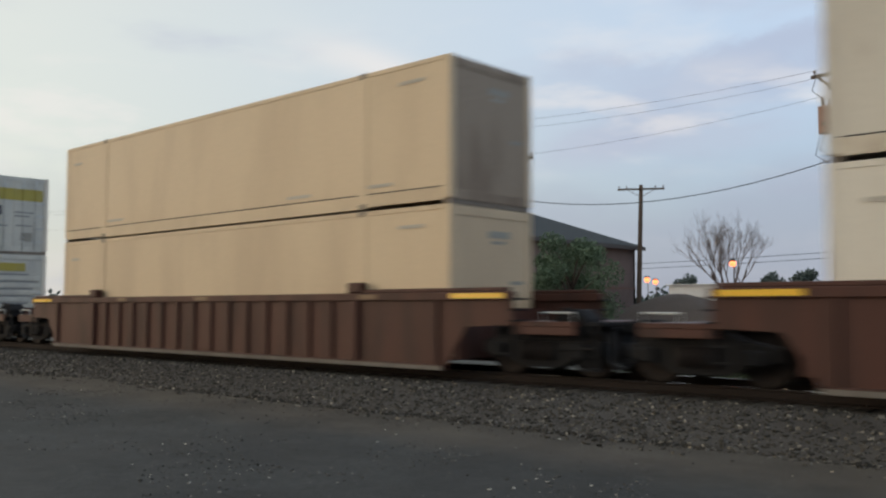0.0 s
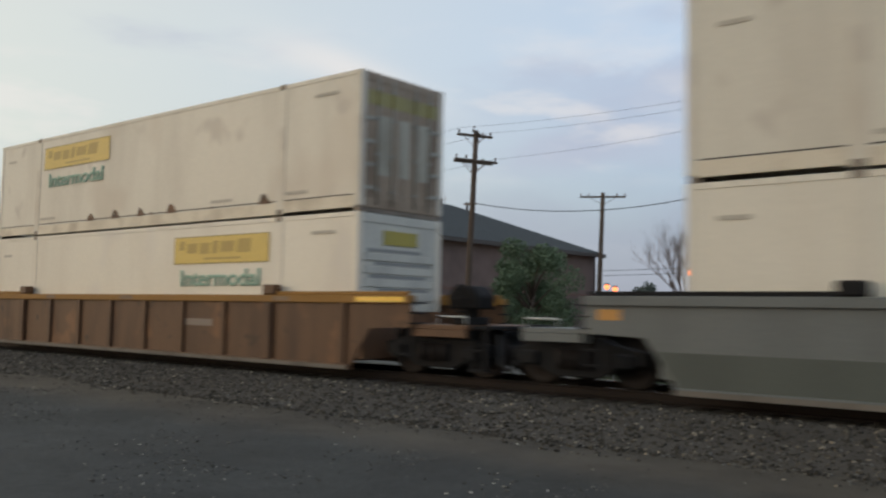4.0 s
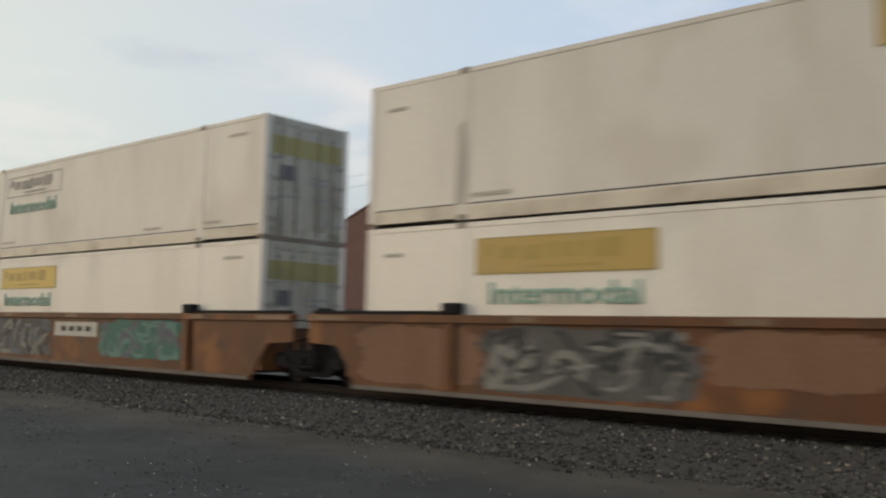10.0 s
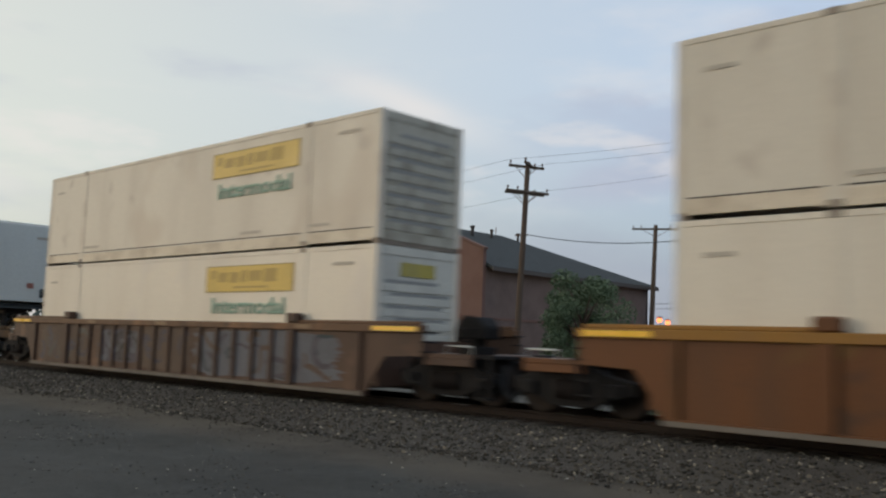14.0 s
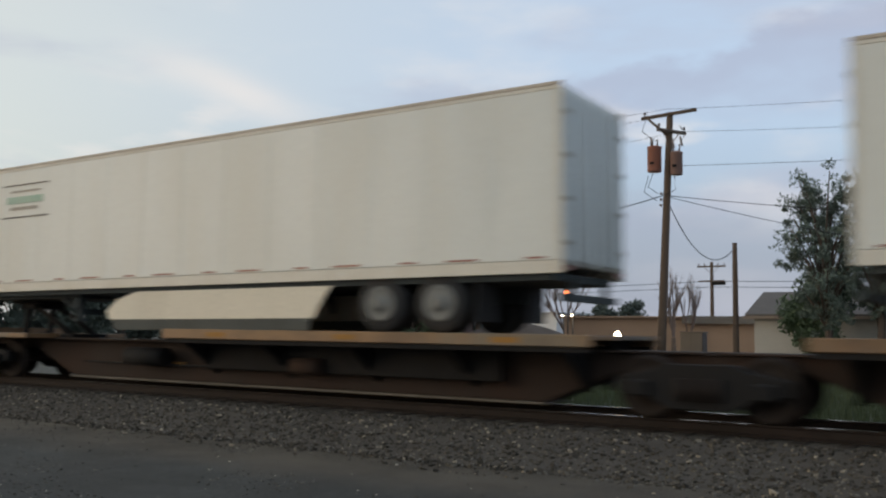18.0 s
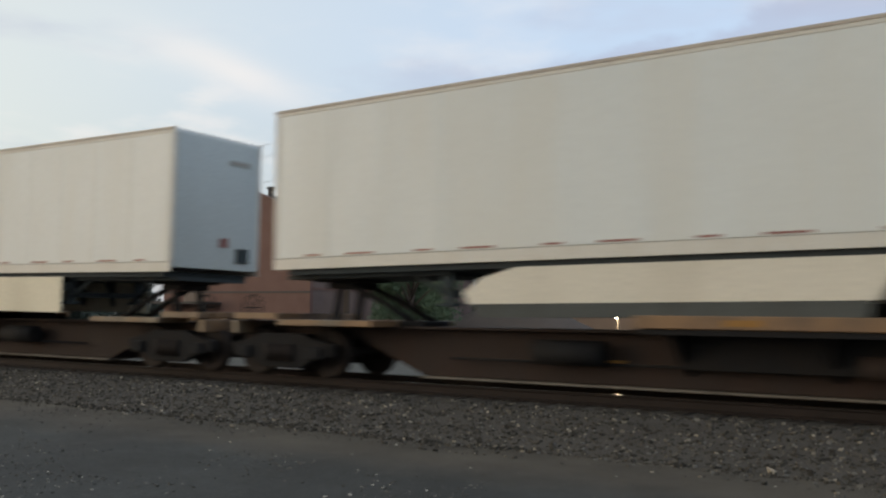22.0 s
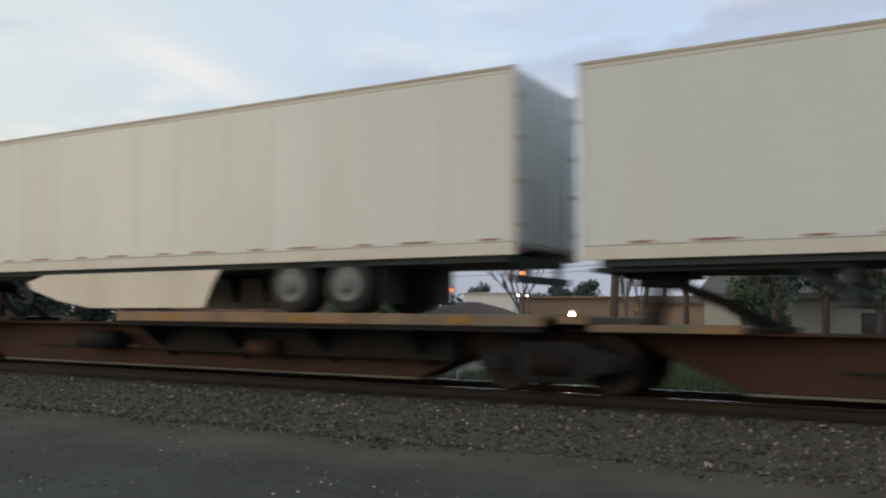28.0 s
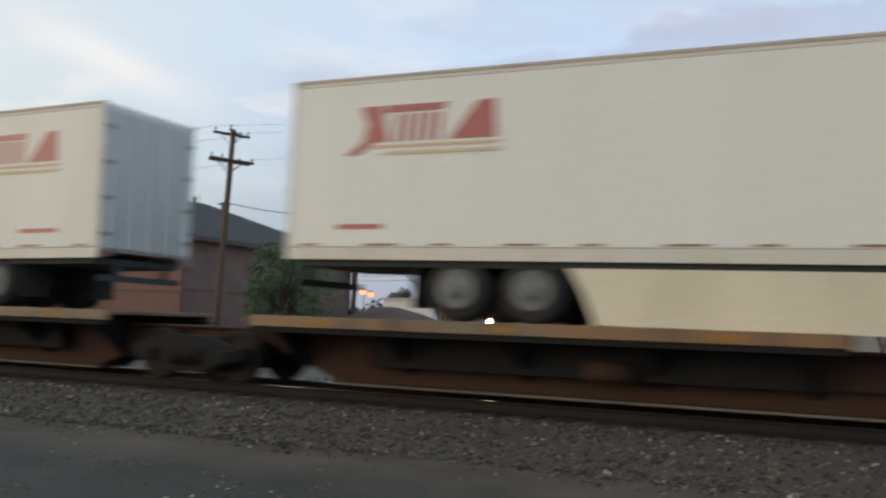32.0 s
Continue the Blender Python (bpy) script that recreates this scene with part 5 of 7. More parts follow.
def spine_car(s, way, wheels, front_gap, rear_gap):
    """A flat car with a central spine, a wheel platform at one end and a hitch at the other."""
    L = 16.1
    steel = "spine" if s < -440 else "spine_dark"
    car = rolling(thing("flat_car", pose(s, MID, 0), "rusty spine flat car with a worn orange wheel platform", "rail car", "flat cars carrying trailers"), s, MID, 0)
    fs, rs = 2.6 < front_gap < 3.5, 2.6 < rear_gap < 3.5
    fr, rr = front_gap / 2 - (0.3 if fs else 0), rear_gap / 2 - (0.3 if rs else 0)
    def X(u):
        return -u if way == "R" else -L + u
    def bx(u0, u1, y0, y1, z0, z1):
        a, b = sorted((X(u0), X(u1)))
        return (a, b, y0, y1, z0, z1)
    ft, rt = (-0.1 if fs else front_gap / 2), (-L + 0.1 if rs else -L - rear_gap / 2)
    # spine, deep in the middle and shallow over the trucks
    f0, r0 = ft - 1.3, rt + 1.3
    part("spine", prism([(fr, 0.95), (fr, 0.72), (f0, 0.72), (f0 - 1.5, 0.11), (r0 + 1.5, 0.11), (r0, 0.72), (-L - rr, 0.72), (-L - rr, 0.95)], -0.42, 0.42, bevel=0.015), steel, car)
    part("top_flange", boxes((-L - rr + 0.05, fr - 0.05, -0.55, 0.55, 0.953, 0.985)), steel, car)
    part("bottom_flange", boxes((r0 + 1.5, f0 - 1.5, -0.5, 0.5, 0.07, 0.107)), "dust_lit_edge", car, "dusty bottom flange")
    p0, p1 = -0.55, 8.85
    part("wheel_deck", boxes(bx(p0, p1, -1.48, 1.48, 1.14, 1.21), bevel=0.008), "deck", car, "worn orange steel deck")
    for side in (-1, 1):
        a, b = sorted((side * 1.42, side * 1.52))
        part("deck_edge", boxes(bx(p0, p1, a, b, 1.035, 1.225), bevel=0.012), "deck", car)
        # black strip and girder added to stand for the deep shade under the deck
        part("deck_web", boxes(bx(p0 + 0.05, p1 - 0.05, *sorted((side * 1.42, side * 1.48)), 0.95, 1.034)), "black", car, "black strip for the shade under the deck edge")
        part("deck_girder", boxes(bx(1.4, p1 - 0.5, *sorted((side * 0.60, side * 0.74)), 0.42, 1.13), bevel=0.015), "black", car, "black girder added for the deep shade under the wheel platform")
        for k in range(5):
            u = p0 + 0.5 + k * (p1 - p0 - 1.0) / 4
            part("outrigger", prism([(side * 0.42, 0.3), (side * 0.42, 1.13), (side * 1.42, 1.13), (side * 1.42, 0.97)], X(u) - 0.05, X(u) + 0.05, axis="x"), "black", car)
        for k in range(3):
            u = p0 + 1.2 + k * 3.2
            part("reflector", boxes(bx(u, u + 0.5, *sorted((side * 1.521, side * 1.526)), 1.08, 1.17)), "lip", car)
        for u in (4.1, 9.4):
            part("amber_plate", boxes(bx(u, u + 0.32, *sorted((side * 0.421, side * 0.427)), 0.43, 0.51)), "lip", car)
        part("hitch_step", boxes(bx(L - 2.4, L - 0.2, *sorted((side * 0.56, side * 1.4)), 0.97, 1.08), bevel=0.01), "deck", car)
        part("walkway", boxes(bx(p1 + 0.1, L - 2.45, *sorted((side * 0.56, side * 0.75)), 0.95, 0.975)), steel, car)
    if s == -553.63:
        for side in (-1, 1):
            part("deck_bracket", prism([(X(p1), 0.945), (X(p1 - 1.25), 0.945), (X(p1 - 1.1), 0.62), (X(p1 - 0.1), 0.50)], *sorted((side * 1.3, side * 1.5)), bevel=0.02), "deck", car, "orange bracket under the platform's end")
    part("end_step", boxes(bx(L - 0.15, L + max(0.1, (fr if way == "L" else rr) - 0.2), -1.35, 1.35, 1.08, 1.2), bevel=0.01), "deck", car)
    part("hitch_plate", boxes(bx(14.6, 15.75, -0.5, 0.5, 1.81, 1.87), bx(14.85, 15.5, -0.42, 0.42, 1.68, 1.81), bevel=0.02), "black", car)
    for y in (-0.34, 0.34):
        part("hitch_leg", prism([(X(15.42), 0.98), (X(15.28), 1.7), (X(15.16), 1.7), (X(15.28), 0.98)], y - 0.06, y + 0.06, bevel=0.01), "black", car)
        part("hitch_strut", tube(bmesh.new(), [(X(13.45), y, 1.02), (X(14.2), y * 0.95, 1.42), (X(15.0), y * 0.9, 1.74)], [0.085, 0.065, 0.065], 8), "black", car)
    part("strut_foot", boxes(bx(13.2, 13.75, -0.5, 0.5, 0.98, 1.08), bevel=0.02), "black", car)
    part("air_reservoir", tube(bmesh.new(), [(X(9.6), -0.75, 0.62), (X(10.8), -0.75, 0.62)], 0.2, 12), "black", car)
    part("brake_cylinder", tube(bmesh.new(), [(X(5.2), -0.8, 0.55), (X(5.9), -0.8, 0.55)], 0.16, 12), steel, car)
    part("brake_rod", tube(bmesh.new(), [(X(1.5), -0.62, 0.45), (X(12.5), -0.62, 0.45)], 0.025, 6), "black", car)
    for x, d, sep, rch in ((0, 1, fs, fr), (-L, -1, rs, rr)):
        if sep:
            part("coupler", boxes((*sorted((x + d * (rch - 0.2), x + d * (rch + 0.32))), -0.1, 0.1, 0.74, 0.95), (*sorted((x + d * (rch + 0.1), x + d * (rch + 0.32))), -0.2, 0.2, 0.72, 1.0), bevel=0.03), "black", car)
            part("end_sill", boxes((*sorted((x + d * (rch - 0.25), x + d * (rch - 0.1))), -1.3, 1.3, 0.8, 1.05), bevel=0.015), "deck", car)
            part("brake_wheel", shared("hand_wheel", "black", hand_wheel), "black", car, at=(x + d * (rch - 0.35), -1.0, 1.3))
    rail_truck(car, ft)
    if rs:
        rail_truck(car, rt)
    return car


# front of the trailer, wheels' end, paint, marking, fairing (kind, from, to, counted from the wheels' end), first axle from that end, how far nose and tail ride up
TRAILERS = [
    (-271.68, "L", "trailer", None, ("box", 5.3, 12.4), 3.2, -0.10, 0.03),
    (-290.05, "L", "trailer", ("sign", -2.7, -1.0), ("sweep", 6.1, 12.4), 3.32, -0.08, 0.02),
    (-310.3, "R", "trailer", ("sign", -15.05, -13.25), ("panel", 4.64, 11.0), 2.3, -0.10, 0.03),
    (-329.21, "L", "trailer", ("red", -14.79, -12.05), ("panel", 5.02, 12.5), 3.42, -0.13, 0.05),
    (-347.59, "L", "trailer2", ("red", -14.79, -12.05), ("panel", 5.02, 12.5), 2.85, -0.13, 0.04),
    (-367.73, "R", "trailer", ("red", -4.15, -1.4), ("panel", 5.2, 11.9), 3.54, -0.14, 0.05),
    (-386.75, "L", "trailer", ("red", -14.8, -12.1), ("box", 5.4, 12.42), 3.4, -0.12, 0.03),
    (-405.26, "L", "trailer", ("red", -14.8, -12.1), ("white_box", 5.3, 11.2), 3.53, -0.12, 0.03),
    (-425.4, "R", "trailer2", ("red", -4.05, -1.32), ("slant", 5.1, 11.25), 2.51, -0.14, 0.05),
    (-444.5, "L", "trailer", None, None, 3.4, -0.13, -0.15),
    (-462.19, "R", "trailer2", None, None, 3.0, -0.10, 0.0),
    (-479.35, "R", "trailer", ("sign", -15.8, -14.0), ("sweep", 6.3, 12.1), 3.31, -0.08, 0.02),
    (-496.64, "R", "trailer", ("sign", -14.6, -12.8), ("sweep", 5.8, 12.1), 2.98, -0.06, -0.10),
    (-513.99, "R", "trailer", None, ("panel", 5.14, 11.9), 2.93, -0.07, 0.04),
    (-533.24, "L", "trailer3", ("red", -15.0, -12.3), ("box", 5.0, 12.2), 3.19, -0.08, 0.04),
    (-553.63, "R", "trailer", ("red", -3.9, -1.2), ("box", 5.0, 11.2), 2.8, -0.08, 0.06),
    (-574.0, "L", "trailer", None, ("box", 5.3, 12.4), 3.3, -0.08, 0.04),
]
SAY_T = {None: "plain sides", "red": "a red slanted marking", "sign": "a small green-barred sign"}
SAY_S = {None: "no side fairing", "box": "a deep cream fairing", "white_box": "a short white fairing", "panel": "a rubber-edged fairing", "sweep": "a swept-up fairing", "slant": "a slanted fairing"}
for i, (s, way, paint, mark, skirt, wheels, nose, tail) in enumerate(TRAILERS):
    fg = 5.8 if i == 0 else TRAILERS[i - 1][0] - 16.1 - s
    rg = s - 16.1 - TRAILERS[i + 1][0] if i + 1 < len(TRAILERS) else 3.0
    if i == 0:
        fg = 3.0
    spine_car(s, way, wheels, fg, rg)
    trailer(s, way, paint, mark, skirt, wheels, f"white trailer with {SAY_T[mark and mark[0]]} and {SAY_S[skirt and skirt[0]]}", nose, tail)


# ---- ground and track ----
def ground_material():
    """Dark oiled gravel, with a dusty brown strip along the ballast and dry soil beyond the track."""
    m = mat("gravel_ground", (0.034, 0.036, 0.034), 0.95, dirt=(0.047, 0.045, 0.041), amount=0.6, scale=3, bump=0.5, spread=0.35)
    n, l = m.node_tree.nodes, m.node_tree.links
    b = n["Principled BSDF"]
    was = b.inputs["Base Color"].links[0].from_socket
    co = n.new("ShaderNodeTexCoord")
    sep = n.new("ShaderNodeSeparateXYZ")
    wob = n.new("ShaderNodeTexNoise")
    wob.inputs["Scale"].default_value = 0.7
    wob.inputs["Detail"].default_value = 5
    l.new(co.outputs["Object"], sep.inputs[0])
    l.new(co.outputs["Object"], wob.inputs["Vector"])
    s = n.new("ShaderNodeMath")
    s.operation = "MULTIPLY_ADD"
    s.inputs[1].default_value = 1.6
    l.new(wob.outputs["Fac"], s.inputs[0])
    l.new(sep.outputs["Y"], s.inputs[2])
    rp = n.new("ShaderNodeMapRange")
    rp.inputs["From Min"].default_value, rp.inputs["From Max"].default_value = 8.8, 10.3
    l.new(s.outputs[0], rp.inputs["Value"])
    mx = n.new("ShaderNodeMix")
    mx.data_type = "RGBA"
    mx.inputs["B"].default_value = (0.068, 0.058, 0.045, 1)
    l.new(rp.outputs["Result"], mx.inputs["Factor"])
    l.new(was, mx.inputs["A"])
    # tyre-packed darker and dustier blotches
    blot = n.new("ShaderNodeTexNoise")
    blot.inputs["Scale"].default_value = 0.55
    blot.inputs["Detail"].default_value = 7
    blot.inputs["Roughness"].default_value = 0.65
    l.new(co.outputs["Object"], blot.inputs["Vector"])
    br = n.new("ShaderNodeMapRange")
    br.inputs["From Min"].default_value, br.inputs["From Max"].default_value = 0.32, 0.68
    br.inputs["To Min"].default_value, br.inputs["To Max"].default_value = 0.62, 1.42
    l.new(blot.outputs["Fac"], br.inputs["Value"])
    bx = n.new("ShaderNodeMix")
    bx.data_type, bx.blend_type = "RGBA", "MULTIPLY"
    bx.inputs["Factor"].default_value = 1.0
    l.new(mx.outputs["Result"], bx.inputs["A"])
    l.new(br.outputs["Result"], bx.inputs["B"])
    mx = bx
    # a pale dirt road beyond the track
    rp2 = n.new("ShaderNodeMapRange")
    rp2.inputs["From Min"].default_value, rp2.inputs["From Max"].default_value = 18.6, 19.4
    l.new(s.outputs[0], rp2.inputs["Value"])
    mx2 = n.new("ShaderNodeMix")
    mx2.data_type = "RGBA"
    mx2.inputs["B"].default_value = (0.078, 0.074, 0.060, 1)
    l.new(rp2.outputs["Result"], mx2.inputs["Factor"])
    l.new(mx.outputs["Result"], mx2.inputs["A"])
    l.new(mx2.outputs["Result"], b.inputs["Base Color"])
    return m


def stones_material(name, color):
    m = mat(name, color, 0.9, scale=9, bump=0.1, spread=0.25)
    n, l = m.node_tree.nodes, m.node_tree.links
    b = n["Principled BSDF"]
    was = b.inputs["Base Color"].links[0].from_socket
    geo = n.new("ShaderNodeNewGeometry")
    rp = n.new("ShaderNodeValToRGB")
    e = rp.color_ramp.elements
    e[0].color, e[1].color = (0.35, 0.34, 0.32, 1), (5.0, 4.9, 4.6, 1)
    e[1].position = 1.0
    for p, c in ((0.55, 0.8), (0.85, 1.35), (0.95, 2.5)):
        k = e.new(p)
        k.color = (c, c * 0.98, c * 0.94, 1)
    l.new(geo.outputs["Random Per Island"], rp.inputs["Fac"])
    mx = n.new("ShaderNodeMix")
    mx.data_type, mx.blend_type = "RGBA", "MULTIPLY"
    mx.inputs["Factor"].default_value = 1.0
    l.new(was, mx.inputs["A"])
    l.new(rp.outputs["Color"], mx.inputs["B"])
    l.new(mx.outputs["Result"], b.inputs["Base Color"])
    return m


M["ground"] = ground_material()
M["stones"] = stones_material("ballast_stones", (0.071, 0.064, 0.053))
M["pebbles"] = stones_material("pale_pebbles", (0.095, 0.093, 0.085))


def ground():
    xs = sorted({-2500, -900, -400, -250, 250, 400, 900, 2500} | set(range(-160, 161, 10)) | {x / 2 for x in range(-60, 25)})
    ys = sorted({-2500, -900, -300, -100, -40, 200, 400, 900, 2500} | set(range(-20, 140, 10)) | {y / 2 for y in range(4, 24)})
    verts, faces = [], []
    for y in ys:
        for x in xs:
            near = abs(x) < 60 and abs(y) < 60
            z = GROUND + (0.03 * noise.noise((x * 0.35, y * 0.5, 0)) if near else 0)
            if near and y > 17.5:
                z = GROUND - 0.08 + 0.1 * noise.noise((x * 0.2, y * 0.2, 3))
            verts.append((x, y, z))
    for j in range(len(ys) - 1):
        for i in range(len(xs) - 1):
            a = j * len(xs) + i
            faces.append((a, a + 1, a + 1 + len(xs), a + len(xs)))
    me = bpy.data.meshes.new("ground")
    me.from_pydata(verts, [], faces)
    me.polygons.foreach_set("use_smooth", [True] * len(faces))
    me.materials.append(M["ground"])
    tagged(new("ground", me), "dark grey oiled gravel ground with a dusty brown strip", "ground", kind="structure")


def scatter(name, count, seed, place, lo, hi, label, category, material="stones"):
    """Broken stones: cubes pulled out of shape, in one mesh."""
    r = np.random.RandomState(seed)
    base = np.array([(x, y, z) for x in (-1, 1) for y in (-1, 1) for z in (-1, 1)], float)
    quad = np.array([(0, 1, 3, 2), (4, 6, 7, 5), (0, 4, 5, 1), (2, 3, 7, 6), (0, 2, 6, 4), (1, 5, 7, 3)])
    c = place(r, count)
    size = lo + (hi - lo) * r.rand(count, 1, 1) ** 2.5
    v = base[None] * (0.6 + 0.4 * r.rand(count, 8, 1)) * size * (0.7 + 0.6 * r.rand(count, 1, 3)) * (1, 1, 0.7)
    a = r.rand(count) * 6.28
    ca, sa = np.cos(a)[:, None], np.sin(a)[:, None]
    v = np.stack([v[..., 0] * ca - v[..., 1] * sa, v[..., 0] * sa + v[..., 1] * ca, v[..., 2] + v[..., 0] * (r.rand(count, 1) - 0.5)], -1) + c[:, None]
    f = (quad[None] + 8 * np.arange(count)[:, None, None]).reshape(-1, 4)
    me = bpy.data.meshes.new(name)
    me.from_pydata(v.reshape(-1, 3).tolist(), [], f.tolist())
    me.materials.append(M[material])
    return tagged(new(name, me), label, category, kind="stuff")


def ballast_height(y):
    d = abs(y - MID)
    return np.where(d < 1.75, -0.2, np.maximum(GROUND, -0.2 - (d - 1.75) * 0.21))


def track():
    bed = [(MID - 3.5, GROUND - 0.06), (MID - 3.3, GROUND + 0.03), (MID - 1.75, -0.2), (MID + 1.75, -0.2), (MID + 3.3, GROUND + 0.03), (MID + 3.5, GROUND - 0.06)]
    structure("ballast_bed", prism(bed, -220, 120, axis="x"), "ballast", "dark grey crushed stone ballast bed", "ballast")
    bed_ob = bpy.data.objects["ballast_bed"]
    r = random.Random(77)
    lumps = []
    for k in range(8):
        bm = bmesh.new()
        bmesh.ops.create_icosphere(bm, subdivisions=1, radius=1.0)
        for v in bm.verts:
            v.co *= r.uniform(0.72, 1.15)
        lumps.append(meshed(bm, "stone", "stone"))
    for k in range(290):
        d = 1.9 + r.random() ** 0.8 * 1.9
        y, q = MID - d, r.uniform(0.018, 0.038)
        part("stone", lumps[k % 8], "", bed_ob, at=pose(r.uniform(-15, 0.5), y, float(ballast_height(y)) + q * 0.35, 0, 0, r.uniform(0, 360)) @ Matrix.Diagonal((q, q * r.uniform(0.7, 1), q * r.uniform(0.55, 0.85), 1)))
    t = thing("railway_track", pose(0, MID, 0), "rusty steel rails with bright heads on dark wooden ties", "railway track")
    for side in (-1, 1):
        y = side * 0.7535
        rl = part("rail", prism([(y - 0.075, -0.18), (y + 0.075, -0.18), (y + 0.075, -0.165), (y + 0.012, -0.14), (y + 0.012, -0.045), (y + 0.036, -0.03), (y + 0.036, -0.006), (y - 0.036, -0.006), (y - 0.036, -0.03), (y - 0.012, -0.045), (y - 0.012, -0.14), (y - 0.075, -0.165)], -220, 120, axis="x"), "rail", t)
        part("rail_head", prism([(y - 0.034, -0.006), (y + 0.034, -0.006), (y + 0.028, 0.0), (y - 0.028, 0.0)], -220, 120, axis="x"), "railhead", rl, "bright worn rail head")
    tie = shared("tie", "tie", lambda: boxes((-0.115, 0.115, -1.3, 1.3, -0.36, -0.185), bevel=0.012))
    plate = shared("tie_plate", "rail", lambda: boxes((-0.09, 0.09, -0.93, -0.58, -0.186, -0.176), (-0.03, -0.01, -0.86, -0.84, -0.18, -0.14), (0.01, 0.03, -0.66, -0.64, -0.18, -0.14)))
    for k in range(150):
        x = -62 + k * 0.55
        o = part("tie", tie, "", t, at=pose(x + random.uniform(-0.03, 0.03), random.uniform(-0.04, 0.04), random.uniform(-0.01, 0.006), 0, 0, random.uniform(-1, 1)))
        part("tie_plate", plate, "", o)


ground()
track()


def on_slope(r, n):
    y = MID - 1.3 - r.rand(n) ** 0.9 * 2.35
    x = -46 + r.rand(n) * 58
    return np.stack([x, y, ballast_height(y) + 0.005], 1)


def on_toe(r, n):
    y = MID - 2.7 - r.rand(n) ** 1.5 * 1.5
    return np.stack([-40 + r.rand(n) * 50, y, ballast_height(y) + 0.0], 1)


def on_lot(r, n):
    """Pebbles lie in patches."""
    out = []
    while len(out) < n:
        x, y = -20 + r.rand() * 24, 2.8 + r.rand() * 8.0
        if r.rand() < 0.04 + max(0, noise.noise((x * 0.45, y * 0.6, 1)) + 0.35 * noise.noise((x * 1.6, y * 1.9, 4))) * 1.6:
            out.append((x, y, GROUND + 0.03 * noise.noise((x * 0.35, y * 0.5, 0))))
    return np.array(out)


def in_track(r, n):
    y = MID - 0.9 + r.rand(n) * 3.4
    return np.stack([-40 + r.rand(n) * 50, y, ballast_height(y) - 0.005], 1)


scatter("ballast_stones", 26000, 3, on_slope, 0.011, 0.036, "crushed grey ballast stones with a few pale ones", "stones")
scatter("ballast_spill", 2600, 4, on_toe, 0.010, 0.038, "loose pale stones spilled at the foot of the ballast", "stones")
scatter("pebbles", 7000, 5, on_lot, 0.004, 0.02, "small pale pebbles scattered over the gravel lot", "stones", "pebbles")
scatter("track_stones", 5000, 6, in_track, 0.016, 0.045, "dark ballast stones between the rails", "stones", "ballast")


# ---- poles and wires ----
def strung(name, a, b, sag, radius=0.018, label="thin dark overhead wire", n=14):
    a, b = Vector(a), Vector(b)
    pts = [a.lerp(b, k / n) - Vector((0, 0, 4 * sag * (k / n) * (1 - k / n))) for k in range(n + 1)]
    bm = tube(bmesh.new(), pts, radius, 5)
    return tagged(new(name, meshed(bm, "wire", name)), label, "wire", "overhead wires")


def pole(x, y, top, base_r, lean, label):
    p = thing("utility_pole", pose(x, y, GROUND), label, "utility pole", "wooden poles behind the track")
    h = top - GROUND
    def at(z):
        return lean * (z - GROUND - h), z - GROUND
    part("shaft", tube(bmesh.new(), [(at(GROUND)[0], 0, -0.3)] + [(at(GROUND + h * k / 5)[0], 0, h * k / 5) for k in range(1, 6)], [base_r * (1 - 0.06 * k) for k in range(6)], 12), "wood", p)
    return p, at


def crossarm(p, at, z, length, turn, pins, braces=True, off=0.14, drop=0.0):
    dx, zz = at(z)
    c, s_ = math.cos(radians(turn)), math.sin(radians(turn))
    m = Matrix.Translation((dx + s_ * off, -c * off, zz)) @ Matrix.Rotation(radians(turn), 4, "Z") @ Matrix.Rotation(radians(drop), 4, "Y")
    arm = part("crossarm", boxes((-length / 2, length / 2, -0.055, 0.055, -0.07, 0.07), bevel=0.01), "wood", p, at=m)
    for u in pins:
        part("insulator", lathe([(0.02, 0.07), (0.02, 0.14), (0.06, 0.15), (0.07, 0.19), (0.045, 0.21), (0.06, 0.235), (0.03, 0.27)], 8), "porcelain", arm, at=Matrix.Translation((u, 0, 0)) @ Matrix.Rotation(radians(90), 4, "X"))
    if braces:
        for d in (-1, 1):
            part("brace", tube(bmesh.new(), [(d * length * 0.28, 0.06, -0.05), (0, 0.08, -0.62)], 0.02, 5), "wood", arm)
    return arm


PY = 38.0
# pole with two tiers of arms beside the brown building
p1, at1 = pole(-29.85, PY, 10.95, 0.19, 0.045, "tall dark wooden pole with two tiers of crossarms")
crossarm(p1, at1, 10.75, 2.0, 112, (-0.9, 0.9))
crossarm(p1, at1, 10.7, 2.1, 65, (-0.95, 0.95), off=-0.14)
crossarm(p1, at1, 9.3, 2.6, 68, (-1.2, -0.6, 1.2))
crossarm(p1, at1, 9.26, 2.4, 68, (0.6,), off=-0.14)
part("bracket", tube(bmesh.new(), [(at1(7.0)[0] - 0.5, -0.1, at1(7.0)[1]), (at1(7.0)[0] + 0.4, -0.1, at1(7.0)[1] - 0.02)], 0.04, 6), "wood", p1)
# far single-arm pole
p2, at2 = pole(-36.6, 63.0, 10.9, 0.22, 0.035, "dark wooden pole with one crossarm")
crossarm(p2, at2, 10.55, 3.6, 30, (-1.7, -1.1, 1.1, 1.7))
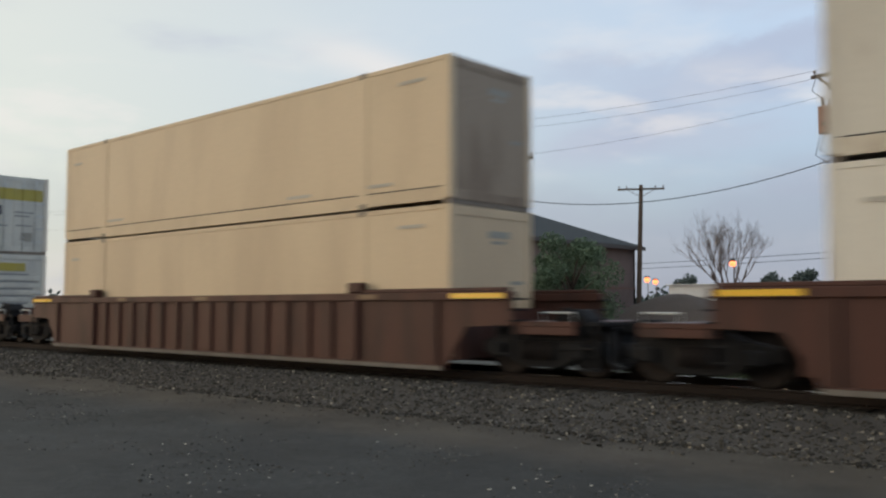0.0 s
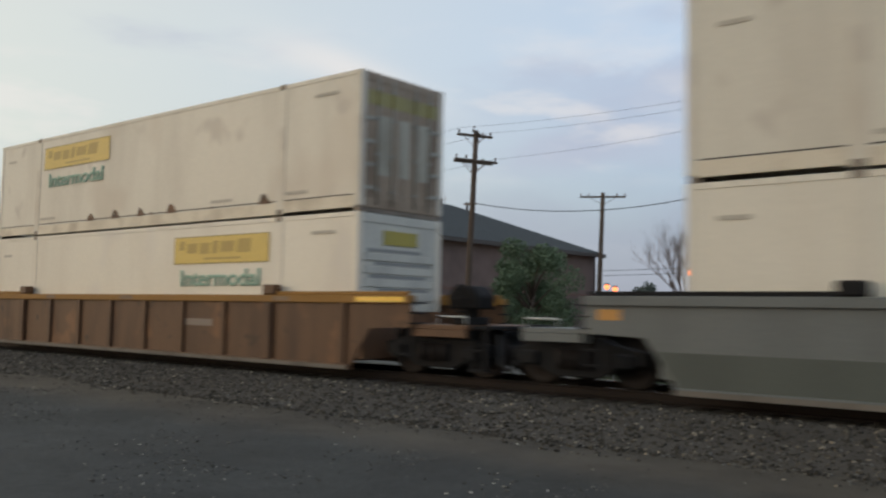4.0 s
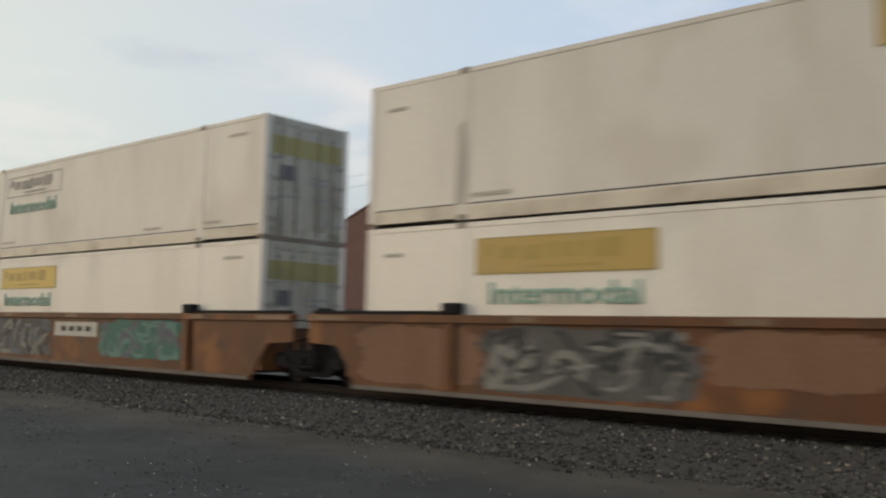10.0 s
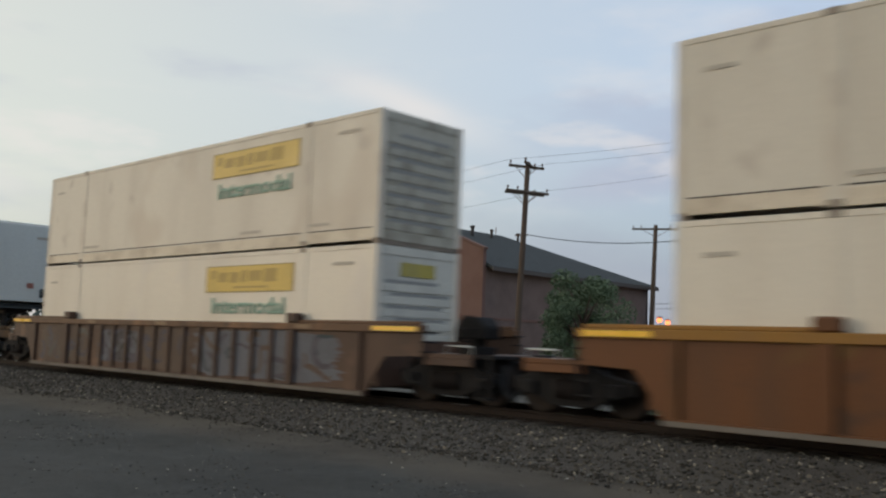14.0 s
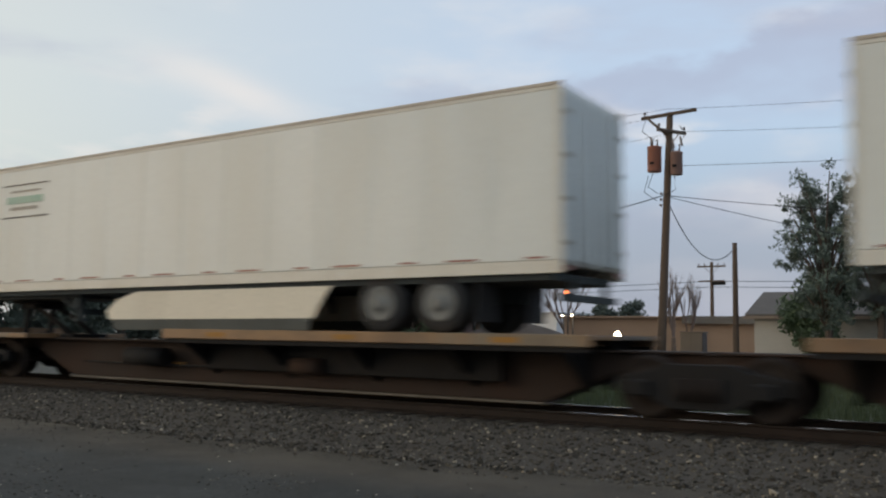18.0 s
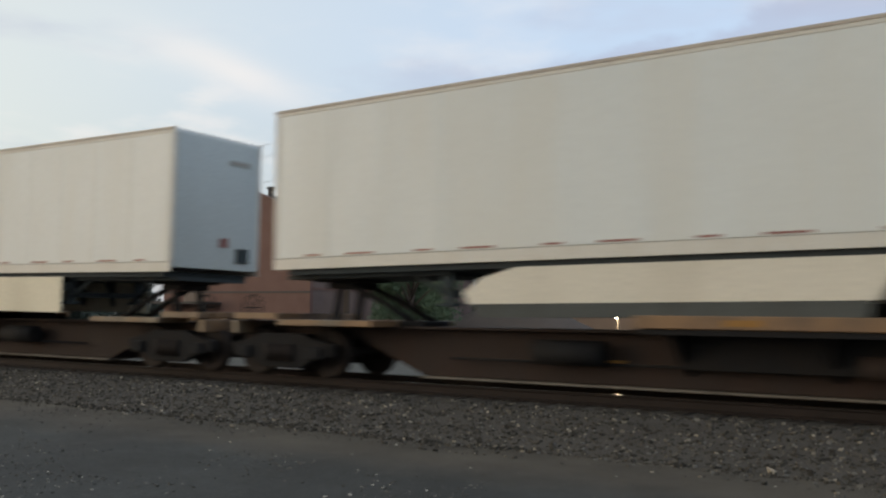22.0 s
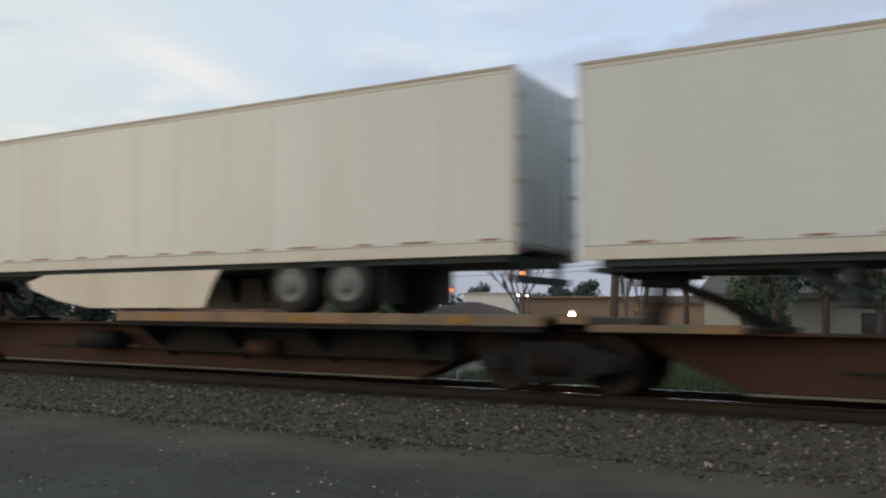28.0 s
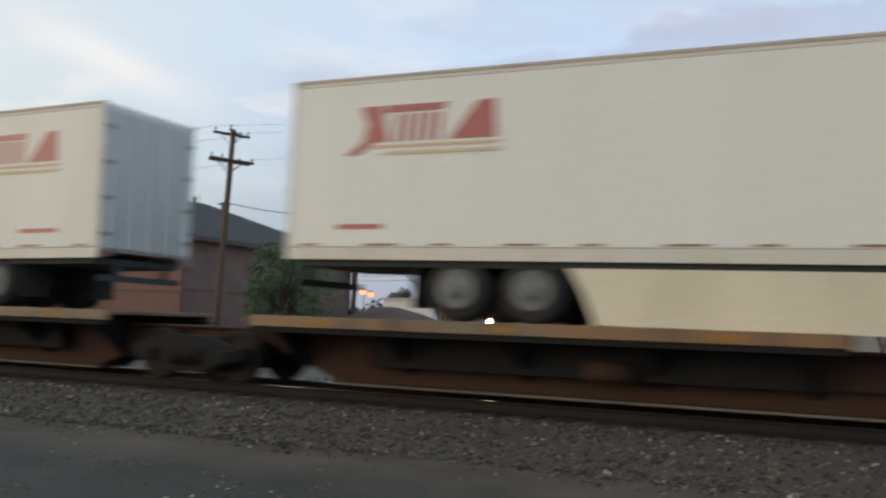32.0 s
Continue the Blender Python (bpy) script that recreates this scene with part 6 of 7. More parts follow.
# pole with a pair of transformers
p3, at3 = pole(-12.7, PY, 10.95, 0.2, 0.045, "leaning dark wooden pole carrying two rusty transformers")
crossarm(p3, at3, 10.85, 2.5, -4, (-1.1,), braces=False, drop=-2)
crossarm(p3, at3, 10.1, 1.6, 60, (-0.7, 0.7))
part("arm_strut", tube(bmesh.new(), [(at3(10.8)[0] - 1.0, -0.12, at3(10.8)[1]), (at3(9.9)[0], -0.14, at3(9.9)[1])], 0.06, 6), "wood", p3)
for dx, z, r, h, m_ in ((-0.52, 8.35, 0.3, 1.1, "rusty"), (0.46, 8.15, 0.26, 0.98, "greytank")):
    tank = part("transformer", lathe([(0.02, 0), (r * 0.95, 0.0), (r, 0.03), (r, h - 0.08), (r * 1.06, h - 0.06), (r * 1.06, h), (r * 0.4, h + 0.06), (0.02, h + 0.07)], 18), m_, p3, "rusty steel transformer tank" if m_ == "rusty" else "dull brown steel transformer tank",
                at=Matrix.Translation((at3(z)[0] + dx, -0.22, at3(z)[1])) @ Matrix.Rotation(radians(90), 4, "X"))
    for k in (-0.12, 0.12):
        part("bushing", tube(bmesh.new(), [(k, h, 0), (k * 1.3, h + 0.32, 0)], [0.05, 0.025], 8), "porcelain", tank)
    part("hanger", boxes((-0.08, 0.08, 0.3, 0.4, 0.2, 0.34)), "black", tank)
for k in range(3):
    part("rack_insulator", lathe([(0.03, -0.06), (0.06, -0.03), (0.03, 0), (0.06, 0.03), (0.03, 0.06)], 8), "porcelain", p3, at=(at3(7.4 - 0.25 * k)[0] - 0.22, -0.1, at3(7.4 - 0.25 * k)[1]))
for a, c, m_ in (((-1.0, -0.1, 10.95), (-0.62, -0.22, 9.75), (-1.15, -0.2, 10.2)), ((0.5, -0.1, 10.3), (0.5, -0.22, 9.4), (0.75, -0.25, 9.8)), ((-0.6, -0.1, 9.9), (-0.45, -0.22, 9.75), (-0.75, -0.3, 9.6)), ((-0.55, -0.3, 8.3), (-0.35, -0.12, 7.4), (-0.75, -0.3, 7.7)), ((0.4, -0.3, 8.1), (-0.1, -0.2, 7.3), (0.45, -0.25, 7.5)), ((-0.8, -0.2, 8.2), (-0.4, -0.12, 7.1), (-0.95, -0.2, 7.5))):
    part("jumper_wire", tube(bmesh.new(), [(at3(p[2])[0] + p[0], p[1], at3(p[2])[1]) for p in (a, m_, c)], 0.016, 5), "wire", p3)
for dx, z in ((-0.75, 9.9), (0.55, 9.8), (0.2, 9.75)):
    part("cutout", tube(bmesh.new(), [(at3(z)[0] + dx, -0.2, at3(z)[1]), (at3(z)[0] + dx + 0.1, -0.24, at3(z)[1] - 0.42)], 0.045, 7), "porcelain", p3)
# bare stub pole and small far pole
p4, at4 = pole(-12.2, 46.3, 6.0, 0.17, 0.0, "short bare wooden stub pole")
p5, at5 = pole(-23.1, 80.0, 7.9, 0.2, 0.0, "small far wooden pole with two crossarms")
crossarm(p5, at5, 7.5, 2.5, 0, (-1.1, -0.6, 0.6, 1.1))
crossarm(p5, at5, 6.2, 2.3, 0, (), braces=False)
part("equipment_box", boxes((-0.1, 1.0, -0.35, 0.0, -0.25, 0.05), bevel=0.02), "black", p5, at=(0.2, 0, at5(6.1)[1]))

for dy, z in ((-0.95, 11.0), (0.95, 10.95), (1.1, 9.5)):
    x1, x3 = -29.85 + dy * 0.38, -12.7 + (0.0 if z > 10 else 0.2)
    z3 = z if z > 10 else 10.2
    strung("overhead_wire", (-90, PY + dy, z - 0.6), (x1, PY + dy, z), 1.2, 0.008)
    strung("overhead_wire", (x1, PY + dy, z), (x3, PY + dy * 0.5, z3), 0.25, 0.007)
    if dy != 0.95:
        strung("overhead_wire", (x3, PY + dy * 0.5, z3), (30, PY + dy, z3 - 0.2), 0.9, 0.008)
strung("service_wire", (-29.7, PY, 7.0), (-12.95, PY, 7.35), 0.95, 0.022, "thick dark service cable")
strung("service_wire", (-12.8, PY, 7.3), (14, PY + 8, 5.6), 0.5, 0.016)
strung("service_wire", (-12.8, PY, 7.25), (2, PY + 14, 4.6), 0.3, 0.016)
strung("service_wire", (-12.8, PY, 7.0), (-12.2, 46.2, 5.7), 1.35, 0.022, "slack dark cable to the stub pole")
strung("service_wire", (-12.75, PY, 8.6), (30, PY, 8.0), 0.5, 0.01)
for z in (6.2, 5.7):
    strung("overhead_wire", (-110, 86, z + 0.6), (-23.1, 80, z), 0.8, 0.025)
    strung("overhead_wire", (-23.1, 80, z), (40, 76, z + 0.3), 0.5, 0.025)


# ---- buildings ----
def house():
    h = thing("apartment_house", pose(-44.8, 44.0, GROUND), "two-storey brown stucco house with a dark hipped shingle roof", "house")
    g = -GROUND
    gable = [(-6.8, 0), (6.8, 0), (6.8, 7.2 + g), (0, 9.8 + g), (-6.8, 7.2 + g)]
    w = part("gable_wall", prism(gable, 0, 0.3), "brick", h, "plain reddish-brown stucco gable wall")
    part("coping", prism([(-6.9, 7.2 + g), (0, 9.84 + g), (6.9, 7.2 + g), (6.9, 7.33 + g), (0, 9.99 + g), (-6.9, 7.33 + g)], -0.06, 0.36), "brick", w)
    part("band", boxes((-6.82, 6.82, -0.03, 0.0, 2.5 + g, 2.62 + g)), "trim", w)
    for side in (-1, 1):
        a, b = sorted((side * 6.5, side * 6.8))
        s_ = part("side_wall", boxes((a, b, 0.3, 20.3, 0, 6.05 + g)), "brickside", h, "shaded brown stucco side wall")
        if side > 0:
            part("band", boxes((6.8, 6.84, 0.3, 20.3, 2.7 + g, 2.85 + g)), "brick", s_, "pale string course")
    part("back_wall", boxes((-6.8, 6.8, 20.0, 20.3, 0, 6.05 + g)), "brickside", h)
    e, r_, zr, ze = 7.35, 0.0, 9.5 + g, 6.12 + g
    def slope(points, name):
        bm = bmesh.new()
        top = [bm.verts.new(p) for p in points]
        low = [bm.verts.new((p[0], p[1], p[2] - 0.22)) for p in points]
        n = len(points)
        bm.faces.new(top), bm.faces.new(low[::-1])
        for i in range(n):
            bm.faces.new((top[i], low[i], low[(i + 1) % n], top[(i + 1) % n]))
        bmesh.ops.recalc_face_normals(bm, faces=bm.faces[:])
        part(name, bm, "roof", h, "dark shingle roof slope")
    slope([(e, 0.31, ze), (e, 20.9, ze), (0, 10.0, zr), (0, 0.31, zr)], "roof")
    slope([(-e, 0.31, ze), (0, 0.31, zr), (0, 10.0, zr), (-e, 20.9, ze)], "roof")
    slope([(e, 20.9, ze + 0.003), (-e, 20.9, ze + 0.003), (0, 10.0, zr + 0.003)], "hip")
    part("fascia", boxes((e - 0.02, e + 0.06, 0.31, 20.95, ze - 0.3, ze - 0.02)), "trim", h)
    for x, y, hh, r in ((1.0, 2.4, 0.75, 0.22), (1.2, 5.2, 0.6, 0.13), (1.0, 7.6, 0.5, 0.1), (0.8, 11.0, 0.5, 0.1)):
        z = zr - x / 7.35 * 3.38
        v = part("vent_pipe", tube(bmesh.new(), [(x, y, z - 0.3), (x, y, z + hh)], r, 10), "trim", h)
        part("cap", tube(bmesh.new(), [(x, y, z + hh), (x, y, z + hh + 0.12)], [r * 1.5, r * 1.3], 10), "trim", v)
    part("satellite_dish", tube(bmesh.new(), [(0.4, 8.8, zr), (0.4, 8.8, zr + 0.5)], 0.03, 6), "greytank", h)
    # stair landing and white slatted railing at the foot of the gable wall
    part("landing", boxes((-6.5, -1.0, -1.6, 0.0, 1.75 + g, 1.9 + g)), "trim", h)
    for k in range(9):
        part("railing_slat", boxes((-2.9 + k * 0.2, -2.78 + k * 0.2, -1.62, -1.56, 1.9 + g, 2.5 + g)), "whitemark", h)
    part("landing_post", boxes((-1.2, -1.0, -1.6, -1.4, 0, 1.9 + g)), "trim", h)


house()


def shed(name, x0, x1, y0, y1, top, wall, roof, label, pitch=0.6, windows=0):
    b = thing(name, pose((x0 + x1) / 2, y0, GROUND), label, "building")
    w, d, z = (x1 - x0) / 2, y1 - y0, top - GROUND - pitch
    for a in ((-w, w, 0, 0.25), (-w, w, d - 0.25, d), (-w, -w + 0.25, 0.25, d - 0.25), (w - 0.25, w, 0.25, d - 0.25)):
        part("wall", boxes((*a, 0, z)), wall, b)
    part("roof", prism([(-0.4, z), (-0.4, z + 0.12), (d / 2, z + pitch), (d + 0.4, z + 0.12), (d + 0.4, z)], -w - 0.4, w + 0.4, axis="x"), roof, b)
    for k in range(windows):
        x = -w + (k + 0.5) * 2 * w / windows
        win = part("window", boxes((x - 0.6, x + 0.6, -0.05, -0.005, 1.0, 2.0)), "trim", b)
        part("pane", boxes((x - 0.52, x + 0.52, -0.06, -0.045, 1.06, 1.94)), "glass", win)
    return b


tan = shed("tan_warehouse", -32.6, -13.5, 70, 84, 3.0, "tanwall", "tanwall", "long low tan block warehouse with a flat parapet", 0.25, 0)
shed("white_warehouse", -61, -53.3, 112, 130, 4.6, "white_roof", "white_roof", "low white metal warehouse, far behind the track", 0.3)
part("fascia", boxes((0.6, 9.9, -0.42, -0.40, 2.86, 3.44)), "roof_band", tan, "weathered grey fascia board")
h2 = shed("bungalow", -12.7, 13.5, 52, 60, 4.0, "housewall", "houseroof", "long low beige bungalow with a grey-brown shingle roof", 1.55, 0)
for x in (-9.6, -4.2, 3.4, 8.6):
    win = part("window", boxes((x - 0.8, x + 0.8, -0.05, -0.004, 1.0, 2.1)), "trim", h2)
    part("pane", boxes((x - 0.7, x - 0.03, -0.06, -0.045, 1.08, 2.02)), "glass", win)
    part("pane", boxes((x + 0.03, x + 0.7, -0.06, -0.045, 1.08, 2.02)), "glass", win)
part("fascia", boxes((-13.6, 13.6, -0.46, -0.41, 2.86, 3.02)), "whitemark", h2)


def soil_mound():
    """A rounded heap of dug soil before the warehouses."""
    verts, faces = [], []
    n, m = 40, 12
    for j in range(m + 1):
        for i in range(n):
            a, q = 2 * math.pi * i / n, j / m
            r = 5.6 * q * (1 + 0.12 * noise.noise((math.cos(a) * 1.5, math.sin(a) * 1.5, 2)))
            z = 2.85 * (1 - q ** 1.7) ** 1.25 + 0.15 * noise.noise((r * math.cos(a), r * math.sin(a), 5)) * (1 - q) - 0.1 * q
            verts.append((r * math.cos(a) * 1.45, r * math.sin(a), z))
    for j in range(m):
        for i in range(n):
            faces.append((j * n + i, (j + 1) * n + i, (j + 1) * n + (i + 1) % n, j * n + (i + 1) % n))
    me = bpy.data.meshes.new("soil_mound")
    me.from_pydata(verts, [], faces)
    me.polygons.foreach_set("use_smooth", [True] * len(faces))
    me.materials.append(M["heap"])
    ob = tagged(new("soil_mound", me), "rounded grey-brown mound of soil behind the track", "soil mound")
    ob.matrix_basis = pose(-32.0, 60, GROUND - 0.05)


soil_mound()


def yard_cabinet():
    c = thing("utility_cabinet", pose(*polar(17.2, 60), GROUND), "dark grey steel utility cabinet in the warehouse yard", "cabinet")
    part("body", boxes((-0.75, 0.75, -0.5, 0.5, 0, 2.1), bevel=0.03), "trim", c)
    part("lid", boxes((-0.8, 0.8, -0.55, 0.55, 2.1, 2.18), bevel=0.02), "trim", c)
    for side in (-1, 1):
        part("door", boxes((*sorted((side * 0.02, side * 0.7)), -0.52, -0.5, 0.12, 2.0)), "trim", c)


# ---- street lamps ----
def street_lamp(x, y, z, glow_m, r, label, low=0.0):
    p = thing("street_lamp", pose(x, y, GROUND), label, "street lamp", "lit lamps behind the track")
    part("post", tube(bmesh.new(), [(0, 0.12, 0), (0, 0.12, z - GROUND + 0.1)], [0.08, 0.05], 8), "trim", p)
    part("arm", tube(bmesh.new(), [(0, 0.12, z - GROUND + 0.08), (0, -0.05, z - GROUND + 0.12)], 0.035, 6), "trim", p)
    part("hood", lathe([(0.02, 0), (r * 1.1, 0.02), (r * 1.2, 0.1), (0.05, 0.2)], 12), "trim", p, at=Matrix.Translation((0, -0.1, z - GROUND + r * 0.75)) @ Matrix.Rotation(radians(90), 4, "X"))
    bm = bmesh.new()
    bmesh.ops.create_icosphere(bm, subdivisions=2, radius=r, matrix=Matrix.Translation((0, -0.1, z - GROUND)))
    part("lens", bm, glow_m, p, "glowing lens")


def polar(az, y):
    return -y * math.tan(radians(az)), y


yard_cabinet()
street_lamp(*polar(24.8, 68), 1.2 + 74.9 * math.tan(radians(2.68)), "lamp_orange", 0.25, "orange sodium street lamp, lit, before a bare tree")
street_lamp(*polar(29.85, 100), 1.2 + 115 * math.tan(radians(1.76)), "lamp_orange", 0.34, "orange sodium street lamp, lit, far away")
street_lamp(*polar(29.35, 104), 1.2 + 119 * math.tan(radians(1.62)), "lamp_orange", 0.34, "orange sodium street lamp, lit, far away")
for az, el in ((25.05, 1.3), (24.5, 1.28), (24.75, -0.1)):
    street_lamp(*polar(az, 66), 1.2 + 72 * math.tan(radians(el)), "lamp_white", 0.07, "small white lamp, lit, by the warehouse")
street_lamp(*polar(21.69, 55), 1.31, "lamp_white", 0.22, "bright white flood lamp on a short post, lit")
flood = new("flood_light", bpy.data.lights.new("flood_light", "POINT"))
flood.data.energy, flood.data.color, flood.data.shadow_soft_size = 170, (1.0, 0.78, 0.46), 0.2
flood.location = (*polar(21.69, 54.5), 1.35)


# ---- trees ----
def leaves(rnd, centres, count, size, name, material, parent):
    """A crown of small folded leaf clumps round the ends of the limbs."""
    verts, faces = [], []
    for _ in range(count):
        c, rad = centres[rnd.randrange(len(centres))]
        d = Vector((rnd.gauss(0, 1), rnd.gauss(0, 1), rnd.gauss(0, 1))).normalized() * rad * (rnd.random() ** 0.45)
        p = Vector(c) + Vector((d.x, d.y, d.z * 0.8))
        a = Vector((rnd.gauss(0, 1), rnd.gauss(0, 1), rnd.gauss(0, 1))).normalized()
        b = a.orthogonal().normalized()
        s_ = size * (0.5 + rnd.random())
        k = len(verts)
        verts += [p - a * s_, p + b * s_ * 0.45, p + a * s_, p - b * s_ * 0.45 + Vector((0, 0, -0.2 * s_))]
        faces.append((k, k + 1, k + 2, k + 3))
    me = bpy.data.meshes.new(name)
    me.from_pydata(verts, [], faces)
    me.materials.append(M[material])
    return part(name, me, material, parent)


def leafy_tree(x, y, height, spread, seed, material, label, count=2600, size=0.22, trunk=0.22, low=0.25, blobs=16, clump=1.0):
    rnd = random.Random(seed)
    t = thing("tree", pose(x, y, GROUND), label, "tree")
    part("trunk", tube(bmesh.new(), [(0, 0, -0.2), (0.1, 0, height * 0.25), (-0.05, 0.1, height * 0.55)], [trunk, trunk * 0.75, trunk * 0.4], 9), "bark", t)
    centres = []
    for k in range(blobs):
        z = height * (low + (0.96 - low) * (k + 0.5) / blobs)
        f = math.sin(math.pi * min(1, max(0.12, (1.02 - z / height) / (1.02 - low)))) ** 0.6
        a = rnd.random() * 6.28
        r = spread * f * (0.35 + 0.6 * rnd.random())
        p = (math.cos(a) * r, math.sin(a) * r, z)
        part("limb", tube(bmesh.new(), [(0, 0, z * 0.55), (p[0] * 0.5, p[1] * 0.5, z * 0.82), p], [trunk * 0.35, trunk * 0.2, 0.02], 5), "bark", t)
        if clump >= 1:
            centres.append((p, spread * (0.3 + 0.22 * rnd.random())))
        else:
            for q in (1.0, 0.8, 0.6):
                centres.append(((p[0] * q + rnd.gauss(0, 0.3), p[1] * q + rnd.gauss(0, 0.3), p[2] * (0.82 + 0.18 * q) + rnd.gauss(0, 0.25)), clump * spread * (0.2 + 0.3 * rnd.random())))
                centres.append(((p[0] * q + rnd.gauss(0, 0.35), p[1] * q + rnd.gauss(0, 0.35), p[2] * (0.82 + 0.18 * q) - 0.3 - 0.7 * rnd.random()), clump * spread * (0.12 + 0.16 * rnd.random())))
    leaves(rnd, centres, int(count * 2.2), size * 0.62, "crown", material, t)
    return t


def bare_tree(x, y, height, seed, label, spread=0.5, levels=5, boughs=4, slim=1.0):
    rnd = random.Random(seed)
    t = thing("bare_tree", pose(x, y, GROUND), label, "tree")
    def grow(bm, p, d, length, r, level):
        q = p + d * length
        tube(bm, [p, p.lerp(q, 0.5) + Vector((rnd.uniform(-1, 1), rnd.uniform(-1, 1), 0)) * length * 0.05, q], [r, r * 0.8, r * 0.6], 5 if level < 3 else 3, caps=False)
        if level < levels:
            for k in range(3 if level < 3 else 2 + rnd.randrange(2)):
                n = (d + Vector((rnd.gauss(0, spread), rnd.gauss(0, spread), 0.25 + rnd.gauss(0, spread * 0.4)))).normalized()
                grow(bm, p.lerp(q, 0.45 + 0.55 * rnd.random()), n, length * rnd.uniform(0.55, 0.82), r * 0.58, level + 1)
    trunk = bmesh.new()
    tube(trunk, [(0, 0, -0.2), (0.02, 0, height * 0.22)], [height * 0.024 * slim, height * 0.019 * slim], 8)
    part("trunk", trunk, "bark", t)
    for k in range(boughs):
        bm = bmesh.new()
        grow(bm, Vector((0, 0, height * (0.14 + 0.07 * rnd.random()))), Vector((rnd.gauss(0, spread * 0.8), rnd.gauss(0, spread * 0.8), 1)).normalized(), height * 0.25, height * 0.011 * slim, 1)
        part("branch", bm, "twig", t)
    return t


leafy_tree(-30.6, 44.5, 5.9, 2.5, 11, "leaf", "dark green bushy tree beside the brown house", 7000, 0.14, low=0.08, blobs=20)
leafy_tree(-32.6, 46.0, 5.2, 2.0, 12, "leaf", "dark green bushy tree beside the brown house", 5000, 0.14, low=0.08)
leafy_tree(-7.9, 46, 10.1, 2.5, 13, "leaf2", "tall grey-green tree with drooping ragged foliage", 8600, 0.125, low=0.3, blobs=44, clump=0.5)
leafy_tree(-5.7, 46.5, 10.5, 2.3, 28, "leaf2", "tall grey-green tree with drooping ragged foliage", 7800, 0.125, low=0.35, blobs=40, clump=0.5)
leafy_tree(-3.4, 47, 8.4, 2.0, 14, "leaf2", "grey-green tree with ragged foliage", 5600, 0.125, low=0.35, blobs=30, clump=0.5)
leafy_tree(-8.9, 48.5, 5.0, 2.0, 15, "leaf", "dark green shrub below a tall tree", 4200, 0.16, low=0.1)
leafy_tree(-66.5, 75, 13.6, 2.4, 16, "fartree", "dark round tree behind the house roof", 1800, 0.3, low=0.5)
leafy_tree(-62.5, 43.5, 7.6, 3.0, 17, "fartree", "dark green bushy tree near the brown house", 2600, 0.3, low=0.08)
leafy_tree(-65.0, 41.0, 6.3, 2.6, 18, "fartree", "dark green bushy tree near the brown house", 2600, 0.3, low=0.08)
leafy_tree(-60.5, 47.5, 5.6, 2.4, 27, "fartree", "low dark green tree near the brown house", 2000, 0.3, low=0.08)
leafy_tree(*polar(22.5, 95), 5.2, 2.6, 31, "fartree", "far dark leafy tree behind the tan warehouse", 1500, 0.3, low=0.2)
leafy_tree(*polar(20.9, 95), 5.6, 2.4, 32, "fartree", "far dark leafy tree behind the tan warehouse", 1500, 0.3, low=0.2)
leafy_tree(*polar(27.5, 138), 6.8, 3.2, 33, "fartree", "far dark leafy tree behind the white warehouse", 1300, 0.4, low=0.2)
leafy_tree(4.5, 40, 3.4, 2.2, 19, "weed", "dry brown bush behind the track", 2200, 0.16, low=0.05)
bare_tree(*polar(24.95, 76), 13.4, 21, "tall leafless rounded tree behind a street lamp", 0.36, 7, 7, 0.55)
bare_tree(*polar(18.4, 64), 8.0, 22, "slim leafless tree behind the warehouse yard", 0.2)
bare_tree(*polar(17.5, 66), 7.2, 23, "slim leafless tree behind the warehouse yard", 0.2)
bare_tree(*polar(1.3, 46), 7.8, 24, "leafless grey-brown tree before the bungalow", 0.42, 6, 6, 0.7)
bare_tree(*polar(-1.2, 44), 6.6, 25, "leafless grey-brown tree before the bungalow", 0.42, 6, 6, 0.7)
bare_tree(*polar(-5.0, 45), 5.6, 26, "leafless grey-brown tree before the bungalow", 0.42, 6, 6, 0.7)
leafy_tree(*polar(-3.0, 64), 6.9, 1.7, 34, "leaf", "dark green tree behind the bungalow roof", 2200, 0.2, low=0.2)


def far_woods():
    rnd = random.Random(40)
    verts, faces = [], []
    for k in range(150):
        az = rnd.uniform(-12, 75)
        d = rnd.uniform(170, 230)
        x, y = -d * math.sin(radians(az)), d * math.cos(radians(az))
        r, h = rnd.uniform(3, 6), rnd.uniform(2.5, 6.5)
        for j in range(90):
            a, b = rnd.random() * 6.28, rnd.random()
            p = Vector((x + math.cos(a) * r * math.sqrt(b), y + math.sin(a) * r * math.sqrt(b), GROUND + h * rnd.random() ** 0.7 * (1 - 0.4 * b)))
            u = Vector((rnd.gauss(0, 1), rnd.gauss(0, 1), rnd.gauss(0, 1))).normalized()
            w = u.orthogonal().normalized()
            k0 = len(verts)
            verts.extend([p - u * 0.6, p + w * 0.4, p + u * 0.6, p - w * 0.4])
            faces.append((k0, k0 + 1, k0 + 2, k0 + 3))
    me = bpy.data.meshes.new("far_trees")
    me.from_pydata(verts, [], faces)
    me.materials.append(M["fartree"])
    tagged(new("far_trees", me), "low dark line of distant trees", "trees", kind="stuff")


far_woods()


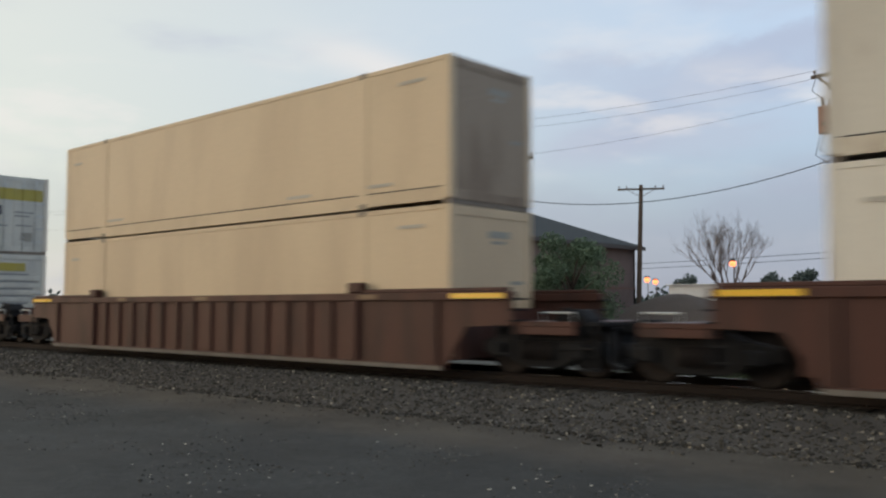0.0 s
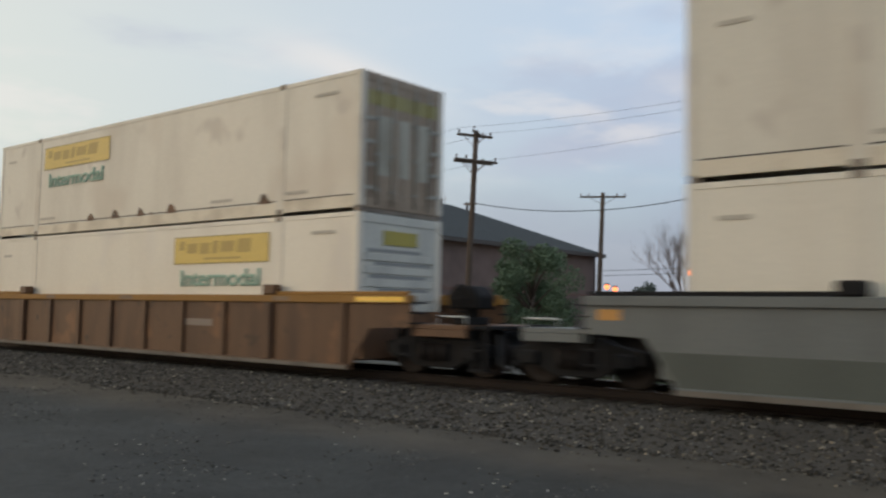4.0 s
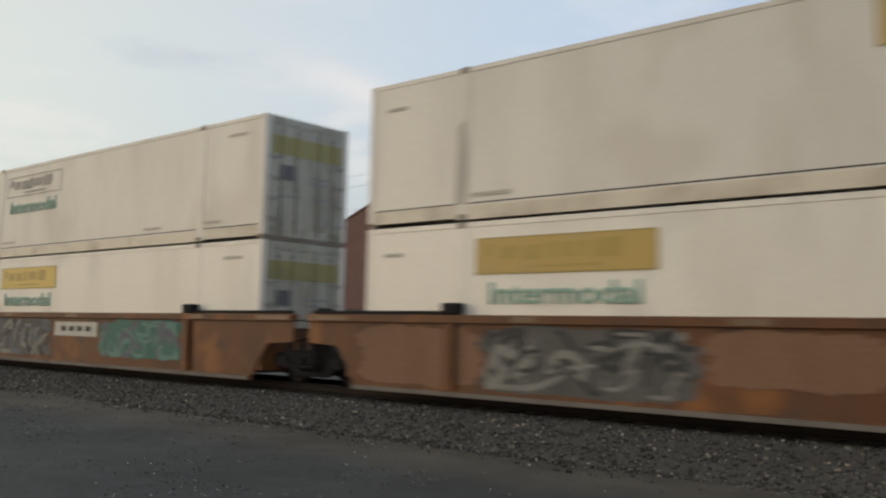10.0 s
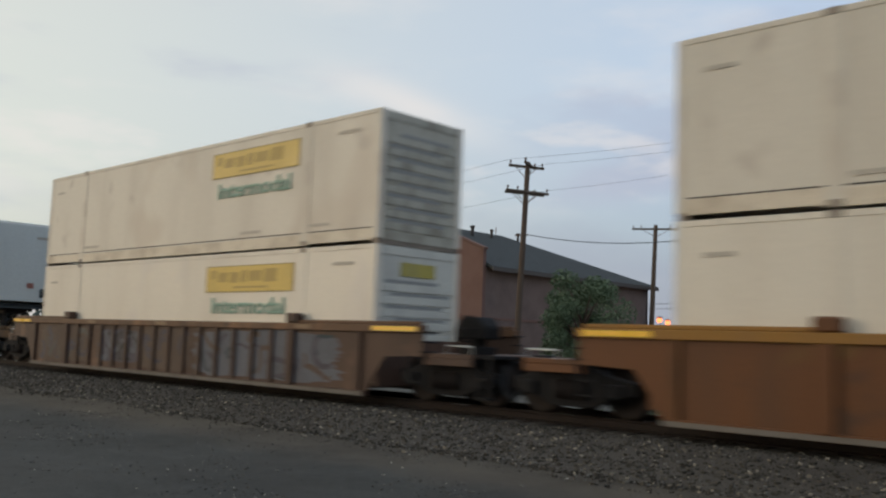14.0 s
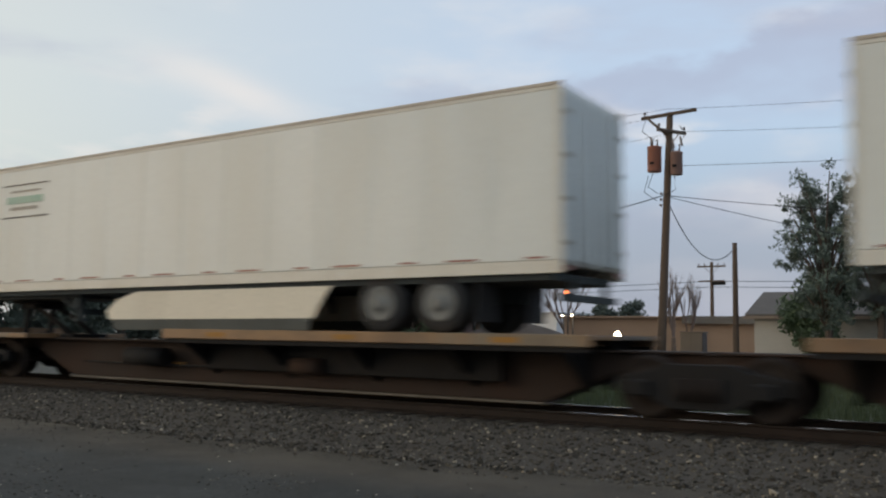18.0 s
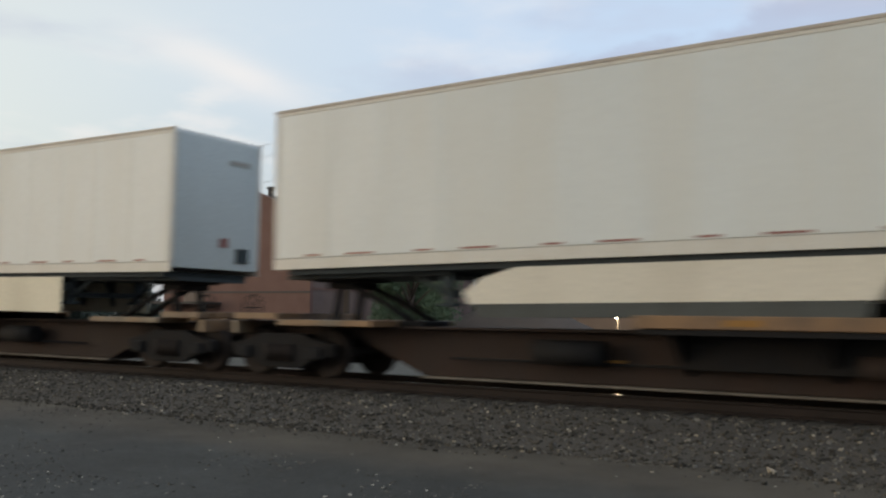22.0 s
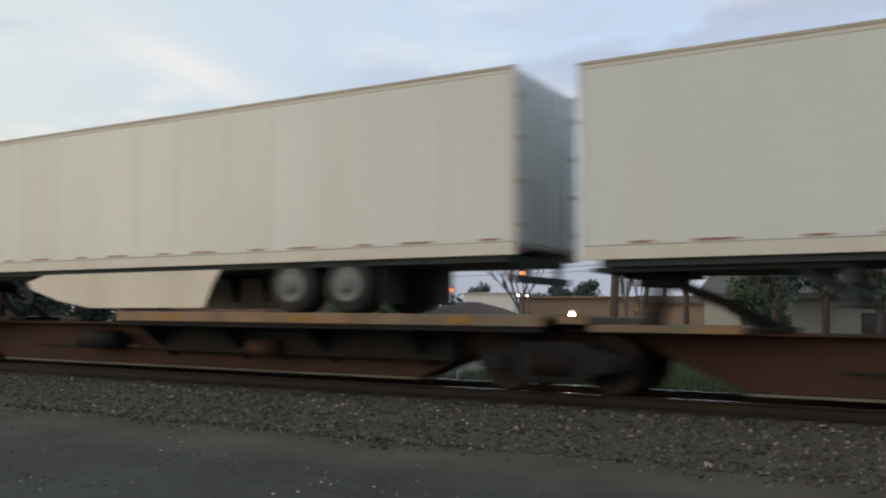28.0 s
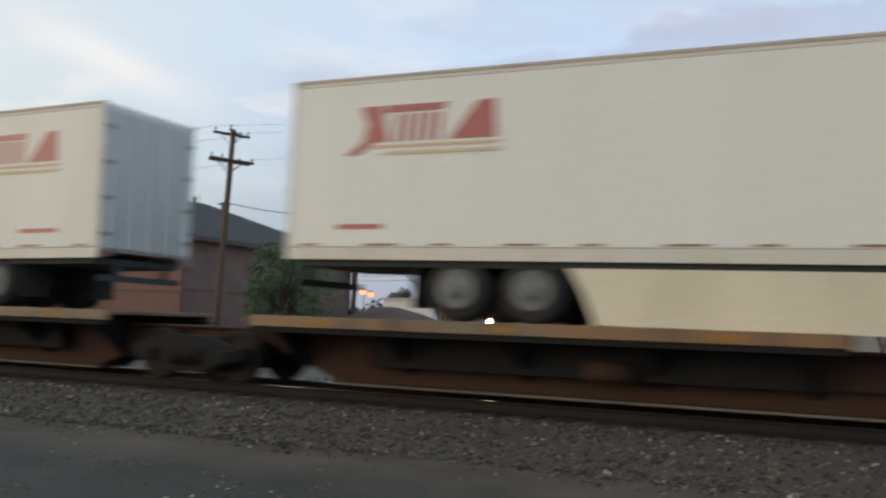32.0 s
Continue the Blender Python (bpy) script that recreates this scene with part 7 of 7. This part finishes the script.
def weeds():
    """Dry grass beyond the track."""
    r = random.Random(50)
    verts, faces = [], []
    clumps = [(-45 + r.random() * 62, 36 + r.random() * 14, 0.8 + r.random() * 1.6) for _ in range(60)]
    for _ in range(9000):
        cx, cy, cr = clumps[r.randrange(60)]
        x, y = cx + r.gauss(0, cr), max(33, cy + r.gauss(0, cr))
        h = 0.04 + 0.22 * r.random() ** 2
        a = r.random() * 3.14
        dx, dy = math.cos(a) * 0.05, math.sin(a) * 0.05
        k = len(verts)
        lx, ly = r.gauss(0, 0.12), r.gauss(0, 0.12)
        verts.extend([(x - dx, y - dy, GROUND - 0.12), (x + dx, y + dy, GROUND - 0.12), (x + lx, y + ly, GROUND + h)])
        faces.append((k, k + 1, k + 2))
    me = bpy.data.meshes.new("dry_weeds")
    me.from_pydata(verts, [], faces)
    me.materials.append(M["weed"])
    tagged(new("dry_weeds", me), "dry brown weeds beyond the track", "weeds", kind="stuff")


weeds()


def verge():
    """Low green grass between the track and the dirt road."""
    r = random.Random(51)
    verts, faces = [], []
    for k in range(50000):
        # a strip along the ballast, and a wider rank lawn before the bungalow
        lawn = k >= 14000
        x, y = (-14.5 + r.random() * 27, 17.4 + r.random() * 22) if lawn else (-36 + r.random() * 48, 17.4 + r.random() ** 1.5 * 3.2)
        if noise.noise((x * 0.25, y * 0.4, 7)) + (0.3 * (x + 13) if lawn else 0.012 * (x + 14)) < 0:
            continue
        h, a = 0.05 + (0.26 if lawn else 0.16) * r.random(), r.random() * 3.14
        w = 0.035 if lawn else 0.02
        dx, dy, lx, ly = math.cos(a) * w, math.sin(a) * w, r.gauss(0, 0.06), r.gauss(0, 0.06)
        k = len(verts)
        verts.extend([(x - dx, y - dy, GROUND - 0.15), (x + dx, y + dy, GROUND - 0.15), (x + lx, y + ly, GROUND + h)])
        faces.append((k, k + 1, k + 2))
    me = bpy.data.meshes.new("verge_grass")
    me.from_pydata(verts, [], faces)
    me.materials.append(M["grass"])
    tagged(new("verge_grass", me), "patchy low green grass along the far side of the track", "grass", kind="stuff")


verge()


# ---- what moves ----
def motions():
    # the slack of the couplings lets the train surge a little
    surge = ((0, -.17), (.5, 0), (1, .3), (1.5, .1), (2, .18), (2.5, -.08), (3, -.19), (3.5, 0), (4, .26), (4.5, .25), (5.5, .15), (6.5, .06), (7, 0), (7.5, -.2), (8, -.3), (8.5, .05), (9, -.02), (9.5, .02), (10, -.36), (10.5, -.2), (11, .17), (11.6, .24),
             (12, .08), (12.5, -.2), (13, -.42), (13.5, .1), (14, .1), (14.5, -.04), (16, 0), (22, 0), (29, 0), (29.5, -.1), (30, .05), (30.4, .25), (31, .18), (31.5, 0), (32, -.12))
    for ob, s, y, z, tilt in ROLLING:
        walk(ob, [(t, pose(s + SPEED * t + d, y, z, 0, tilt, 0)) for t, d in surge])
    # wheels: one turn of the rim for each circumference rolled, all wheelsets alike
    turn = math.degrees(SPEED / 0.46) / FPS
    lead = WHEELS[0]
    walk(lead, [(k / FPS, pose(0, 0, 0, 0, turn * k, 0)) for k in range(32 * FPS + 1)])
    act = lead.animation_data
    for w in WHEELS[1:]:
        w.rotation_mode = "QUATERNION"
        keys = w.animation_data_create()
        keys.action = act.action
        keys.action_slot = act.action_slot


motions()
